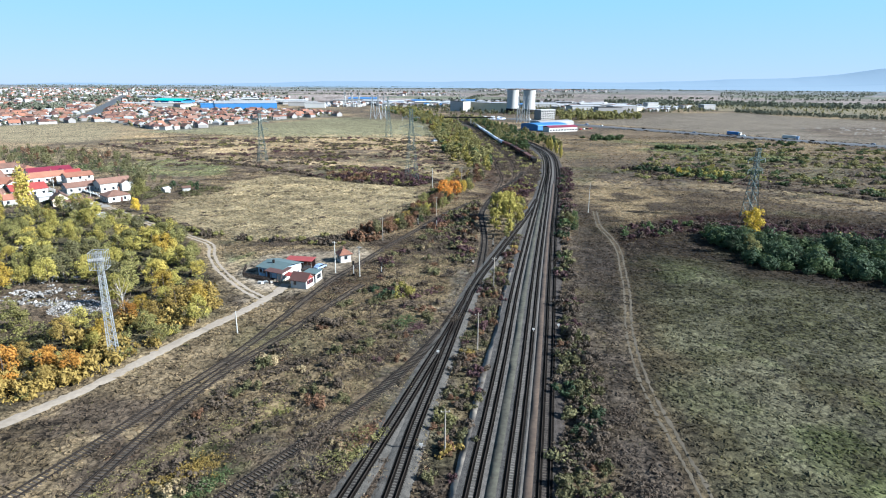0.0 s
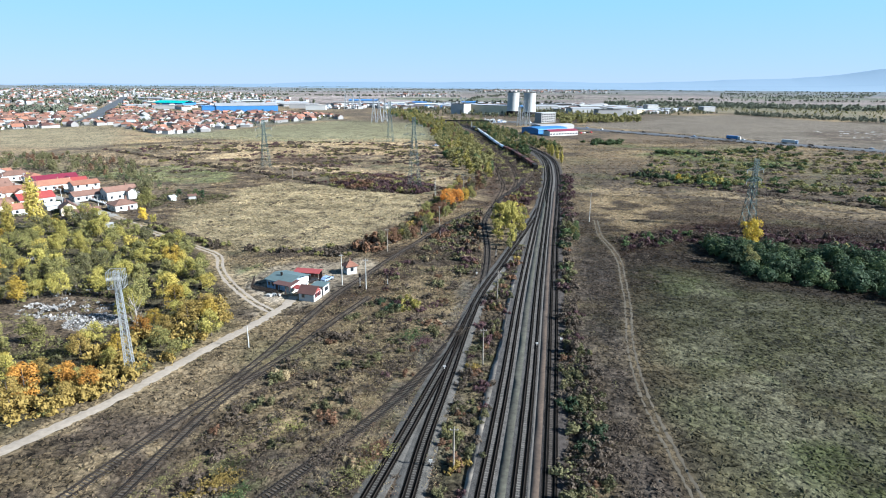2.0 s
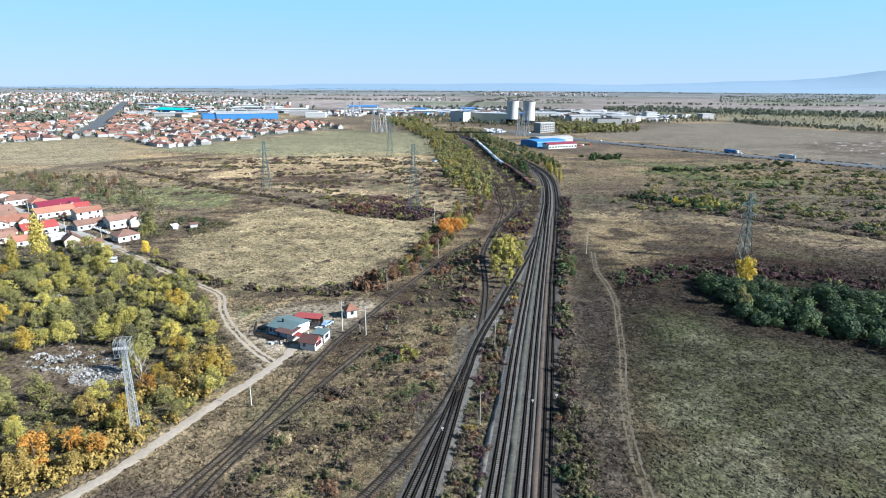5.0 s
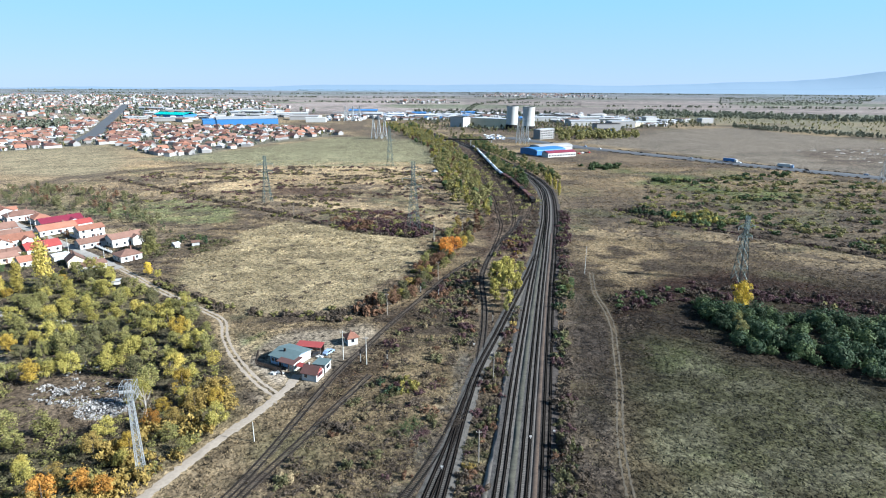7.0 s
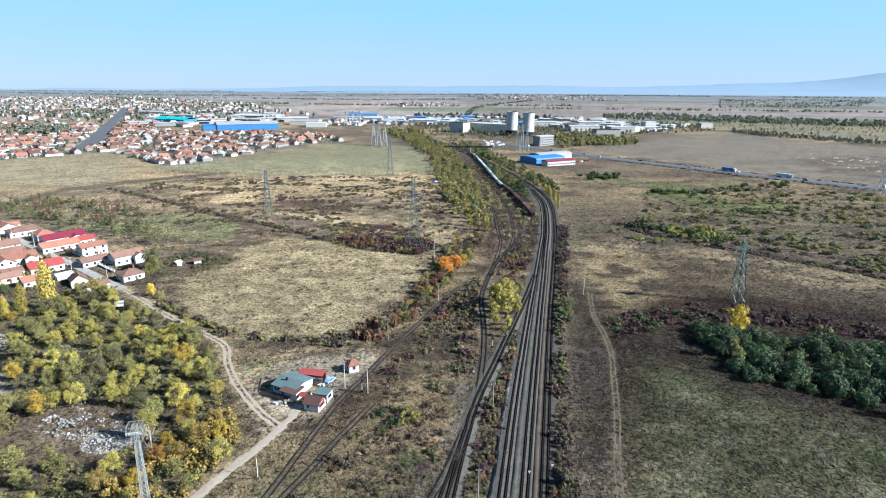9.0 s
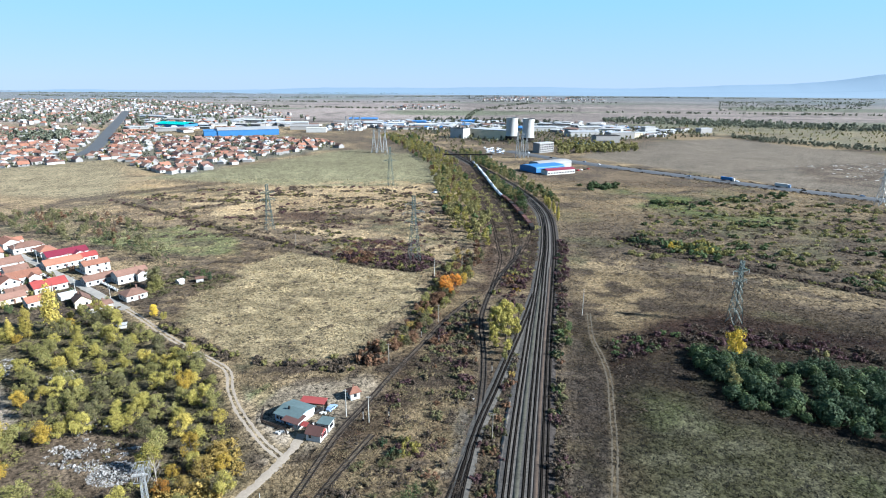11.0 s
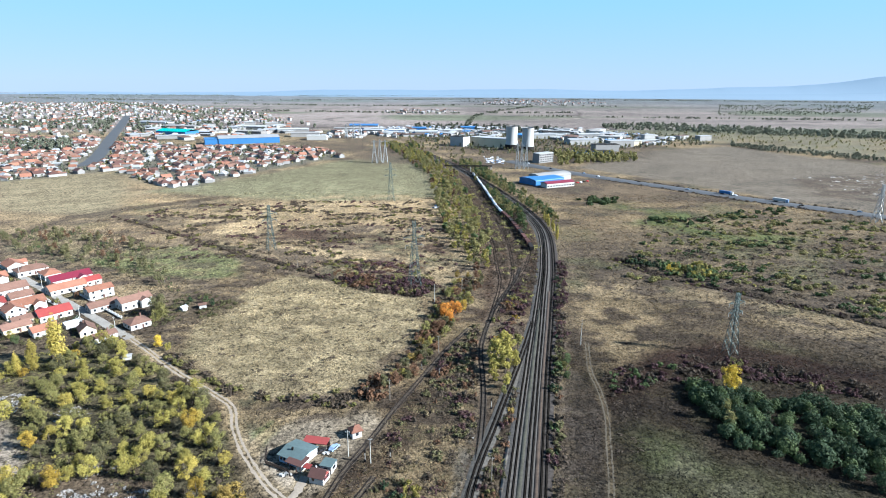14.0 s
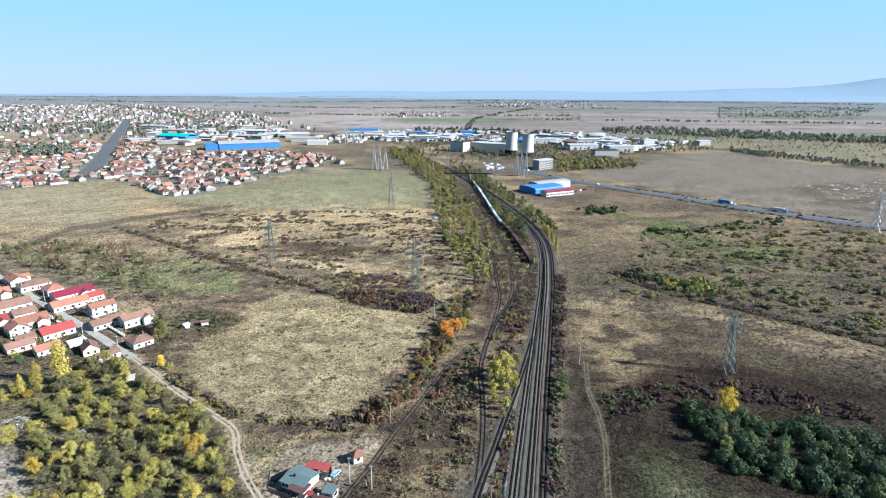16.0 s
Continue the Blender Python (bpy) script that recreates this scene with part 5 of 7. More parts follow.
growth("pasture_brush", thick([(48, 150), (70, 230), (100, 330), (190, 320), (220, 220), (170, 200), (110, 228), (90, 190)], 420, 18, 20, 0.5, 2.4), L_TWIG, 50, 0.30, "dark brown brush over rough pasture", (0.4, 1.0), 0.6)
growth("low_brown_herbs", thick(NEAR, 1500, 7, 9, 0.46, 2.2, 1.0), L_TWIG, 22, 0.17, "low brown dead weeds in the grass", (0.25, 0.6), 0.5)
growth("low_olive_herbs", thick(NEAR, 1100, 8, 12, 0.5, 2.2, 1.0), L_OLIVE, 22, 0.17, "low olive weeds in the grass", (0.2, 0.5), 0.5)
growth("yard_scrub", thick([(28, 300), (45, 300), (72, 400), (70, 480), (56, 640), (36, 700), (24, 700), (32, 520), (32, 400)], 1000, 61, 12, 0.42, 1.9), L_TWIG, 50, 0.36, "brown scrub grown between the yard tracks", (0.5, 1.3), 0.8)
growth("yard_green_scrub", thick([(28, 300), (45, 300), (72, 400), (70, 480), (56, 640), (36, 700), (24, 700), (32, 520), (32, 400)], 220, 62, 14, 0.52, 1.9), L_FAR, 50, 0.4, "olive scrub grown between the yard tracks", (0.5, 1.5), 0.9)
growth("woodland_saplings", [p for p in thick(WOOD, 420, 63, 12, 0.46, 2.6) if all(inside(c, *p) < 0 for c in CLEARING)], L_OLIVE, 110, 0.17, "olive saplings crowding between young trees", (0.7, 1.5), 1.0)
growth("roadside_saplings", [p for p in thick(WOOD, 1500, 64, 16, 0.38, 2.8) if near_line(ROAD_DIRT, *p) < 20 and inside(CLEARING[0], *p) < 0], L_OCHRE, 130, 0.22, "ochre saplings along the woodland's edge", (0.8, 1.9), 1.15)
growth("garden_brush", thick([(-150, 272), (-118, 288), (-112, 312), (-145, 322), (-175, 300)], 90, 66, 12, 0.44), L_DULL, 80, 0.32, "olive garden brush at the village's edge", (0.6, 1.3), 0.9)
growth("garden_shrubs", thick([(-150, 262), (-230, 322), (-310, 392), (-345, 380), (-260, 270), (-190, 240)], 330, 67, 12, 0.40, 3.4), L_DULL, 70, 0.3, "olive garden shrubs between village houses", (0.5, 1.1), 0.9)
growth("woodland_herbs", thick(WOOD, 1000, 10, 14, 0.4, 2.4), L_OLIVE, 20, 0.24, "olive herbs and low brush under young trees", (0.3, 0.8), 0.6)
growth("woodland_brush", thick(WOOD, 700, 11, 10, 0.42, 2.4), L_TWIG, 20, 0.24, "brown brush under young trees", (0.3, 0.8), 0.6)


def grass():
    """Upright dry tufts over the near fields, in the colour of their ground."""
    rg = np.random.default_rng(77)
    parts = []
    for poly, n, big in (([(-110, 60), (60, 36), (200, 36), (230, 200), (150, 300), (60, 330), (20, 300), (-140, 380), (-130, 250), (-90, 200), (-100, 140)], 24000, 0.8), ([(-110, 60), (60, 36), (200, 36), (230, 200), (150, 300), (60, 330), (20, 300), (-140, 380), (-130, 250), (-90, 200), (-100, 140)], 64000, 1.15), ([(-300, 470), (-150, 250), (60, 330), (150, 300), (230, 200), (360, 240), (480, 420), (330, 640), (100, 640), (-320, 640)], 18000, 2.5)):
        xs, ys = [p[0] for p in poly], [p[1] for p in poly]
        k = int(n * 2.6)
        x, y = rg.uniform(min(xs), max(xs), k), rg.uniform(min(ys), max(ys), k)
        d = np.minimum.reduce([near_line(l, x, y) - (1.1 if l in (LINE_F, LINE_F2) else 2.4) for l in RAILS] + [near_line(l, x, y) - 2.0 for l in (ROAD_DIRT, ROAD_LANE, STREET)])
        ok = (inside(poly, x, y) > 0) & (d > 0) & (near_line(PATH_R, x, y) > 1.2) & (inside(YARD_AREA, x, y) < 0)
        parts.append(np.stack([x[ok][:n], y[ok][:n], np.full(ok.sum(), big)[:n]], 1))
    P = np.concatenate(parts)
    n = len(P)
    z = lie(P[:, 0], P[:, 1])
    col = cover(P[:, 0], P[:, 1]) * rg.uniform(1.15, 2.0, (n, 1)) * [1.0, 1.0, 1.0]
    vs, cs = [], []
    for k in range(2):
        a = rg.uniform(0, 6.28, n)
        w, h = P[:, 2] * rg.uniform(0.10, 0.26, n), P[:, 2] * rg.uniform(0.07, 0.25, n)
        lean = rg.normal(0, 0.34, (n, 2)) * P[:, 2:]
        ox, oy = rg.normal(0, 0.22, n) * P[:, 2], rg.normal(0, 0.22, n) * P[:, 2]
        x, y = P[:, 0] + ox, P[:, 1] + oy
        ca, sa = np.cos(a) * w, np.sin(a) * w
        vs.append(np.stack([np.stack([x - ca, y - sa, z - 0.02], 1), np.stack([x + ca, y + sa, z - 0.02], 1), np.stack([x + 1.3 * ca + lean[:, 0], y + 1.3 * sa + lean[:, 1], z + h], 1), np.stack([x - 1.3 * ca + lean[:, 0], y - 1.3 * sa + lean[:, 1], z + h * 0.85], 1)], 1))
        cs.append(np.repeat(col[:, None], 4, 1))
    m = bpy.data.materials.new("dry_grass")
    m.use_nodes = True
    nt = m.node_tree
    b = nt.nodes["Principled BSDF"]
    b.inputs["Roughness"].default_value, b.inputs["Specular IOR Level"].default_value = 0.9, 0.1
    a = nt.nodes.new("ShaderNodeAttribute")
    a.attribute_name = "cover"
    nt.links.new(a.outputs["Color"], b.inputs["Base Color"])
    tr, mix = nt.nodes.new("ShaderNodeBsdfTranslucent"), nt.nodes.new("ShaderNodeMixShader")
    nt.links.new(a.outputs["Color"], tr.inputs["Color"])
    nt.links.new(b.outputs[0], mix.inputs[1])
    nt.links.new(tr.outputs[0], mix.inputs[2])
    nt.links.new(mix.outputs[0], nt.nodes["Material Output"].inputs["Surface"])
    loose_faces("dry_grass", np.concatenate(vs).reshape(-1, 3), m, "tufts of dry autumn grass over the fields", np.concatenate(cs).reshape(-1, 3), "grass", 4)


grass()

# ---------------------------------------------------------------- houses
def window(bm_frame, bm_pane, x, y, z, w, h, face):
    """A window on a wall that faces 'face' (+x, -x, +y or -y)."""
    sx_, sy_ = {"+x": (1, 0), "-x": (-1, 0), "+y": (0, 1), "-y": (0, -1)}[face]
    if sx_:
        box(bm_frame, min(x, x + 0.06 * sx_), max(x, x + 0.06 * sx_), y - w / 2 - 0.08, y + w / 2 + 0.08, z - h / 2 - 0.08, z + h / 2 + 0.08)
        box(bm_pane, min(x, x + 0.08 * sx_), max(x, x + 0.08 * sx_), y - w / 2, y + w / 2, z - h / 2, z + h / 2)
    else:
        box(bm_frame, x - w / 2 - 0.08, x + w / 2 + 0.08, min(y, y + 0.06 * sy_), max(y, y + 0.06 * sy_), z - h / 2 - 0.08, z + h / 2 + 0.08)
        box(bm_pane, x - w / 2, x + w / 2, min(y, y + 0.08 * sy_), max(y, y + 0.08 * sy_), z - h / 2, z + h / 2)


def add_window(top, x, y, z, w, h, face, frame_mat=None):
    bf, bp = bmesh.new(), bmesh.new()
    window(bf, bp, x, y, z, w, h, face)
    f = part("window", bf, frame_mat or M_WHITE, top)
    part("pane", bp, M_GLASS, f)


def roof_gable(bm, L, W, z, rise, over=0.45, t=0.14):
    """Two slopes with thickness; the ridge runs along x."""
    x = L / 2 + over
    e = W / 2 + over
    drop = over * rise / (W / 2)
    prism_y = [(-e, z - drop), (0, z + rise), (e, z - drop), (e, z - drop + t), (0, z + rise + t * 1.2), (-e, z - drop + t)]
    a = [bm.verts.new((-x, y, q)) for y, q in prism_y]
    b = [bm.verts.new((x, y, q)) for y, q in prism_y]
    for i in range(6):
        bm.faces.new((a[i], a[(i + 1) % 6], b[(i + 1) % 6], b[i]))
    for s in (a, b):
        bm.faces.new((s[0], s[1], s[4], s[5]))
        bm.faces.new((s[1], s[2], s[3], s[4]))
    bmesh.ops.recalc_face_normals(bm, faces=bm.faces)


def roof_hip(bm, L, W, z, rise, over=0.45):
    x, e, k = L / 2 + over, W / 2 + over, max(0.2, L / 2 - W / 2)
    lo = [bm.verts.new(p) for p in ((-x, -e, z - 0.15), (x, -e, z - 0.15), (x, e, z - 0.15), (-x, e, z - 0.15))]
    hi = [bm.verts.new(p) for p in ((-x, -e, z + 0.02), (x, -e, z + 0.02), (x, e, z + 0.02), (-x, e, z + 0.02))]
    r = [bm.verts.new((-k, 0, z + rise)), bm.verts.new((k, 0, z + rise))]
    bm.faces.new(lo[::-1])
    for i in range(4):
        bm.faces.new((lo[i], lo[(i + 1) % 4], hi[(i + 1) % 4], hi[i]))
    bm.faces.new((hi[0], hi[1], r[1], r[0]))
    bm.faces.new((hi[2], hi[3], r[0], r[1]))
    bm.faces.new((hi[1], hi[2], r[1]))
    bm.faces.new((hi[3], hi[0], r[0]))
    bmesh.ops.recalc_face_normals(bm, faces=bm.faces)


def walls_gable(bm, L, W, h, rise):
    ring = [(-W / 2, 0), (W / 2, 0), (W / 2, h), (0, h + rise), (-W / 2, h)]
    a = [bm.verts.new((-L / 2, y, z - (0.2 if z == 0 else 0.02))) for y, z in ring]
    b = [bm.verts.new((L / 2, y, z - (0.2 if z == 0 else 0.02))) for y, z in ring]
    for i in range(5):
        bm.faces.new((a[i], a[(i + 1) % 5], b[(i + 1) % 5], b[i]))
    bm.faces.new(a[::-1])
    bm.faces.new(b)
    bmesh.ops.recalc_face_normals(bm, faces=bm.faces)


def house(x, y, L, W, h, rise, turn, wall, roof, label, hip=False, windows=True, chimney=True, group="village houses", storeys=1):
    top = empty("house", label, "house", group, at=(x, y, 0), turn=turn)
    bm = bmesh.new()
    if hip:
        box(bm, -L / 2, L / 2, -W / 2, W / 2, -0.2, h)
    else:
        walls_gable(bm, L, W, h, rise)
    part("wall", bm, wall, top)
    bm = bmesh.new()
    (roof_hip if hip else roof_gable)(bm, L, W, h, rise)
    r = part("roof", bm, roof, top)
    if windows and L >= 12 and not hip:
        side = 1 if (round(x * 10) + round(y * 10)) % 2 else -1
        wing = Matrix.Translation((-side * L * 0.24, side * W * 0.42, 0)) @ Matrix.Rotation(radians(90), 4, "Z")
        for name, mat, make in (("wing_wall", wall, lambda b: walls_gable(b, W * 0.8, W * 0.62, h * 0.9, rise * 0.66)), ("wing_roof", roof, lambda b: roof_gable(b, W * 0.8, W * 0.62, h * 0.9, rise * 0.66, 0.35, 0.12))):
            bm = bmesh.new()
            make(bm)
            bmesh.ops.transform(bm, matrix=wing, verts=bm.verts)
            part(name, bm, mat, top)
    if chimney:
        bm = bmesh.new()
        cx = L * 0.22
        box(bm, cx - 0.3, cx + 0.3, 0.5, 1.1, h + rise * 0.4, h + rise + 0.9)
        box(bm, cx - 0.36, cx + 0.36, 0.44, 1.16, h + rise + 0.9, h + rise + 1.02)
        part("chimney", bm, M_OLDTILE, r)
    if windows:
        for s in range(storeys):
            z = 1.5 + 2.8 * s
            n = max(2, int(L / 3.6))
            for i in range(n):
                wx = -L / 2 + L * (i + 0.5) / n
                for fy, face in ((-W / 2, "-y"), (W / 2, "+y")):
                    add_window(top, wx, fy, z, 1.1, 1.2, face)
            for wy in (-W / 5, W / 5):
                for fx, face in ((-L / 2, "-x"), (L / 2, "+x")):
                    add_window(top, fx, wy, z, 1.0, 1.2, face)
        bm = bmesh.new()
        box(bm, 0.4, 1.4, -W / 2 - 0.07, -W / 2, 0, 2.05)
        part("door", bm, M_BROWNROOF, top)
    return top


RIDGE = 50.5
VILLAGE = [
    # x, y, length, width, wall, rise, turn, wall, roof, hip, storeys, words
    (-169.8, 302.4, 16, 8.5, 4.4, 1.9, RIDGE, M_WHITE, M_OLDTILE, False, 1, "long white house with a weathered pink tile roof"),
    (-154.2, 274.6, 10, 9, 2.9, 2.2, RIDGE, M_WHITE, M_OLDTILE, True, 1, "small white house with a hipped tile roof"),
    (-184.0, 297.5, 15, 7.5, 3.0, 1.8, RIDGE, M_GREYWALL, M_OLDTILE, False, 1, "low grey house with an old brown tile roof"),
    (-196.3, 316.0, 13, 8, 5.2, 1.7, RIDGE, M_WHITE, M_TILE, False, 2, "two-storey white house with a bright orange roof"),
    (-220.5, 325.0, 19, 9, 3.2, 2.2, RIDGE, M_WHITE, M_TILE, False, 1, "long white house with a clay tile roof"),
    (-213.0, 337.5, 9, 7, 3.2, 1.8, RIDGE, M_WHITE, M_RED, False, 1, "white house with a red sheet roof"),
    (-228.5, 341.5, 22, 10, 3.6, 2.2, RIDGE, M_WHITE, M_CRIMSON, False, 1, "long house with a dark crimson sheet roof"),
    (-203.0, 285.5, 15, 9, 3.4, 2.4, RIDGE, M_WHITE, M_RED, False, 1, "white house with a broad red sheet roof"),
    (-223.5, 296.5, 15, 9, 4.2, 2.4, RIDGE, M_WHITE, M_TILE, False, 1, "white house with an orange tile roof"),
    (-224.0, 286.0, 10, 9, 4.4, 2.6, RIDGE + 90, M_WHITE, M_TILE, False, 2, "two-storey gabled house with orange tiles"),
    (-213.0, 277.0, 10, 7, 2.8, 1.6, RIDGE, M_CREAM, M_OLDTILE, False, 1, "low cream annex with a brown tile roof"),
    (-250.5, 321.0, 16, 11, 3.6, 2.4, RIDGE, M_WHITE, M_OLDTILE, False, 1, "white house with a faded salmon roof"),
    (-236.5, 309.5, 11, 8, 3.2, 2.2, RIDGE, M_WHITE, M_OLDTILE, False, 1, "white house with a brown tile roof"),
    (-262.5, 357.0, 17, 10, 3.4, 2.4, RIDGE, M_WHITE, M_OLDTILE, True, 1, "white house with a hipped brown roof"),
    (-280.0, 366.0, 14, 10, 3.4, 2.4, RIDGE + 90, M_WHITE, M_TILE, False, 1, "house with a clay tile roof"),
    (-274.0, 340.0, 13, 9, 3.4, 2.2, RIDGE, M_WHITE, M_TILE, False, 1, "white house with an orange roof"),
    (-245.5, 349.0, 12, 9, 3.4, 2.2, RIDGE + 90, M_WHITE, M_TILE, True, 1, "white house with a hipped clay roof"),
    (-173.8, 265.0, 8, 7, 3.0, 2.6, RIDGE + 78, M_CREAM, M_OLDTILE, False, 1, "cream gabled house with a brown tile roof"),
    (-162.3, 259.0, 10, 6, 2.6, 1.2, RIDGE, M_WHITE, M_OLDTILE, False, 1, "low white outbuilding with a brown roof"),
    (-195.0, 265.5, 11, 7.5, 2.8, 1.8, RIDGE, M_WHITE, M_TILE, False, 1, "white house with a salmon tile roof"),
    (-210.5, 268.0, 12, 7, 2.8, 1.7, RIDGE, M_CREAM, M_OLDTILE, False, 1, "low cream house with a rusty brown roof"),
    (-221.0, 252.0, 12, 8, 2.8, 1.9, RIDGE, M_WHITE, M_OLDTILE, False, 1, "white house with an old tile roof"),
    (-236.0, 276.0, 13, 9, 3.2, 2.2, RIDGE, M_WHITE, M_TILE, True, 1, "white house with a hipped orange roof"),
    (-244.0, 297.0, 12, 8, 3.2, 2.2, RIDGE, M_WHITE, M_RED, False, 1, "white house with a red roof"),
]
for x, y, L, W, h, rise, turn, wall, roof, hip, storeys, words in VILLAGE:
    house(x, y, L, W, h, rise, turn, wall, roof, words + " in the village", hip, storeys=storeys)
house(-186.5, 273.0, 6, 4.5, 2.4, 0.9, RIDGE, M_GREYWALL, M_GREYROOF, "small grey barn with a sheet roof", windows=False, chimney=False, group="")
house(-140.5, 237.8, 3.4, 2.6, 1.8, 0.4, 20, M_WHITE, M_GREYROOF, "small white shed among young trees", windows=False, chimney=False, group="")
house(-131.5, 300.0, 3.6, 2.8, 2.0, 0.6, 30, M_GREYWALL, M_OLDTILE, "small white garden shed between dark trees", windows=False, chimney=False, group="")
house(-140.0, 295.5, 3, 3, 2.0, 0.7, 60, M_GREYWALL, M_GREYROOF, "small grey garden shed", windows=False, chimney=False, group="")


def garden_wall(a, b, label, mat):
    ob = empty("garden_wall", label, "wall", "garden walls")
    bm = bmesh.new()
    bar(bm, (a[0], a[1], 0.75), (b[0], b[1], 0.75), 1.5, 0.22)
    bmesh.ops.recalc_face_normals(bm, faces=bm.faces)
    part("wall_panel", bm, mat, ob)
    n = int(math.dist(a, b) / 3.5)
    for i in range(n + 1):
        t = i / max(n, 1)
        bm = bmesh.new()
        x, y = a[0] + (b[0] - a[0]) * t, a[1] + (b[1] - a[1]) * t
        box(bm, x - 0.2, x + 0.2, y - 0.2, y + 0.2, -0.1, 1.75)
        part("pillar", bm, mat, ob)


for a, b, mat in (((-167, 283.5), (-186, 299), M_GREYWALL), ((-190, 302.5), (-208, 317), M_WHITE), ((-213, 321), (-240, 342), M_GREYWALL), ((-177, 273), (-190, 283.5), M_WHITE), ((-210, 299.5), (-228, 313.5), M_WHITE)):
    garden_wall(a, b, "rendered garden wall along the village street", mat)

# ---------------------------------------------------------------- crossing-keeper's yard
TURN = -27.0


def keeper_house():
    top = empty("keeper_house", "low blue-walled house with a blue-green roof", "house", at=(-48.3, 167.6, 0), turn=TURN)
    bm = bmesh.new()
    box(bm, -4.3, 4.3, -4.4, 4.4, -0.2, 2.7)
    part("wall", bm, M_BLUEWALL, top, "pale blue plaster wall")
    bm = bmesh.new()
    roof_gable(bm, 8.6, 8.8, 2.7, 0.9, 0.5, 0.12)
    r = part("roof", bm, M_GREENROOF, top)
    bm = bmesh.new()
    box(bm, -1.3, -0.8, -1.6, -1.1, 3.0, 4.4)
    part("chimney", bm, M_DARK, r)
    for x in (-3.3, -1.9):
        add_window(top, x, -4.4, 1.5, 1.0, 1.1, "-y")
    add_window(top, -4.3, 0.5, 1.5, 1.0, 1.1, "-x")
    bm = bmesh.new()
    box(bm, 4.3, 4.36, -4.3, 4.3, -0.1, 2.65)
    part("side_wall", bm, M_WHITE, top, "white plastered side wall")
    bm = bmesh.new()
    box(bm, -0.9, 0.0, -4.47, -4.4, 0, 2.05)
    part("door", bm, M_BROWNROOF, top)


def brown_annex():
    top = empty("annex", "white annex under a dark brown sheet roof", "house", at=(-47.3, 162.3, 0), turn=TURN)
    bm = bmesh.new()
    box(bm, 0.4, 2.6, -1.2, 2.2, -0.2, 2.5)
    part("wall", bm, M_WHITE, top)
    bm = bmesh.new()
    box(bm, -3.4, 3.0, -2.2, 2.6, 0, 0.12, Matrix.Translation((0, 0, 2.75)) @ Matrix.Rotation(radians(7), 4, "X"))
    part("roof", bm, M_BROWNROOF, top)
    for x, y in ((-3.2, -2.0), (-1.0, -2.0), (1.2, -2.0), (2.8, -2.0)):
        bm = bmesh.new()
        box(bm, x - 0.06, x + 0.06, y - 0.06, y + 0.06, -0.1, 2.46)
        part("post", bm, M_BROWNROOF, top)


def red_shed():
    top = empty("lean_to", "open lean-to shed with a red sheet roof", "shed", at=(-43.4, 173.4, 0), turn=-10)
    bm = bmesh.new()
    box(bm, -4.4, 4.2, -1.8, 1.8, 0, 0.09, Matrix.Translation((0, 0, 2.75)) @ Matrix.Rotation(radians(6), 4, "X"))
    part("roof", bm, M_RED, top)
    for x in (-4.1, -1.3, 1.4, 3.9):
        for y in (-1.6, 1.6):
            bm = bmesh.new()
            box(bm, x - 0.06, x + 0.06, y - 0.06, y + 0.06, -0.1, 2.72 + 0.1 * y)
            part("post", bm, M_WOODPOLE, top)
    bm = bmesh.new()
    box(bm, -4.2, 4.0, 1.55, 1.65, 0, 2.4)
    part("back_panel", bm, M_BROWNROOF, top)


def gable_house():
    top = empty("gable_hut", "small white hut with red-trimmed gable and brown roof", "house", at=(-39.1, 156.4, 0), turn=-18)
    bm = bmesh.new()
    walls_gable(bm, 4.8, 4.4, 2.4, 1.6)
    part("wall", bm, M_WHITE, top)
    bm = bmesh.new()
    roof_gable(bm, 4.8, 4.4, 2.4, 1.6, 0.35, 0.1)
    part("roof", bm, M_BROWNROOF, top)
    bm = bmesh.new()
    prism(bm, [(-1.75, 2.42), (1.75, 2.42), (0, 3.72)], 0, 0.05)
    bmesh.ops.transform(bm, matrix=Matrix.Translation((2.4, 0, 0)) @ Matrix.Rotation(radians(90), 4, "Z"), verts=bm.verts)
    bmesh.ops.transform(bm, matrix=Matrix.Translation((0.05, 0, 0)), verts=bm.verts)
    part("gable_board", bm, M_RED, top, "red boarded gable")
    for y in (-1.2, -0.4, 0.4, 1.2):
        add_window(top, 2.4, y, 1.65, 0.6, 1.1, "+x", M_RED)
    add_window(top, -1.0, -2.2, 1.5, 0.9, 1.0, "-y")
    bm = bmesh.new()
    box(bm, -1.6, -1.2, 0.4, 0.8, 2.9, 4.3)
    part("chimney", bm, M_WHITE, top)


def flat_hut():
    top = empty("flat_roofed_hut", "white flat-roofed hut with a blue-grey roof", "shed", at=(-37.3, 161.4, 0), turn=-15)
    bm = bmesh.new()
    box(bm, -1.9, 1.9, -2.0, 2.0, -0.2, 2.6)
    part("wall", bm, M_WHITE, top)
    bm = bmesh.new()
    box(bm, -2.15, 2.15, -2.25, 2.25, 2.6, 2.78)
    part("roof", bm, M_GREENROOF, top)
    add_window(top, 1.9, 0.0, 1.5, 2.2, 1.2, "+x")
    add_window(top, 0.0, -2.0, 1.5, 1.2, 1.1, "-y")


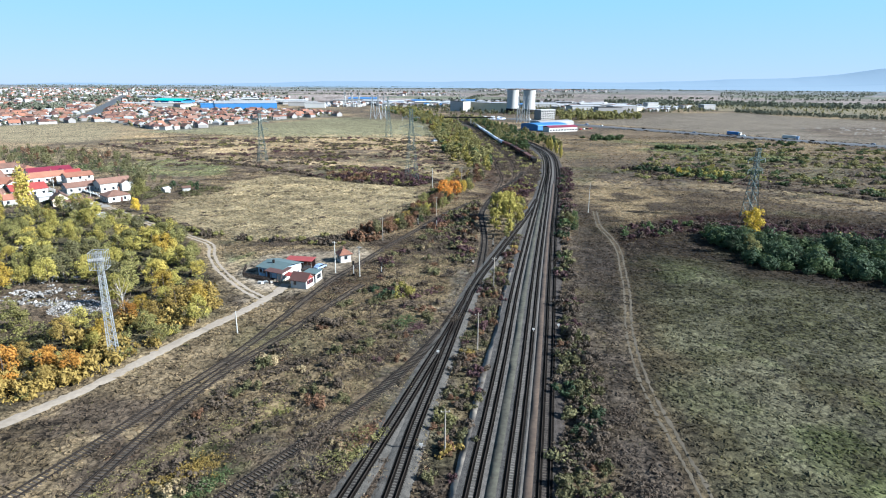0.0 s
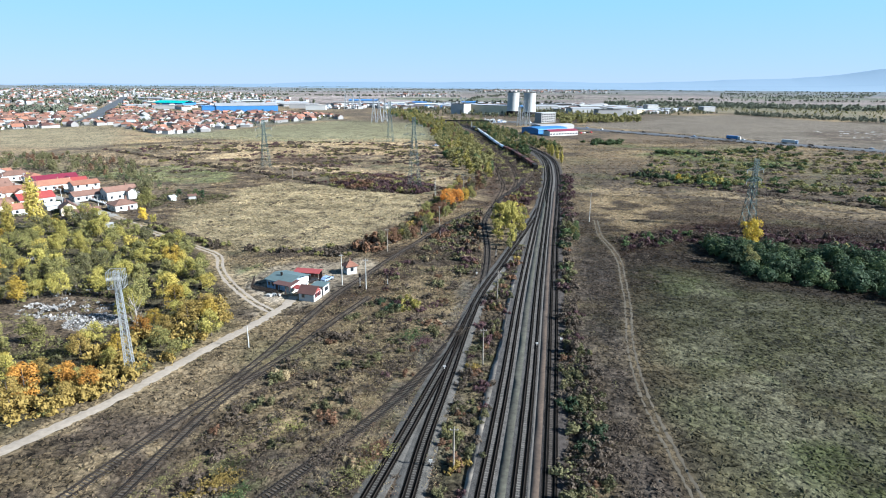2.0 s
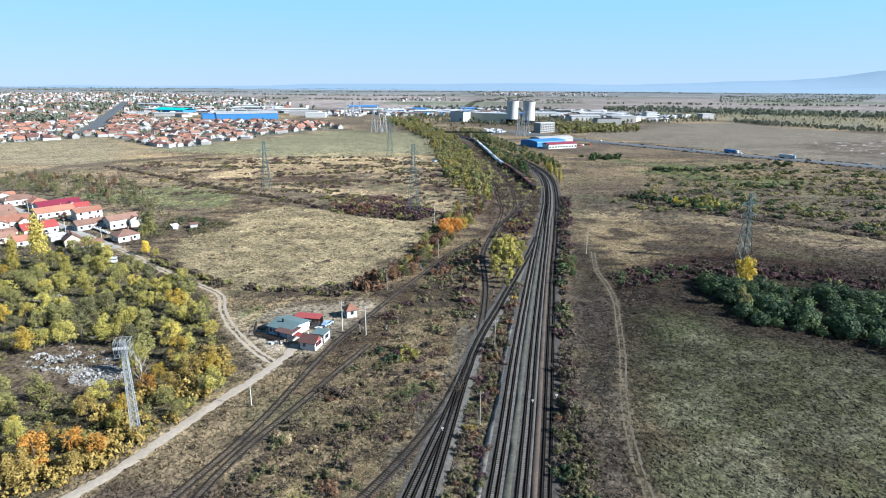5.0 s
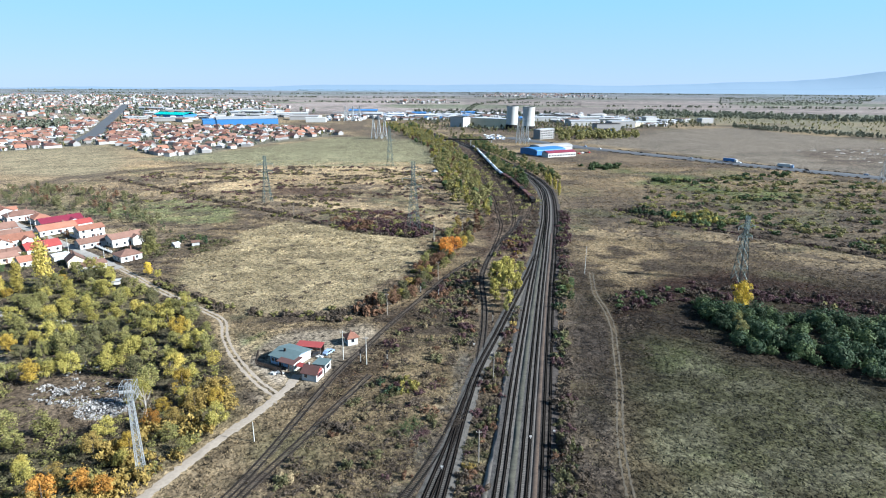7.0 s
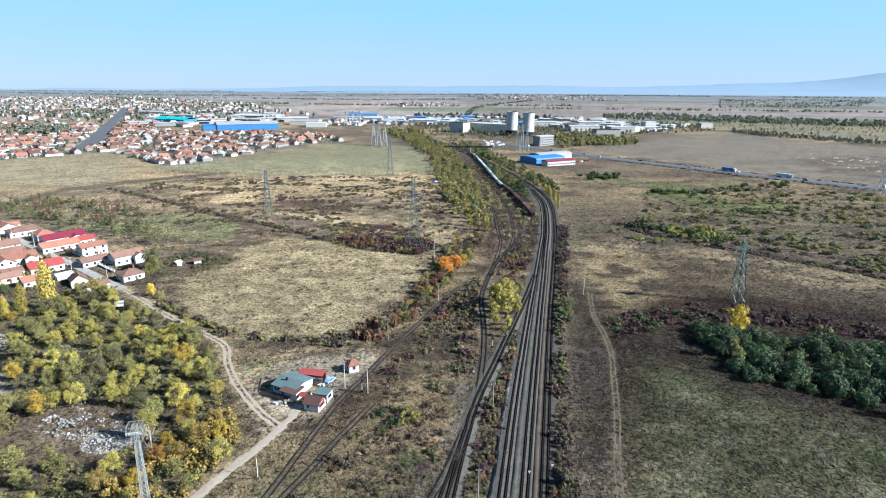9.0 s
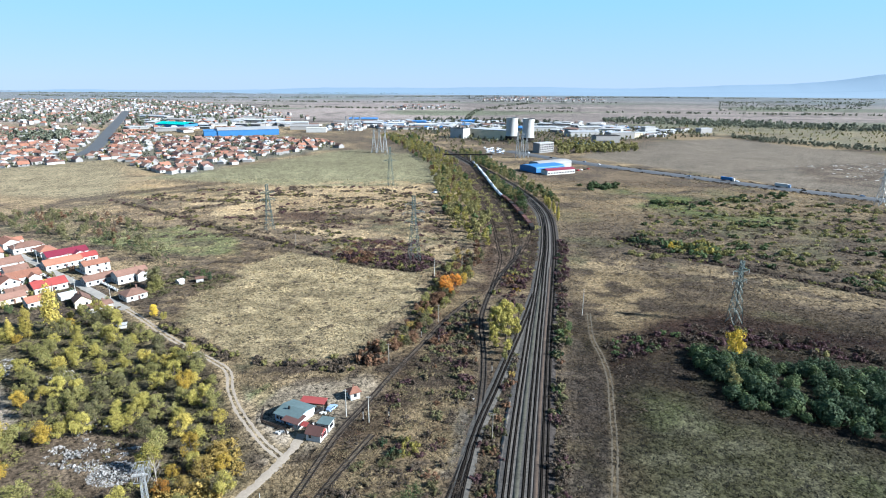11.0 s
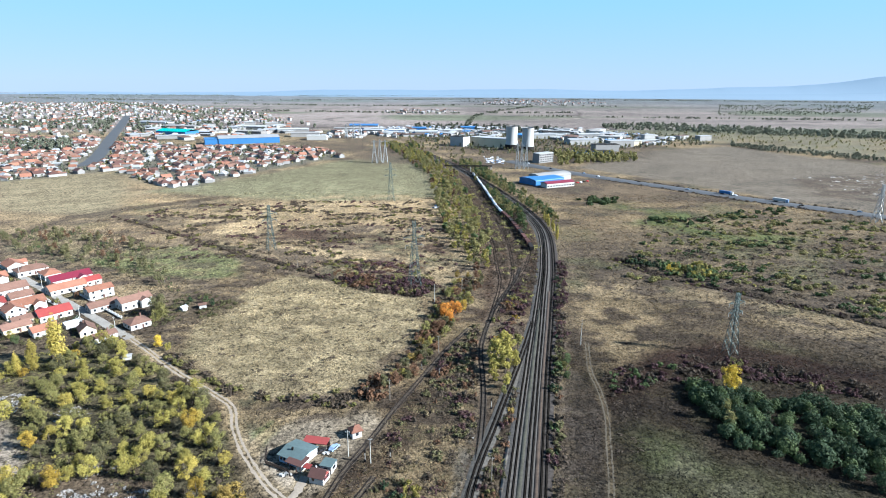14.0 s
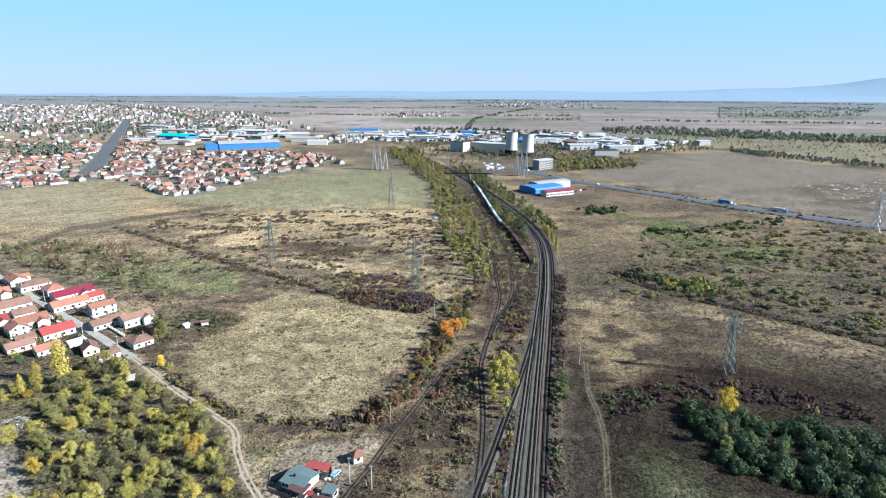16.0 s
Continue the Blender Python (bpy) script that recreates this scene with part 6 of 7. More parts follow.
def signal_hut():
    top = empty("crossing_hut", "white crossing hut with a peaked orange tile roof", "house", at=(-31.4, 180.2, 0), turn=30)
    bm = bmesh.new()
    box(bm, -1.7, 1.7, -1.7, 1.7, -0.2, 2.7)
    part("wall", bm, M_WHITE, top)
    bm = bmesh.new()
    roof_hip(bm, 3.4, 3.4, 2.7, 1.5, 0.55)
    part("roof", bm, M_TILE, top)
    bm = bmesh.new()
    box(bm, -0.2, 0.2, -0.2, 0.2, 3.9, 4.8)
    part("chimney", bm, M_OLDTILE, top)
    for args in ((1.7, 0.0, 1.6, 1.0, 1.1, "+x"), (0.0, -1.7, 1.6, 1.0, 1.1, "-y"), (-1.7, 0.0, 1.6, 1.0, 1.1, "-x")):
        add_window(top, *args)


def car(x, y, turn, mat, label, group=""):
    top = empty("car", label, "car", group, at=(x, y, 0.0), turn=turn)
    bm = bmesh.new()
    prism(bm, [(-2.1, 0.35), (2.1, 0.35), (2.15, 0.7), (1.2, 0.92), (0.55, 1.42), (-1.2, 1.45), (-1.9, 0.95), (-2.15, 0.9)], -0.82, 0.82)
    bmesh.ops.recalc_face_normals(bm, faces=bm.faces)
    part("body", bm, mat, top)
    bm = bmesh.new()
    prism(bm, [(1.12, 0.95), (0.58, 1.36), (-1.15, 1.38), (-1.75, 0.97)], -0.835, 0.835)
    bmesh.ops.recalc_face_normals(bm, faces=bm.faces)
    part("windows_band", bm, M_GLASS, top)
    for wx in (-1.3, 1.3):
        for wy in (-0.72, 0.72):
            bm = bmesh.new()
            bmesh.ops.create_cone(bm, cap_ends=True, segments=14, radius1=0.32, radius2=0.32, depth=0.22, matrix=Matrix.Translation((wx, wy, 0.32)) @ Matrix.Rotation(radians(90), 4, "X"))
            part("wheel", bm, M_DARK, top)
    return top


keeper_house()
brown_annex()
red_shed()
gable_house()
flat_hut()
signal_hut()
M_CARBLUE = material("blue_car_paint", colour=(0.20, 0.27, 0.39), rough=0.25, vary=0.03, spec=0.5)
M_CARWHITE = material("white_car_paint", colour=(0.75, 0.76, 0.78), rough=0.25, vary=0.03, spec=0.5)
M_CARRED = material("red_car_paint", colour=(0.45, 0.04, 0.05), rough=0.25, vary=0.03, spec=0.5)
car(-37.4, 172.4, 62, M_CARBLUE, "pale blue hatchback parked in the yard")
car(-41.2, 171.0, 40, M_DARK, "dark car parked under the red lean-to", "")


def awning():
    top = empty("awning", "red fabric awning on thin posts", "awning", at=(-43.6, 160.3, 0), turn=TURN)
    bm = bmesh.new()
    box(bm, -1.2, 1.2, -1.0, 1.0, 0, 0.05, Matrix.Translation((0, 0, 2.1)) @ Matrix.Rotation(radians(14), 4, "X"))
    part("canopy", bm, M_RED, top)
    for x in (-1.1, 1.1):
        for y in (-0.9, 0.9):
            bm = bmesh.new()
            bar(bm, (x, y, -0.05), (x, y, 2.1 + 0.24 * y), 0.05)
            part("post", bm, M_GALV, top)


def fence(a, b, label, h=1.3, gap=0.42):
    top = empty("fence", label, "fence")
    n = max(2, int(math.dist(a, b) / gap))
    for i in range(n + 1):
        t = i / n
        x, y = a[0] + (b[0] - a[0]) * t, a[1] + (b[1] - a[1]) * t
        bm = bmesh.new()
        box(bm, x - 0.13, x + 0.13, y - 0.03, y + 0.03, -0.1, h + rng.uniform(-0.12, 0.12))
        part("board", bm, M_BOARD, top)
    for z in (0.35, h - 0.25):
        bm = bmesh.new()
        bar(bm, (a[0], a[1] + 0.05, z), (b[0], b[1] + 0.05, z), 0.06)
        part("rail", bm, M_BOARD, top)


awning()
fence((-58.1, 164.2), (-49.9, 159.9), "dark wooden board fence before the blue house")
fence((-49.9, 159.9), (-48.6, 157.6), "short dark board fence by the yard")
fence((-58.4, 164.6), (-60.0, 172.5), "dark wooden fence beside dry shrubs")


def woodpile(x, y, label, n, mat, turn):
    top = empty("stack", label, "pile", at=(x, y, 0), turn=turn)
    for i in range(n):
        bm = bmesh.new()
        s = rng.uniform(0.25, 0.55, 3)
        box(bm, -s[0], s[0], -s[1], s[1], 0, s[2], Matrix.Translation((rng.normal(0, 0.7), rng.normal(0, 0.5), 0.0)) @ Matrix.Rotation(rng.uniform(0, 3), 4, "Z"))
        part("piece", bm, mat, top)


woodpile(-46.8, 161.0, "pile of pale boards and junk by the annex", 9, M_CREAM, 20)
woodpile(-50.2, 158.6, "stack of grey junk beside the gate", 6, M_GREYWALL, 0)
woodpile(-40.0, 170.2, "heap of white and red junk in the yard", 8, M_WHITE, 30)


# ---------------------------------------------------------------- masts, poles and signals
def lattice_mast(x, y, h, base, top_w, arms, mat, label, turn=0.0, group="", panel=2.0, bar_w=0.14, platform=False):
    """A square lattice tower: four legs, bracing on each side, crossarms (height, reach)."""
    top = empty("pylon", label, "pylon", group, at=(x, y, 0), turn=turn)

    def half(z):
        return (base + (top_w - base) * min(1, z / (h * 0.8))) / 2

    for sx_, sy_ in ((-1, -1), (1, -1), (1, 1), (-1, 1)):
        bm = bmesh.new()
        zs = (-0.3, h * 0.4, h * 0.8, h)
        for z0, z1 in zip(zs, zs[1:]):
            bar(bm, (sx_ * half(z0), sy_ * half(z0), z0), (sx_ * half(z1), sy_ * half(z1), z1), bar_w)
        part("leg", bm, mat, top)
    for k in range(4):
        bm = bmesh.new()
        z, flip = 0.3, False
        while z < h - 0.4:
            z2 = min(h, z + max(panel * half(z) * 1.1, panel * 0.55))
            c = [(-1, -1), (1, -1), (1, 1), (-1, 1)]
            (ax, ay), (bx, by) = c[k], c[(k + 1) % 4]
            a0, b0 = (ax * half(z), ay * half(z), z), (bx * half(z), by * half(z), z)
            a1, b1 = (ax * half(z2), ay * half(z2), z2), (bx * half(z2), by * half(z2), z2)
            bar(bm, a0, b1, bar_w * 0.6)
            bar(bm, b0, a1, bar_w * 0.6)
            bar(bm, a1, b1, bar_w * 0.6)
            z = z2
        part("bracing", bm, mat, top)
    for z, reach in arms:
        bm = bmesh.new()
        w = half(z)
        for s in (-1, 1):
            for q in (-w, w):
                bar(bm, (s * w, q, z), (s * reach, 0, z + 0.5), bar_w * 0.8)
                bar(bm, (s * w, q, z + 1.6), (s * reach, 0, z + 0.5), bar_w * 0.7)
        part("crossarm", bm, mat, top)
        for s in (-1, 1):
            bm = bmesh.new()
            tube(bm, [(s * reach, 0, z - 1.2, 0.1), (s * reach, 0, z + 0.5, 0.1)], 6)
            part("insulator", bm, M_GREYWALL, top)
    if platform:
        bm = bmesh.new()
        w, z0, z1 = 1.45, h - 3.4, h
        for q in (z0, (z0 + z1) / 2, z1):
            for a, b in (((-w, -w), (w, -w)), ((w, -w), (w, w)), ((w, w), (-w, w)), ((-w, w), (-w, -w))):
                bar(bm, (*a, q), (*b, q), bar_w * 0.8)
        for px_ in (-w, -w / 3, w / 3, w):
            for py_ in (-w, w):
                bar(bm, (px_, py_, z0), (px_, py_, z1), bar_w * 0.8)
                bar(bm, (py_, px_, z0), (py_, px_, z1), bar_w * 0.8)
        part("cage", bm, mat, top, "square steel lamp cage")
        for i in range(6):
            bm = bmesh.new()
            box(bm, -1.3 + 0.52 * i - 0.16, -1.3 + 0.52 * i + 0.16, -w - 0.25, -w + 0.05, h - 1.5, h - 1.0)
            part("floodlight", bm, M_GREYWALL, top)
    return top


lattice_mast(-67.2, 110.8, 23.0, 1.6, 0.95, (), M_GALV, "tall galvanised lattice floodlight mast beside a dirt road", 12, "", 1.9, 0.1, True)
lattice_mast(-18.2, 337.0, 40.0, 6.5, 1.6, ((25, 5.5), (30, 6.5), (35, 5.0)), M_GREENSTEEL, "green lattice power pylon standing in crimson scrub", 20, "power pylons", 2.2, 0.16)
lattice_mast(-125.5, 412.4, 33.0, 6.0, 1.6, ((22, 5.0), (27, 5.5)), M_GREENSTEEL, "green lattice power pylon on the old fields", 30, "power pylons", 2.2, 0.2)
lattice_mast(129.8, 246.6, 29.5, 5.0, 1.3, ((20, 4.0), (24.5, 4.5)), M_GREENSTEEL, "dark green lattice power pylon in rough pasture", 20, "power pylons", 2.2, 0.2)
lattice_mast(-54.7, 596.6, 40.0, 6.0, 1.6, ((26, 6.0), (32, 5.5)), M_GREENSTEEL, "far green lattice power pylon on the meadow", 20, "power pylons", 3.0, 0.18)
for x, y in ((-103.8, 884.0), (-95.7, 884.0), (-87.4, 884.0)):
    lattice_mast(x, y, 34.0, 7.0, 1.6, ((31, 4.0),), M_GALV, "pale steel line-end pylon standing in a row of three", 0, "line-end pylons", 3.0, 0.35)
for x, y in ((102.0, 832.0), (108.3, 832.0), (114.8, 832.0)):
    lattice_mast(x, y, 36.0, 5.0, 1.6, ((32, 3.5),), M_GALV, "pale steel line-end pylon behind the blue hall", 0, "line-end pylons", 3.0, 0.35)
lattice_mast(383.0, 512.0, 34.0, 6.5, 1.6, ((24, 5.0), (29, 4.0)), M_GALV, "pale steel pylon beside the highway", 0, "power pylons", 2.6, 0.3)
for x, y in ((-205, 1260), (-190, 1262), (-176, 1264), (38, 1128), (30, 1124)):
    lattice_mast(x, y, 30.0, 6.0, 1.6, ((26, 4.0),), M_GALV, "distant pale pylon by the works", 0, "distant pylons", 4.0, 0.45)


def pole(x, y, h, label, mat, arm=True, r=0.13, turn=0.0, lean=0.0):
    top = empty("utility_pole", label, "pole", "utility poles", at=(x, y, 0), turn=turn)
    bm = bmesh.new()
    tube(bm, [(0, 0, -0.4, r * 1.25), (lean * 0.5, 0, h * 0.5, r), (lean, 0, h, r * 0.7)], 8)
    part("shaft", bm, mat, top)
    if arm:
        bm = bmesh.new()
        box(bm, lean - 0.7, lean + 0.7, -0.06, 0.06, h - 0.55, h - 0.43)
        part("crossarm", bm, mat, top)
        for q in (-0.6, 0.0, 0.6):
            bm = bmesh.new()
            tube(bm, [(lean + q, 0, h - 0.43, 0.05), (lean + q, 0, h - 0.22, 0.04)], 6)
            part("insulator", bm, M_WHITE, top)


for x, y, h, mat, words in ((0.5, 79.2, 8.0, M_WOODPOLE, "weathered wooden pole between tracks"), (7.5, 116.2, 8.6, M_WOODPOLE, "weathered wooden pole beside the siding"), (-46.5, 124.1, 5.4, M_CONCRETE, "short concrete post beside the dirt road"),
                            (-5.8, 307.7, 11.4, M_CONCRETE, "pale concrete pole by the autumn trees"), (-3.0, 246.0, 8.5, M_WOODPOLE, "wooden pole beside the disused track"), (-21.6, 205.0, 8.6, M_WOODPOLE, "wooden pole at the field's corner"),
                            (63.6, 255.0, 13.0, M_CONCRETE, "tall pale concrete pole in pasture"), (14.1, 155.8, 9.0, M_WOODPOLE, "wooden pole between main line and siding"), (-32.0, 168.2, 9.8, M_CONCRETE, "pale concrete pole at the crossing yard"),
                            (-24.3, 164.8, 9.4, M_CONCRETE, "pale concrete pole by the disused track"), (-97.1, 372.0, 8.0, M_WOODPOLE, "wooden pole beside a ditch"), (10.0, 330.0, 9.0, M_WOODPOLE, "wooden pole by the yard throat"),
                            (-160.5, 266.0, 8.5, M_CONCRETE, "concrete pole on the village street"), (-187.0, 281.5, 8.5, M_CONCRETE, "concrete pole on the village street"), (-238.0, 330.0, 8.5, M_CONCRETE, "concrete pole on the village street"), (-262.0, 346.0, 8.5, M_CONCRETE, "concrete pole on the village street")):
    pole(x, y, h, words, mat, arm=h < 11 and h > 6)


def rail_signal(x, y, h, label, turn=180):
    top = empty("rail_signal", label, "railway signal", "railway signals", at=(x, y, 0), turn=turn)
    bm = bmesh.new()
    tube(bm, [(0, 0, -0.3, 0.1), (0, 0, h - 1.0, 0.08)], 8)
    part("post", bm, M_GREYWALL, top)
    bm = bmesh.new()
    box(bm, -0.32, 0.32, -0.12, 0.12, h - 1.2, h)
    part("signal_head", bm, M_DARK, top)
    for i in range(3):
        bm = bmesh.new()
        bmesh.ops.create_cone(bm, cap_ends=True, segments=10, radius1=0.12, radius2=0.12, depth=0.12, matrix=Matrix.Translation((0, 0.15, h - 0.3 - 0.32 * i)) @ Matrix.Rotation(radians(90), 4, "X"))
        part("lamp_hood", bm, M_DARK, top)
    bm = bmesh.new()
    box(bm, -0.35, 0.35, -0.25, 0.25, -0.1, 0.7)
    part("relay_box", bm, M_DARK, top)


for x, y, h in ((-26.2, 165.6, 4.6), (-18.2, 167.6, 3.6), (-2.6, 225.0, 4.4), (-10.0, 229.0, 4.4), (17.3, 198.5, 4.4)):
    rail_signal(x, y, h, "dark railway signal head on a slim post")
for x, y in ((-3.2, 80.5), (-0.9, 113.5), (20.8, 125.5), (27.0, 128.0), (9.5, 178.0)):
    top = empty("switch_stand", "small white switch stand beside the track", "switch stand", "switch stands", at=(x, y, 0))
    bm = bmesh.new()
    box(bm, -0.3, 0.3, -0.2, 0.2, -0.05, 0.35)
    part("box", bm, M_DARK, top)
    bm = bmesh.new()
    tube(bm, [(0, 0, 0.35, 0.05), (0, 0, 0.9, 0.05)], 6)
    box(bm, -0.3, 0.3, -0.04, 0.04, 0.8, 1.2)
    part("target", bm, M_WHITE, top)

# verges between the main tracks: dark soil and weeds
def between(a, b, t, upto, offsets, mat, label, seed):
    pa, pb = curve(a, 2.0), curve(b, 2.0)
    n = min(len(pa), len(pb))
    mid = np.array([p * (1 - t) + pb[np.argmin(np.hypot(*(pb - p).T))] * t for p in pa[:n] if p[1] < upto])
    tagged(ribbon("verge", mid, offsets, [0.02] + [0.345] * (len(offsets) - 2) + [0.02], mat, None, 0.1, seed), label, "verge", kind="structure")


M_TROUGH = material("stained_concrete", colour=(0.05, 0.045, 0.04), rough=0.95, vary=0.3, scale=0.8)
M_DITCH = material("dark_wet_soil", colour=(0.042, 0.030, 0.022), rough=0.95, vary=0.35, scale=1.5, bump=0.05)
M_WEEDY = material("weedy_gravel", colour=(0.034, 0.033, 0.025), rough=0.95, vary=0.4, scale=1.2, bump=0.08)
between(LINE_B, LINE_C, 0.52, 330, [-0.75, -0.65, 0.65, 0.75], M_DITCH, "dark soil strip between two main tracks", 21)
between(LINE_B, LINE_C, 0.30, 300, [-0.3, -0.26, 0.26, 0.3], M_TROUGH, "pale cable trough beside the main track", 22)
between(LINE_A, LINE_B, 0.5, 300, [-0.85, -0.75, 0.75, 0.85], M_WEEDY, "weedy gravel strip between two main tracks", 23)
# pale ledge along the main line
tagged(ribbon("kerb", curve([(-2.6, 45.0), (2.0, 69.7), (3.7, 80.1), (6.9, 97.3), (9.4, 110.9), (12.6, 125.1), (15.6, 143.0), (19.0, 162.0), (22.0, 178.0)], 1.2), [-0.82, -0.78, 0.6, 0.8], [-0.1, 0.32, 0.31, 0.28], M_LEDGE, None, 0.2, 5), "pale crumbling concrete ledge beside the main line", "kerb", kind="structure")


# ---------------------------------------------------------------- rubble dump and dead tree
def dump():
    rg = np.random.default_rng(12)
    for cx, cy, r, n, words in ((-91.0, 138.5, 5.6, 900, "dense heap of dumped white rubble on bare soil"), (-89.5, 149.0, 3.0, 140, "small heap of pale dumped rubble"), (-104.0, 147.0, 9.0, 420, "scattered grey rubble over bare soil"), (-112.0, 158.0, 9.0, 200, "scattered grey rubble by young trees"), (-165.0, 200.0, 8.0, 420, "pale rubble strewn near the village"), (-139.0, 193.0, 6.0, 120, "few pale stones beside a trodden path")):
        vs, fs, i = [], [], 0
        while i < n:
            a, q = rg.uniform(0, 6.28), r * math.sqrt(rg.random())
            x, y = cx + 1.3 * q * math.cos(a), cy + q * math.sin(a)
            if n < 800 and vnoise(x / 2.2, y / 1.6, 2) < 0.42 + 0.25 * q / r:
                continue
            i += 1
            s = np.exp(rg.normal(-1.9, 0.55, 3))
            z = max(0.0, 1.2 * (1 - q / r)) * rg.random() + float(lie(x, y))
            m = Matrix.Translation((x, y, z)) @ Euler(rg.uniform(-0.6, 0.6, 3)).to_matrix().to_4x4() @ Matrix.Rotation(rg.uniform(0, 6), 4, "Z")
            k = len(vs)
            vs += [m @ Vector((u * s[0], v * s[1], w * s[2] * 0.6)) for w in (-1, 1) for u, v in ((-1, -1), (1, -0.8), (0.9, 1), (-1, 0.9))]
            fs += [[k + j for j in f] for f in ((3, 2, 1, 0), (4, 5, 6, 7), (0, 1, 5, 4), (1, 2, 6, 5), (2, 3, 7, 6), (3, 0, 4, 7))]
        tagged(new("rubble_heap", mesh_of("rubble_heap", vs, fs, [M_RUBBLE])), words, "rubble", kind="stuff")
    growth("dump_weeds", thick([(-125, 130), (-86, 131), (-84, 145), (-92, 158), (-118, 164), (-150, 160)], 420, 65, 7, 0.5, 2.4), L_TWIG, 30, 0.2, "brown weeds and litter over the dump", (0.25, 0.7), 0.5)


dump()


def dead_tree(x, y, h):
    top = empty("dead_tree", "bleached bare dead tree standing among gold foliage", "tree", at=(x, y, 0))
    part("trunk", wood(55, h, 2.6, 2.0, 16, 0.16), M_PALEBARK, top)


dead_tree(-76.8, 133.5, 11.0)


# ---------------------------------------------------------------- works and town
def cooling_tower(x, y):
    top = empty("cooling_tower", "pale concrete cooling tower with a dark base", "cooling tower", "cooling towers", at=(x, y, 0))
    bm = bmesh.new()
    prof = [(0, 0, 7.5, 11.2), (0, 0, 14, 10.6), (0, 0, 24, 10.1), (0, 0, 33, 10.2), (0, 0, 40.0, 10.8)]
    outer = tube(bm, prof, 48, cap=False)
    inner = tube(bm, [(0, 0, z, r - 0.5) for _, _, z, r in reversed(prof)], 48, cap=False)
    for i in range(48):
        bm.faces.new((outer[-1][i], outer[-1][(i + 1) % 48], inner[0][(i + 1) % 48], inner[0][i]))
    part("shell", bm, M_TOWER, top)
    bm = bmesh.new()
    tube(bm, [(0, 0, -0.3, 12.2), (0, 0, 7.6, 11.6)], 24)
    part("basin_building", bm, M_DARK, top)
    bm = bmesh.new()
    tube(bm, [(0, 0, 39.6, 10.95), (0, 0, 40.3, 10.95)], 48, cap=False)
    part("rim", bm, M_DARK, top)


def hall(x, y, L, W, h, turn, wall, roof, label, arched=False, name="industrial_hall", windows=0, group="industrial halls", rise=None):
    top = empty(name, label, "building", group, at=(x, y, 0), turn=turn)
    bm = bmesh.new()
    box(bm, -L / 2, L / 2, -W / 2, W / 2, -0.3, h)
    part("wall", bm, wall, top)
    bm = bmesh.new()
    if arched:
        rise = rise or W * 0.13
        prof = [(-W / 2 - 0.4, h)] + [(W / 2 * math.sin(a), h + 0.2 + rise * math.cos(a * 0.9)) for a in (radians(d) for d in range(-80, 81, 16))] + [(W / 2 + 0.4, h)]
        prism(bm, prof, -L / 2 - 0.4, L / 2 + 0.4)
        bmesh.ops.transform(bm, matrix=Matrix.Rotation(radians(90), 4, "Z"), verts=bm.verts)
        bmesh.ops.recalc_face_normals(bm, faces=bm.faces)
    elif rise:
        roof_gable(bm, L, W, h, rise, 0.5, 0.3)
    else:
        box(bm, -L / 2 - 0.4, L / 2 + 0.4, -W / 2 - 0.4, W / 2 + 0.4, h, h + 0.5)
    part("roof", bm, roof, top)
    for s in range(windows):
        n = int(L / 4)
        for i in range(n):
            add_window(top, -L / 2 + L * (i + 0.5) / n, -W / 2, 2.0 + 3.3 * s, 2.4, 1.7, "-y")
    return top


cooling_tower(122.6, 1092.0)
cooling_tower(147.6, 1060.0)
hall(118.0, 714.0, 44, 30, 5.6, 32, M_BLUE, M_BLUE, "large blue sheet-metal hall with a low arched roof", True, group="", rise=2.2)
hall(132.0, 738.0, 52, 20, 6.0, 32, M_GREYWALL, M_PALEPLASTER, "pale hall with a pale arched roof behind the blue hall", True, group="", rise=3.2)
hall(133.0, 690.5, 40, 12, 5.0, 28, M_WHITE, M_CRIMSON, "white shop building with a red roof", False, "shop_building", 1, "", 1.6)
hall(150.0, 904.0, 32, 13, 14.0, 40, M_PALEPLASTER, M_GREYROOF, "white four-storey office block with window bands", False, "office_block", 4, "")
hall(92.0, 1125.0, 84, 30, 16.0, -38, M_CREAM, M_GREYROOF, "long cream works building beside the cooling towers", False, "works_building", 0, "")
hall(30.0, 1130.0, 30, 22, 18.0, -38, M_GREYWALL, M_DARK, "dark grey works block near the yard", False, "works_building", 0, "")
hall(-380.0, 1165.0, 112, 40, 11.0, 24, M_BLUE, M_GREYROOF, "very long blue warehouse with a pale roof", False, "warehouse", 0, "", 4)
hall(-440.0, 1140.0, 30, 40, 10.0, 24, M_BLUE, M_BLUE, "blue end hall of a long warehouse", False, "warehouse", 0, "")
hall(-585.0, 1320.0, 80, 40, 9.0, -20, M_BLUE, M_TEAL, "blue warehouse with a bright teal roof", False, "warehouse", 0, "", 4)
hall(-260.0, 1230.0, 40, 16, 9.0, 5, M_WHITE, M_WHITE, "long white block at the town's edge", False, "warehouse", 0, "")
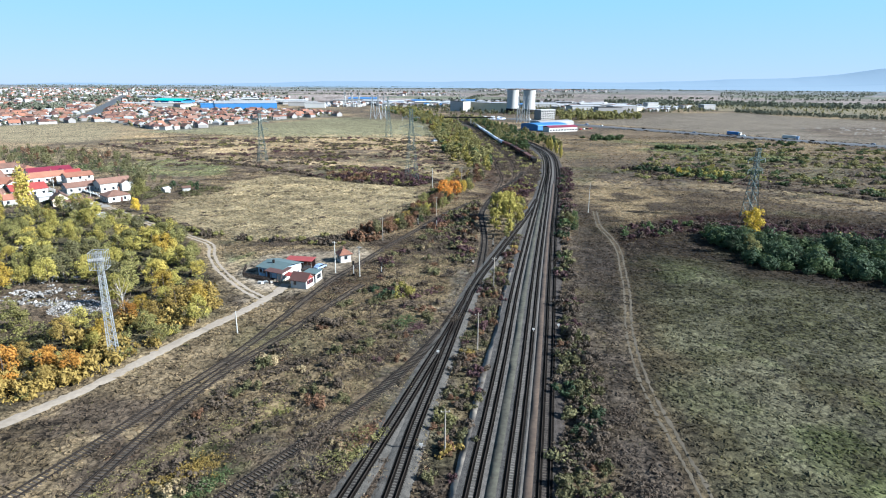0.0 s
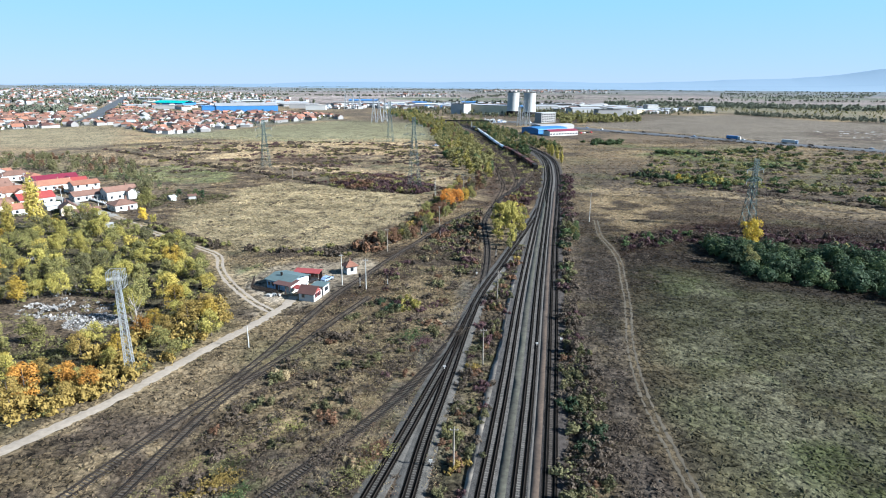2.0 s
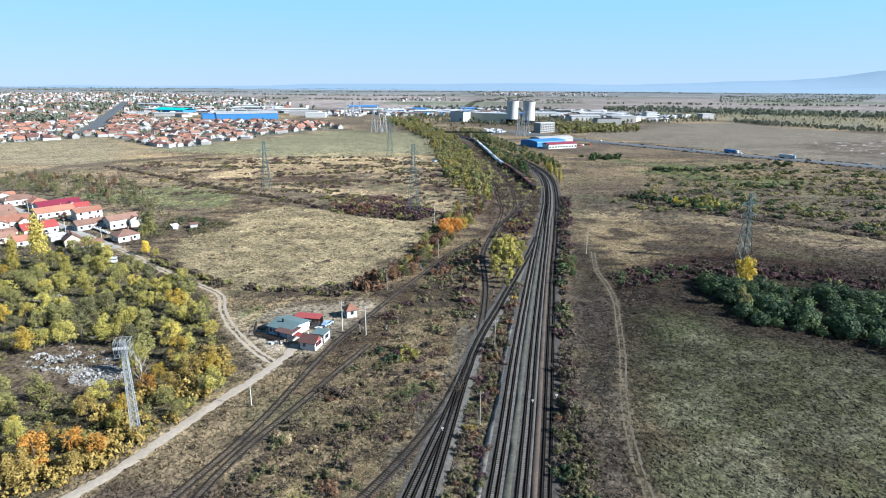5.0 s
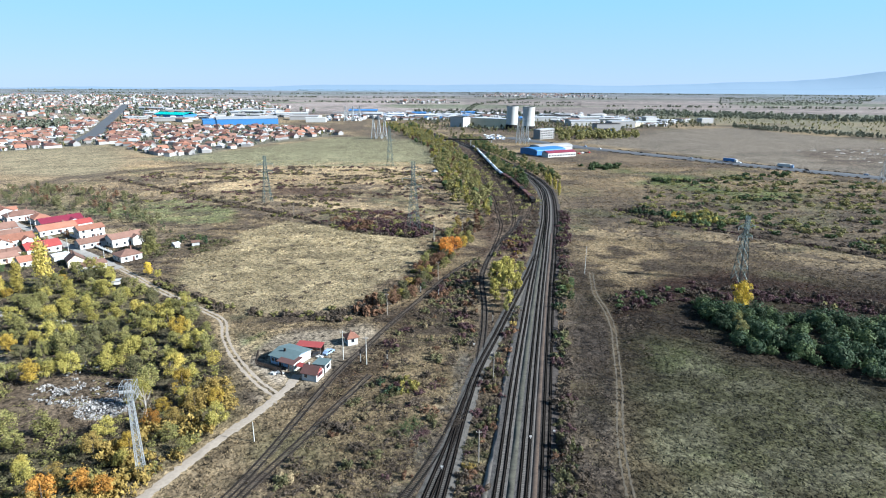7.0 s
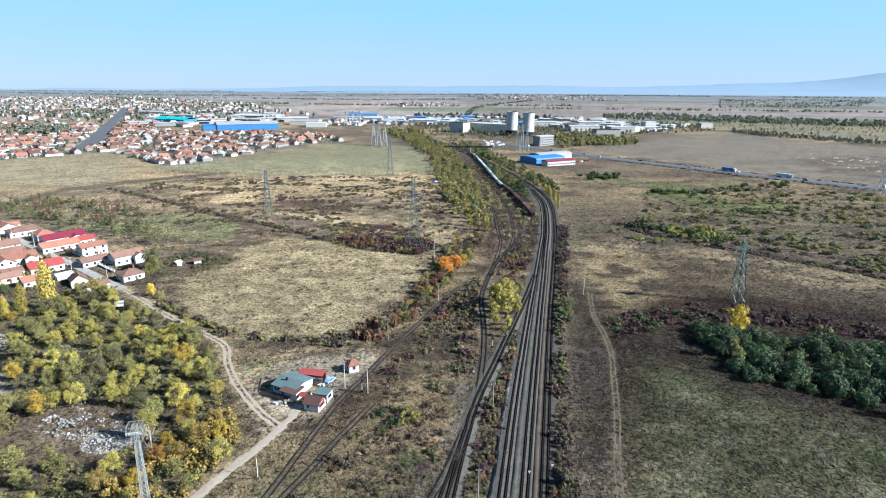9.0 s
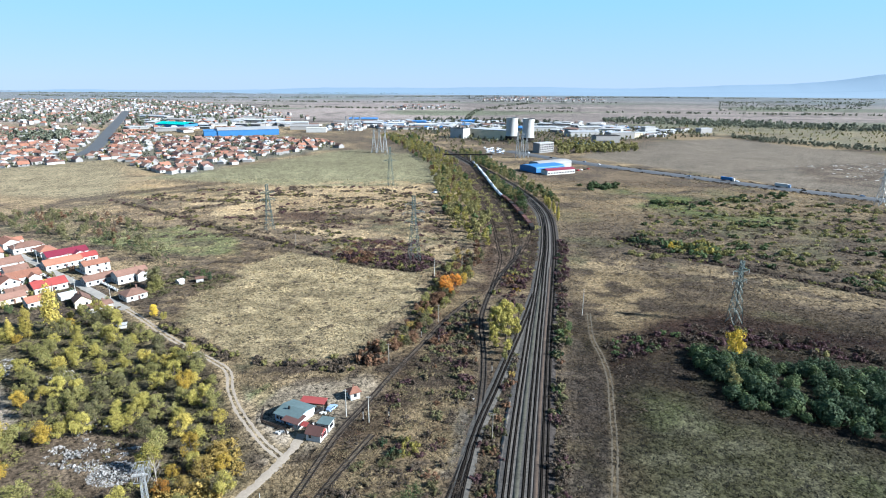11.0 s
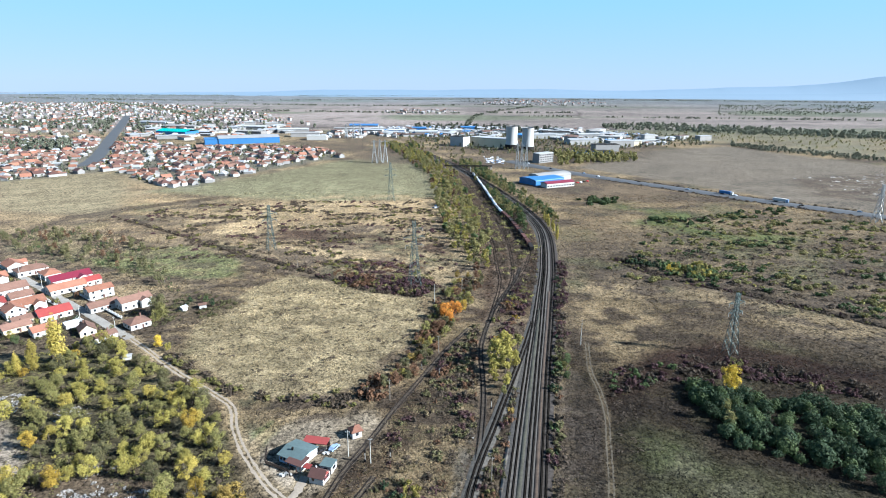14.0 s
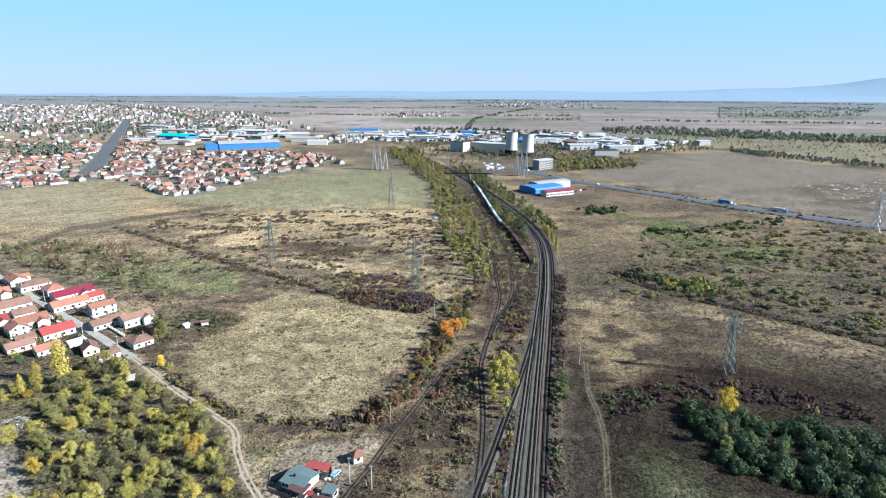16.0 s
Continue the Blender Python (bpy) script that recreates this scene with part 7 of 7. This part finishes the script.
for x, y, L, W, h, t, wall, roof, rise in ((-40, 1360, 50, 24, 8, 3, M_PALEPLASTER, M_GREYROOF, 2), (-110, 1390, 36, 22, 8, 4, M_BLUE, M_GREYROOF, 2), (-160, 1370, 42, 24, 10, -4, M_PALEPLASTER, M_GREYROOF, 2), (-230, 1430, 60, 26, 9, 5, M_PALEPLASTER, M_PALEPLASTER, 0), (-200, 1510, 70, 30, 10, 2, M_PALEPLASTER, M_BLUE, 3),
                                           (20, 1410, 44, 24, 7, 6, M_PALEPLASTER, M_GREYROOF, 2), (60, 1490, 40, 22, 8, 3, M_BLUE, M_BLUE, 2), (-60, 1460, 34, 20, 8, 0, M_BLUE, M_BLUE, 2), (270, 1180, 60, 30, 9, 12, M_GREYWALL, M_GREYROOF, 2),
                                           (330, 1130, 50, 22, 12, 15, M_PALEPLASTER, M_GREYROOF, 0), (285, 1060, 44, 20, 12, 10, M_PALEPLASTER, M_DARK, 0), (250, 1010, 60, 18, 6, 8, M_BLUE, M_DARK, 1), (360, 1160, 40, 18, 8, 18, M_CREAM, M_GREYROOF, 2), (210, 1290, 54, 24, 9, 8, M_GREYWALL, M_GREYROOF, 2), (250, 1350, 60, 26, 9, 2, M_GREYWALL, M_DARK, 2), (310, 1300, 50, 24, 9, 10, M_PALEPLASTER, M_GREYROOF, 2),
                                           (420, 1240, 26, 14, 14, 20, M_GREYWALL, M_GREYROOF, 0), (545, 1265, 30, 16, 10, 20, M_PALEPLASTER, M_GREYROOF, 0), (-300, 1300, 60, 26, 8, 10, M_PALEPLASTER, M_PALEPLASTER, 2), (-350, 1400, 70, 26, 8, 10, M_PALEPLASTER, M_GREYROOF, 2), (-430, 1340, 60, 24, 8, -10, M_PALEPLASTER, M_PALEPLASTER, 2), (-470, 1480, 80, 30, 8, -8, M_PALEPLASTER, M_GREYROOF, 2), (-640, 1480, 90, 32, 8, -16, M_PALEPLASTER, M_PALEPLASTER, 2), (-760, 1600, 90, 40, 9, -18, M_GREYROOF, M_GREYROOF, 2)):
    hall(x, y, L, W, h, t, wall, roof, f"{'pale' if wall in (M_PALEPLASTER, M_CREAM) else 'coloured'} works hall on the edge of town", rise=rise)

# houses of the town, from a few models
MODELS = []
for i, (L, W, h, rise, hip, wall, roof) in enumerate(((11.5, 9.5, 3.0, 3.2, False, M_PALEPLASTER, M_TILE), (11, 10, 4.0, 3.4, True, M_PALEPLASTER, M_OLDTILE), (11, 9, 2.9, 3.2, False, M_PALEPLASTER, M_OLDTILE), (13, 9.5, 4.0, 3.2, False, M_PALEPLASTER, M_OLDTILE), (11.5, 10.5, 3.2, 3.4, True, M_GREYWALL, M_BROWNROOF), (10, 8, 2.8, 3.0, False, M_WHITE, M_BROWNROOF), (12, 9, 4.0, 3.0, False, M_PALEPLASTER, M_BROWNROOF))):
    MODELS.append((L, W, h, rise, hip, wall, roof))
WORDS = ["white house with an orange tile roof", "tall pale house with a hipped clay roof", "pale house with a weathered roof", "two-storey white house with an old tile roof", "grey house with a hipped brown roof", "small white house with a brown roof", "two-storey white house with a brown roof"]
first = {}
for k, (x, y) in enumerate(spots(TOWN, 290, 13.0, 3.0, 91)):
    i = int(rng.integers(0, 7))
    m = pose(x, y, 0, 0, 0, 50 + float(rng.choice([0, 90])) + float(rng.normal(0, 6)))
    if i not in first:
        L, W, h, rise, hip, wall, roof = MODELS[i]
        first[i] = house(x, y, L, W, h, rise, 50, wall, roof, WORDS[i] + " in the far town", hip, windows=False, chimney=False, group="town houses")
        for fx in (-L * 0.25, L * 0.25):
            add_window(first[i], fx, -W / 2, 1.8, 1.6, 1.5, "-y")
    else:
        copy_thing(first[i], m)


def far_town(name, poly, n, seed, label, high=(3, 8), works=False, big=False):
    """Distant buildings, too many to count: plain blocks with pitched or flat roofs, joined."""
    rg = np.random.default_rng(seed)
    for wall, roof, share in ((M_PALEPLASTER, M_GREYROOF, 0.55), (M_WHITE, M_PALEPLASTER, 0.2), (M_GREYWALL, M_BLUE, 0.06), (M_GREYWALL, M_OLDTILE, 0.19)) if works else ((M_PALEPLASTER, M_TILE, 0.3), (M_PALEPLASTER, M_GREYROOF, 0.22), (M_GREYWALL, M_OLDTILE, 0.48)):
        wv, wf, rv, rf = [], [], [], []
        xs, ys = [p[0] for p in poly], [p[1] for p in poly]
        k = 0
        while k < n * share:
            x, y = rg.uniform(min(xs), max(xs)), rg.uniform(min(ys), max(ys))
            if inside(poly, x, y) < 0 or near_line(TOWN_ROAD, x, y) < 17:
                continue
            k += 1
            L, W, h = (rg.uniform(22, 60), rg.uniform(14, 26), rg.uniform(*high)) if big else (rg.uniform(8, 13), rg.uniform(7, 10), rg.uniform(*high))
            a = rg.uniform(0, 3.14)
            c, s = math.cos(a), math.sin(a)
            q, r = len(wv), len(rv)
            wv += [(x + c * u * L / 2 - s * v * W / 2, y + s * u * L / 2 + c * v * W / 2, z) for z in (-1, h) for u, v in ((-1, -1), (1, -1), (1, 1), (-1, 1))]
            wf += [[q + j for j in f] for f in ((0, 1, 5, 4), (1, 2, 6, 5), (2, 3, 7, 6), (3, 0, 4, 7))]
            rise = rg.uniform(0.6, 1.6) if big else rg.uniform(1.5, 3.2)
            rv += [(x + c * u * L / 2 - s * v * W / 2, y + s * u * L / 2 + c * v * W / 2, z) for u, v, z in ((-1.05, -1.1, h), (1.05, -1.1, h), (1.05, 1.1, h), (-1.05, 1.1, h), (-0.8, 0, h + rise), (0.8, 0, h + rise))]
            rf += [[r + j for j in f] for f in ((0, 1, 5, 4), (2, 3, 4, 5), (1, 2, 5), (3, 0, 4))]
        ob = empty(name, label, "buildings", kind="stuff")
        hung("wall_blocks", mesh_of("wall_blocks", wv, wf, [wall]), ob)
        hung("roof_blocks", mesh_of("roof_blocks", rv, rf, [roof]), ob)


far_town("distant_town", [(-900, 1250), (-420, 1200), (-300, 1500), (-700, 2300), (-1500, 3000), (-2600, 2900), (-1900, 1900), (-1250, 1250), (-1000, 1000)], 1000, 3, "distant town of pale houses in haze")
far_town("town_centre", TOWN, 560, 7, "crowded small houses of the far town", (2.4, 4.2))
far_town("distant_works", [(-260, 1260), (80, 1330), (420, 1150), (500, 1300), (380, 1500), (60, 1560), (-240, 1560)], 420, 4, "distant works and sheds behind the yard", (2.5, 6), True)
far_town("distant_village", [(500, 3000), (900, 3300), (700, 3900), (300, 3700), (200, 3200)], 120, 5, "distant village on the plain")
far_town("distant_farms", [(-150, 2150), (60, 2250), (20, 2500), (-260, 2400)], 24, 6, "distant farm buildings on the plain")

far_town("town_sheds", [(-650, 1150), (-330, 1230), (-280, 1420), (-520, 1700), (-900, 1750), (-760, 1400)], 60, 15, "pale flat sheds and shops on the edge of town", (4, 7), True, True)
far_town("works_sheds", [(-250, 1290), (60, 1330), (420, 1180), (520, 1300), (360, 1480), (0, 1540), (-260, 1520)], 70, 16, "pale sheds and stores round the works", (4, 8), True, True)
# main street of the town, with its traffic
tagged(ribbon("road", curve(TOWN_ROAD, 12.0), [-11, -9, 9, 11], [0.02, 0.12, 0.12, 0.02], M_ASPHALT), "wide asphalt street leading through the town", "road", kind="structure")
M_RUBBLEFAR = material("pale_spoil", colour=(0.210, 0.202, 0.185), rough=0.95, vary=0.3, scale=0.4, island=0.5)
far_town("long_shed_rows", [(-1130, 1640), (-930, 1720), (-900, 1900), (-1150, 1850)], 60, 12, "rows of long pale greenhouses beyond the town", (3, 5))

# trees among the houses and on the plain
far_trees("town_trees", spots(TOWN, 800, 4.0, 3.0, 95), L_BELT, "dark garden trees between the town's houses", (0.4, 0.95), 36, 1.3)
far_trees("town_autumn_trees", spots(TOWN, 260, 5.0, 3.0, 94), L_FAR, "olive autumn trees between the town's houses", (0.4, 0.9), 36, 1.3)
far_trees("works_trees", spots([(191, 1043), (317, 982), (292, 904), (169, 870)], 130, 5, 3, 96), L_FAR, "autumn trees beside the office block", (0.7, 1.5), 100, 1.0)
far_trees("works_yellow_trees", spots([(185, 960), (280, 960), (270, 915), (180, 890)], 26, 7, 3, 85), L_OLIVE, "yellowing trees beside the office block", (0.8, 1.5), 100, 1.0)
far_trees("works_grove", spots([(-60, 1480), (200, 1400), (300, 1500), (120, 1620), (-80, 1640)], 160, 9, 3, 97), L_BELT, "grove of dark trees behind the works", (0.9, 1.5), 70, 1.5)
far_trees("shelter_belt", spots([(545, 1140), (575, 1207), (640, 1098), (720, 966), (860, 830), (1200, 560), (1170, 530), (830, 790), (686, 920), (597, 1024)], 560, 3.6, 3, 98), L_BELT, "dark shelter belt behind the grey field", (0.5, 1.0), 30, 1.6)
far_trees("pale_brush", spots([(600, 1230), (760, 1010), (900, 960), (1040, 1300), (800, 1420), (560, 1480)], 260, 9, 3, 88), L_FAR, "olive brush on rough ground behind the belt", (0.35, 0.8), 30, 1.4)
far_trees("river_wood", spots([(420, 1640), (568, 1740), (798, 1600), (1039, 1450), (1900, 1130), (1850, 1040), (972, 1310), (719, 1400), (513, 1510), (420, 1540)], 1100, 5, 3, 99), L_BELT, "dark river wood across the plain", (0.8, 1.4), 18, 2.5)
far_trees("works_thicket", spots([(-30, 880), (90, 1010), (210, 1000), (330, 1080), (540, 1180), (560, 1400), (100, 1440), (-120, 1340), (-60, 1080)], 620, 7.0, 3, 87), L_DULL, "olive trees and brush round the works", (0.4, 1.1), 36, 1.3)
far_trees("works_dark_trees", spots([(60, 1010), (200, 1000), (300, 1060), (540, 1180), (520, 1380), (80, 1400), (-100, 1300)], 420, 8.0, 3, 86), L_BELT, "dark trees round the works", (0.4, 1.0), 36, 1.3)
far_trees("plain_copses", thick([(990, 2190), (1548, 2240), (2406, 3400), (1450, 3220)], 620, 100, 160, 0.5), L_BELT, "copses on the distant plain", (0.5, 1.0), 14, 2.6)
far_trees("town_park", spots([(-846, 1138), (-711, 1146), (-634, 1018), (-756, 1012), (-1000, 1060)], 220, 6, 3, 101), L_BELT, "dark park trees in the town", (0.9, 1.5), 60, 1.5)
far_trees("town_woods", spots([(-1250, 1500), (-700, 1400), (-560, 1640), (-1000, 1800)], 300, 11, 3, 102), L_BELT, "trees between buildings of the distant town", (0.8, 1.5), 40, 1.8)
far_trees("distant_town_trees", spots([(-1000, 1250), (-420, 1250), (-300, 1500), (-700, 2300), (-1500, 3000), (-2600, 2900), (-1900, 1900), (-1250, 1250)], 700, 14, 3, 105), L_BELT, "trees all over the distant town", (0.8, 1.6), 24, 2.4)
# thin tree lines on the plain
for k, (line, n, wide) in enumerate((([(-1731, 3099), (-1255, 2569), (-890, 2094), (-616, 1660)], 420, 22), ([(-2600, 3700), (-1500, 3400), (-600, 3600), (500, 4100)], 300, 30), ([(-1100, 2950), (-300, 2850), (300, 3050), (900, 2900)], 130, 14), ([(-700, 2350), (-100, 2250), (500, 2330)], 110, 10), ([(300, 2080), (900, 2010), (1700, 1880), (2500, 1500)], 170, 9), ([(100, 3500), (1100, 3900), (2600, 3700)], 220, 26), ([(-2900, 4300), (-1200, 4500), (600, 4620), (2400, 4400)], 420, 40), ([(60, 1640), (140, 2200), (420, 2900)], 90, 8))):
    pts = curve(line, 8.0)
    rg = np.random.default_rng(200 + k)
    n *= 2
    at = rg.integers(0, len(pts), n)
    keep = vnoise(at / 9.0, 0.5 + k, 3) > 0.3
    far_trees("tree_line", [tuple(p) for p in (pts[at] + rg.normal(0, wide * 0.6, (n, 2)))[keep]], L_BELT, "thin dark line of trees across the plain", (0.55, 1.05), 14, 2.8)
GROVE = [(-345, 440), (-330, 470), (-250, 455), (-200, 392), (-165, 340), (-150, 318), (-215, 362), (-300, 400)]
far_trees("village_trees", thick(GROVE, 90, 103, 26, 0.46), L_DULL, "olive trees behind the village", (0.5, 1.0), 200, 0.45)
far_trees("village_autumn_trees", thick(GROVE, 30, 106, 30, 0.5), L_RUST, "rust-brown trees behind the village", (0.5, 0.9), 200, 0.45)
far_trees("village_brush", thick(GROVE, 240, 104, 20, 0.40), L_TWIG, "brown brush behind the village", (0.25, 0.6), 70, 0.5)
far_trees("village_green_brush", thick(GROVE, 120, 107, 16, 0.45), L_GREEN, "green brush behind the village", (0.25, 0.55), 120, 0.4)
# spoil heaps on the grey field
rg = np.random.default_rng(61)
bm = bmesh.new()
for x, y in thick([(448, 759), (600, 810), (640, 720), (560, 640), (471, 590)], 190, 62, 30, 0.46):
    r = rg.uniform(1.0, 3.2)
    n = int(rg.integers(6, 9))
    ring = [bm.verts.new((x + r * rg.uniform(0.7, 1.3) * math.cos(6.283 * i / n), y + r * rg.uniform(0.7, 1.3) * math.sin(6.283 * i / n), -0.3)) for i in range(n)]
    tip = bm.verts.new((x + rg.normal(0, 0.3 * r), y + rg.normal(0, 0.3 * r), r * rg.uniform(0.12, 0.32)))
    for i in range(n):
        bm.faces.new((ring[i], ring[(i + 1) % n], tip))
me = bpy.data.meshes.new("spoil_heaps")
bm.to_mesh(me)
bm.free()
me.materials.append(M_RUBBLEFAR)
tagged(new("spoil_heaps", me), "pale spoil heaps dumped on the grey field", "rubble", kind="stuff")


# ---------------------------------------------------------------- goods train, pipe bridge, road traffic
def wagon(p, turn, mat, label, tall=3.2):
    top = empty("wagon", label, "railway wagon", "goods train", at=(p[0], p[1], 0.2), turn=turn)
    bm = bmesh.new()
    prism(bm, [(-1.35, 1.1), (1.35, 1.1), (1.5, tall), (-1.5, tall)], -5.9, 5.9)
    bmesh.ops.recalc_face_normals(bm, faces=bm.faces)
    body = part("body", bm, mat, top)
    bm = bmesh.new()
    box(bm, -1.38, 1.38, -5.7, 5.7, tall + 0.003, tall + 0.1)
    part("load", bm, mat, top)
    for i in range(-3, 4):
        for s in (-1, 1):
            bm = bmesh.new()
            bar(bm, (s * 1.4, i * 1.75, 1.1), (s * 1.55, i * 1.75, tall), 0.14)
            part("rib", bm, mat, body)
    for y in (-4.0, 4.0):
        bm = bmesh.new()
        box(bm, -1.0, 1.0, y - 1.2, y + 1.2, 0.25, 1.1)
        part("bogie", bm, M_DARK, top)


def tank_wagon(p, turn, grey):
    top = empty("tank_wagon", ("grey" if grey else "white") + " cylindrical tank wagon standing in the yard", "railway wagon", "goods train", at=(p[0], p[1], 0.2), turn=turn)
    bm = bmesh.new()
    tube(bm, [(0, 0, z, r) for z, r in ((-5.6, 0.5), (-5.4, 1.0), (-5.0, 1.3), (5.0, 1.3), (5.4, 1.0), (5.6, 0.5))], 16)
    bmesh.ops.transform(bm, matrix=Matrix.Translation((0, 0, 2.35)) @ Matrix.Rotation(radians(90), 4, "X"), verts=bm.verts)
    bmesh.ops.recalc_face_normals(bm, faces=bm.faces)
    part("tank", bm, M_GREYROOF if grey else M_CARWHITE, top)
    bm = bmesh.new()
    tube(bm, [(0, 0, 3.5, 0.45), (0, 0, 3.95, 0.42)], 10)
    part("filling_dome", bm, M_GREYWALL, top)
    bm = bmesh.new()
    box(bm, -1.2, 1.2, -6.1, 6.1, 0.85, 1.05)
    part("frame", bm, M_DARK, top)
    for y in (-4.0, 4.0):
        bm = bmesh.new()
        box(bm, -1.0, 1.0, y - 1.2, y + 1.2, 0.2, 0.85)
        part("bogie", bm, M_DARK, top)


line = curve(YARD[2], 0.5)
seg = np.r_[0, np.cumsum(np.linalg.norm(np.diff(line, axis=0), axis=1))]
start = float(seg[np.argmin(np.abs(line[:, 1] - 414))])
for i in range(26):
    at = start + 6 + 13.9 * i
    p = (float(np.interp(at, seg, line[:, 0])), float(np.interp(at, seg, line[:, 1])))
    q = (float(np.interp(at + 2, seg, line[:, 0])), float(np.interp(at + 2, seg, line[:, 1])))
    turn = math.degrees(math.atan2(q[1] - p[1], q[0] - p[0])) - 90
    if i < 9:
        wagon(p, turn, M_RUSTRED if i % 3 else M_DARK, "rusty open goods wagon standing in the yard")
    else:
        tank_wagon(p, turn, i % 3 == 1)


def pipe_bridge():
    top = empty("pipe_bridge", "dark steel pipe bridge over the yard", "bridge", at=(32, 797, 0))
    bm = bmesh.new()
    bar(bm, (-32, 0, 8.5), (32, 0, 8.5), 1.6, 1.6)
    part("beam", bm, M_DARK, top)
    for x in (-31, 3.5, 31):
        bm = bmesh.new()
        box(bm, x - 0.5, x + 0.5, -0.6, 0.6, -0.3, 7.8)
        part("post", bm, M_GREYWALL, top)


pipe_bridge()


def truck(at, label, cab, load):
    pts = curve(HIGHWAY, 1.0)
    i = int(np.argmin(np.hypot(pts[:, 0] - at[0], pts[:, 1] - at[1])))
    d, r = sides_of(pts)
    turn = math.degrees(math.atan2(d[i][1], d[i][0]))
    top = empty("truck", label, "truck", "road traffic", at=(pts[i][0] - r[i][0] * 3, pts[i][1] - r[i][1] * 3, 1.2), turn=turn)
    bm = bmesh.new()
    box(bm, -7, 5, -1.25, 1.25, 1.1, 4.0)
    part("trailer", bm, load, top)
    bm = bmesh.new()
    box(bm, 5.4, 7.6, -1.2, 1.2, 0.6, 3.5)
    part("cab", bm, cab, top)
    for x in (-5.5, -4.2, -2.9, 4.0, 6.6):
        for y in (-1.05, 1.05):
            bm = bmesh.new()
            bmesh.ops.create_cone(bm, cap_ends=True, segments=12, radius1=0.5, radius2=0.5, depth=0.3, matrix=Matrix.Translation((x, y, 0.5)) @ Matrix.Rotation(radians(90), 4, "X"))
            part("wheel", bm, M_DARK, top)


truck((342, 596), "white truck trailer on the highway", M_CARBLUE, M_WHITE)
truck((305, 636), "blue truck on the highway", M_WHITE, M_BLUE)
hwy = curve(HIGHWAY, 1.0)
hd, hr = sides_of(hwy)
for i, at in enumerate((40, 95, 150, 178, 235, 300, 352, 420, 470, 540)):
    q = hwy[at] + hr[at] * (3.2 if i % 2 else -3.2)
    c = car(float(q[0]), float(q[1]), math.degrees(math.atan2(hd[at][1], hd[at][0])) + (180 if i % 2 else 0), (M_CARWHITE, M_DARK, M_CARBLUE)[i % 3], "car driving on the grey highway", "road traffic")
    c.location.z = 1.2
for i in range(44):
    car(float(rng.uniform(62, 92)), float(rng.uniform(880, 960)), float(rng.normal(40, 6)), (M_CARWHITE, M_GREYROOF, M_CARBLUE, M_CARWHITE)[i % 4], "parked car on the works car park", "works car park")
for i in range(8):
    car(float(rng.uniform(-14, 2)), float(rng.uniform(560, 590)), float(rng.uniform(0, 180)), (M_CARWHITE, M_DARK, M_CARWHITE, M_CARBLUE)[i % 4], "old car parked behind the tree belt", "old cars")
for i in range(6):
    car(151 + 5.0 * i, 705 + 4.2 * i, 120, (M_CARWHITE, M_DARK, M_CARRED)[i % 3], "car parked beside the shop building", "shop car park")


# ---------------------------------------------------------------- hills on the horizon
def hills():
    """Two ridges: hazy blue ground far off, and paler ones behind. The haze is put into their colour and glow."""
    rows, xs = 10, np.linspace(-4400, 4400, 180)
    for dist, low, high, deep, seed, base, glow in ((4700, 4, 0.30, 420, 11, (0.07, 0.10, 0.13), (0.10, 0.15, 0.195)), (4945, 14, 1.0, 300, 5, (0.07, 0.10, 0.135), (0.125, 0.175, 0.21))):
        m = bpy.data.materials.new("haze_tinted_hills")
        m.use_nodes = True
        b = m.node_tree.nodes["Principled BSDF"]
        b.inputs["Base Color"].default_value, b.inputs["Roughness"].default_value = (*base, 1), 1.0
        # a faint glow in the material stands in for the hazy air
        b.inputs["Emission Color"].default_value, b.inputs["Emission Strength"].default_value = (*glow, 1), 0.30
        vs, fs = [], []
        for x in xs:
            y0 = dist - 0.00002 * x * x
            k = 42 * float(fbm(x / 700 + seed, 0.3, 2, 5)) + 22 * float(smooth01(x, -300, 900)) + 112 * math.exp(-((x - 3500) / 620) ** 2) + 26 * math.exp(-((x - 2400) / 500) ** 2) - 24 * float(smooth01(-x, 300, 2300))
            for j in range(rows):
                t = j / (rows - 1)
                vs.append((x, y0 - deep * (1 - t) ** 1.3, -2 + max(2.0, low + high * k) * t))
        for i in range(len(xs) - 1):
            for j in range(rows - 1):
                fs.append((i * rows + j, (i + 1) * rows + j, (i + 1) * rows + j + 1, i * rows + j + 1))
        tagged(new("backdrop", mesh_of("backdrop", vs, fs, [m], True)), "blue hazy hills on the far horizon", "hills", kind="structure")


hills()
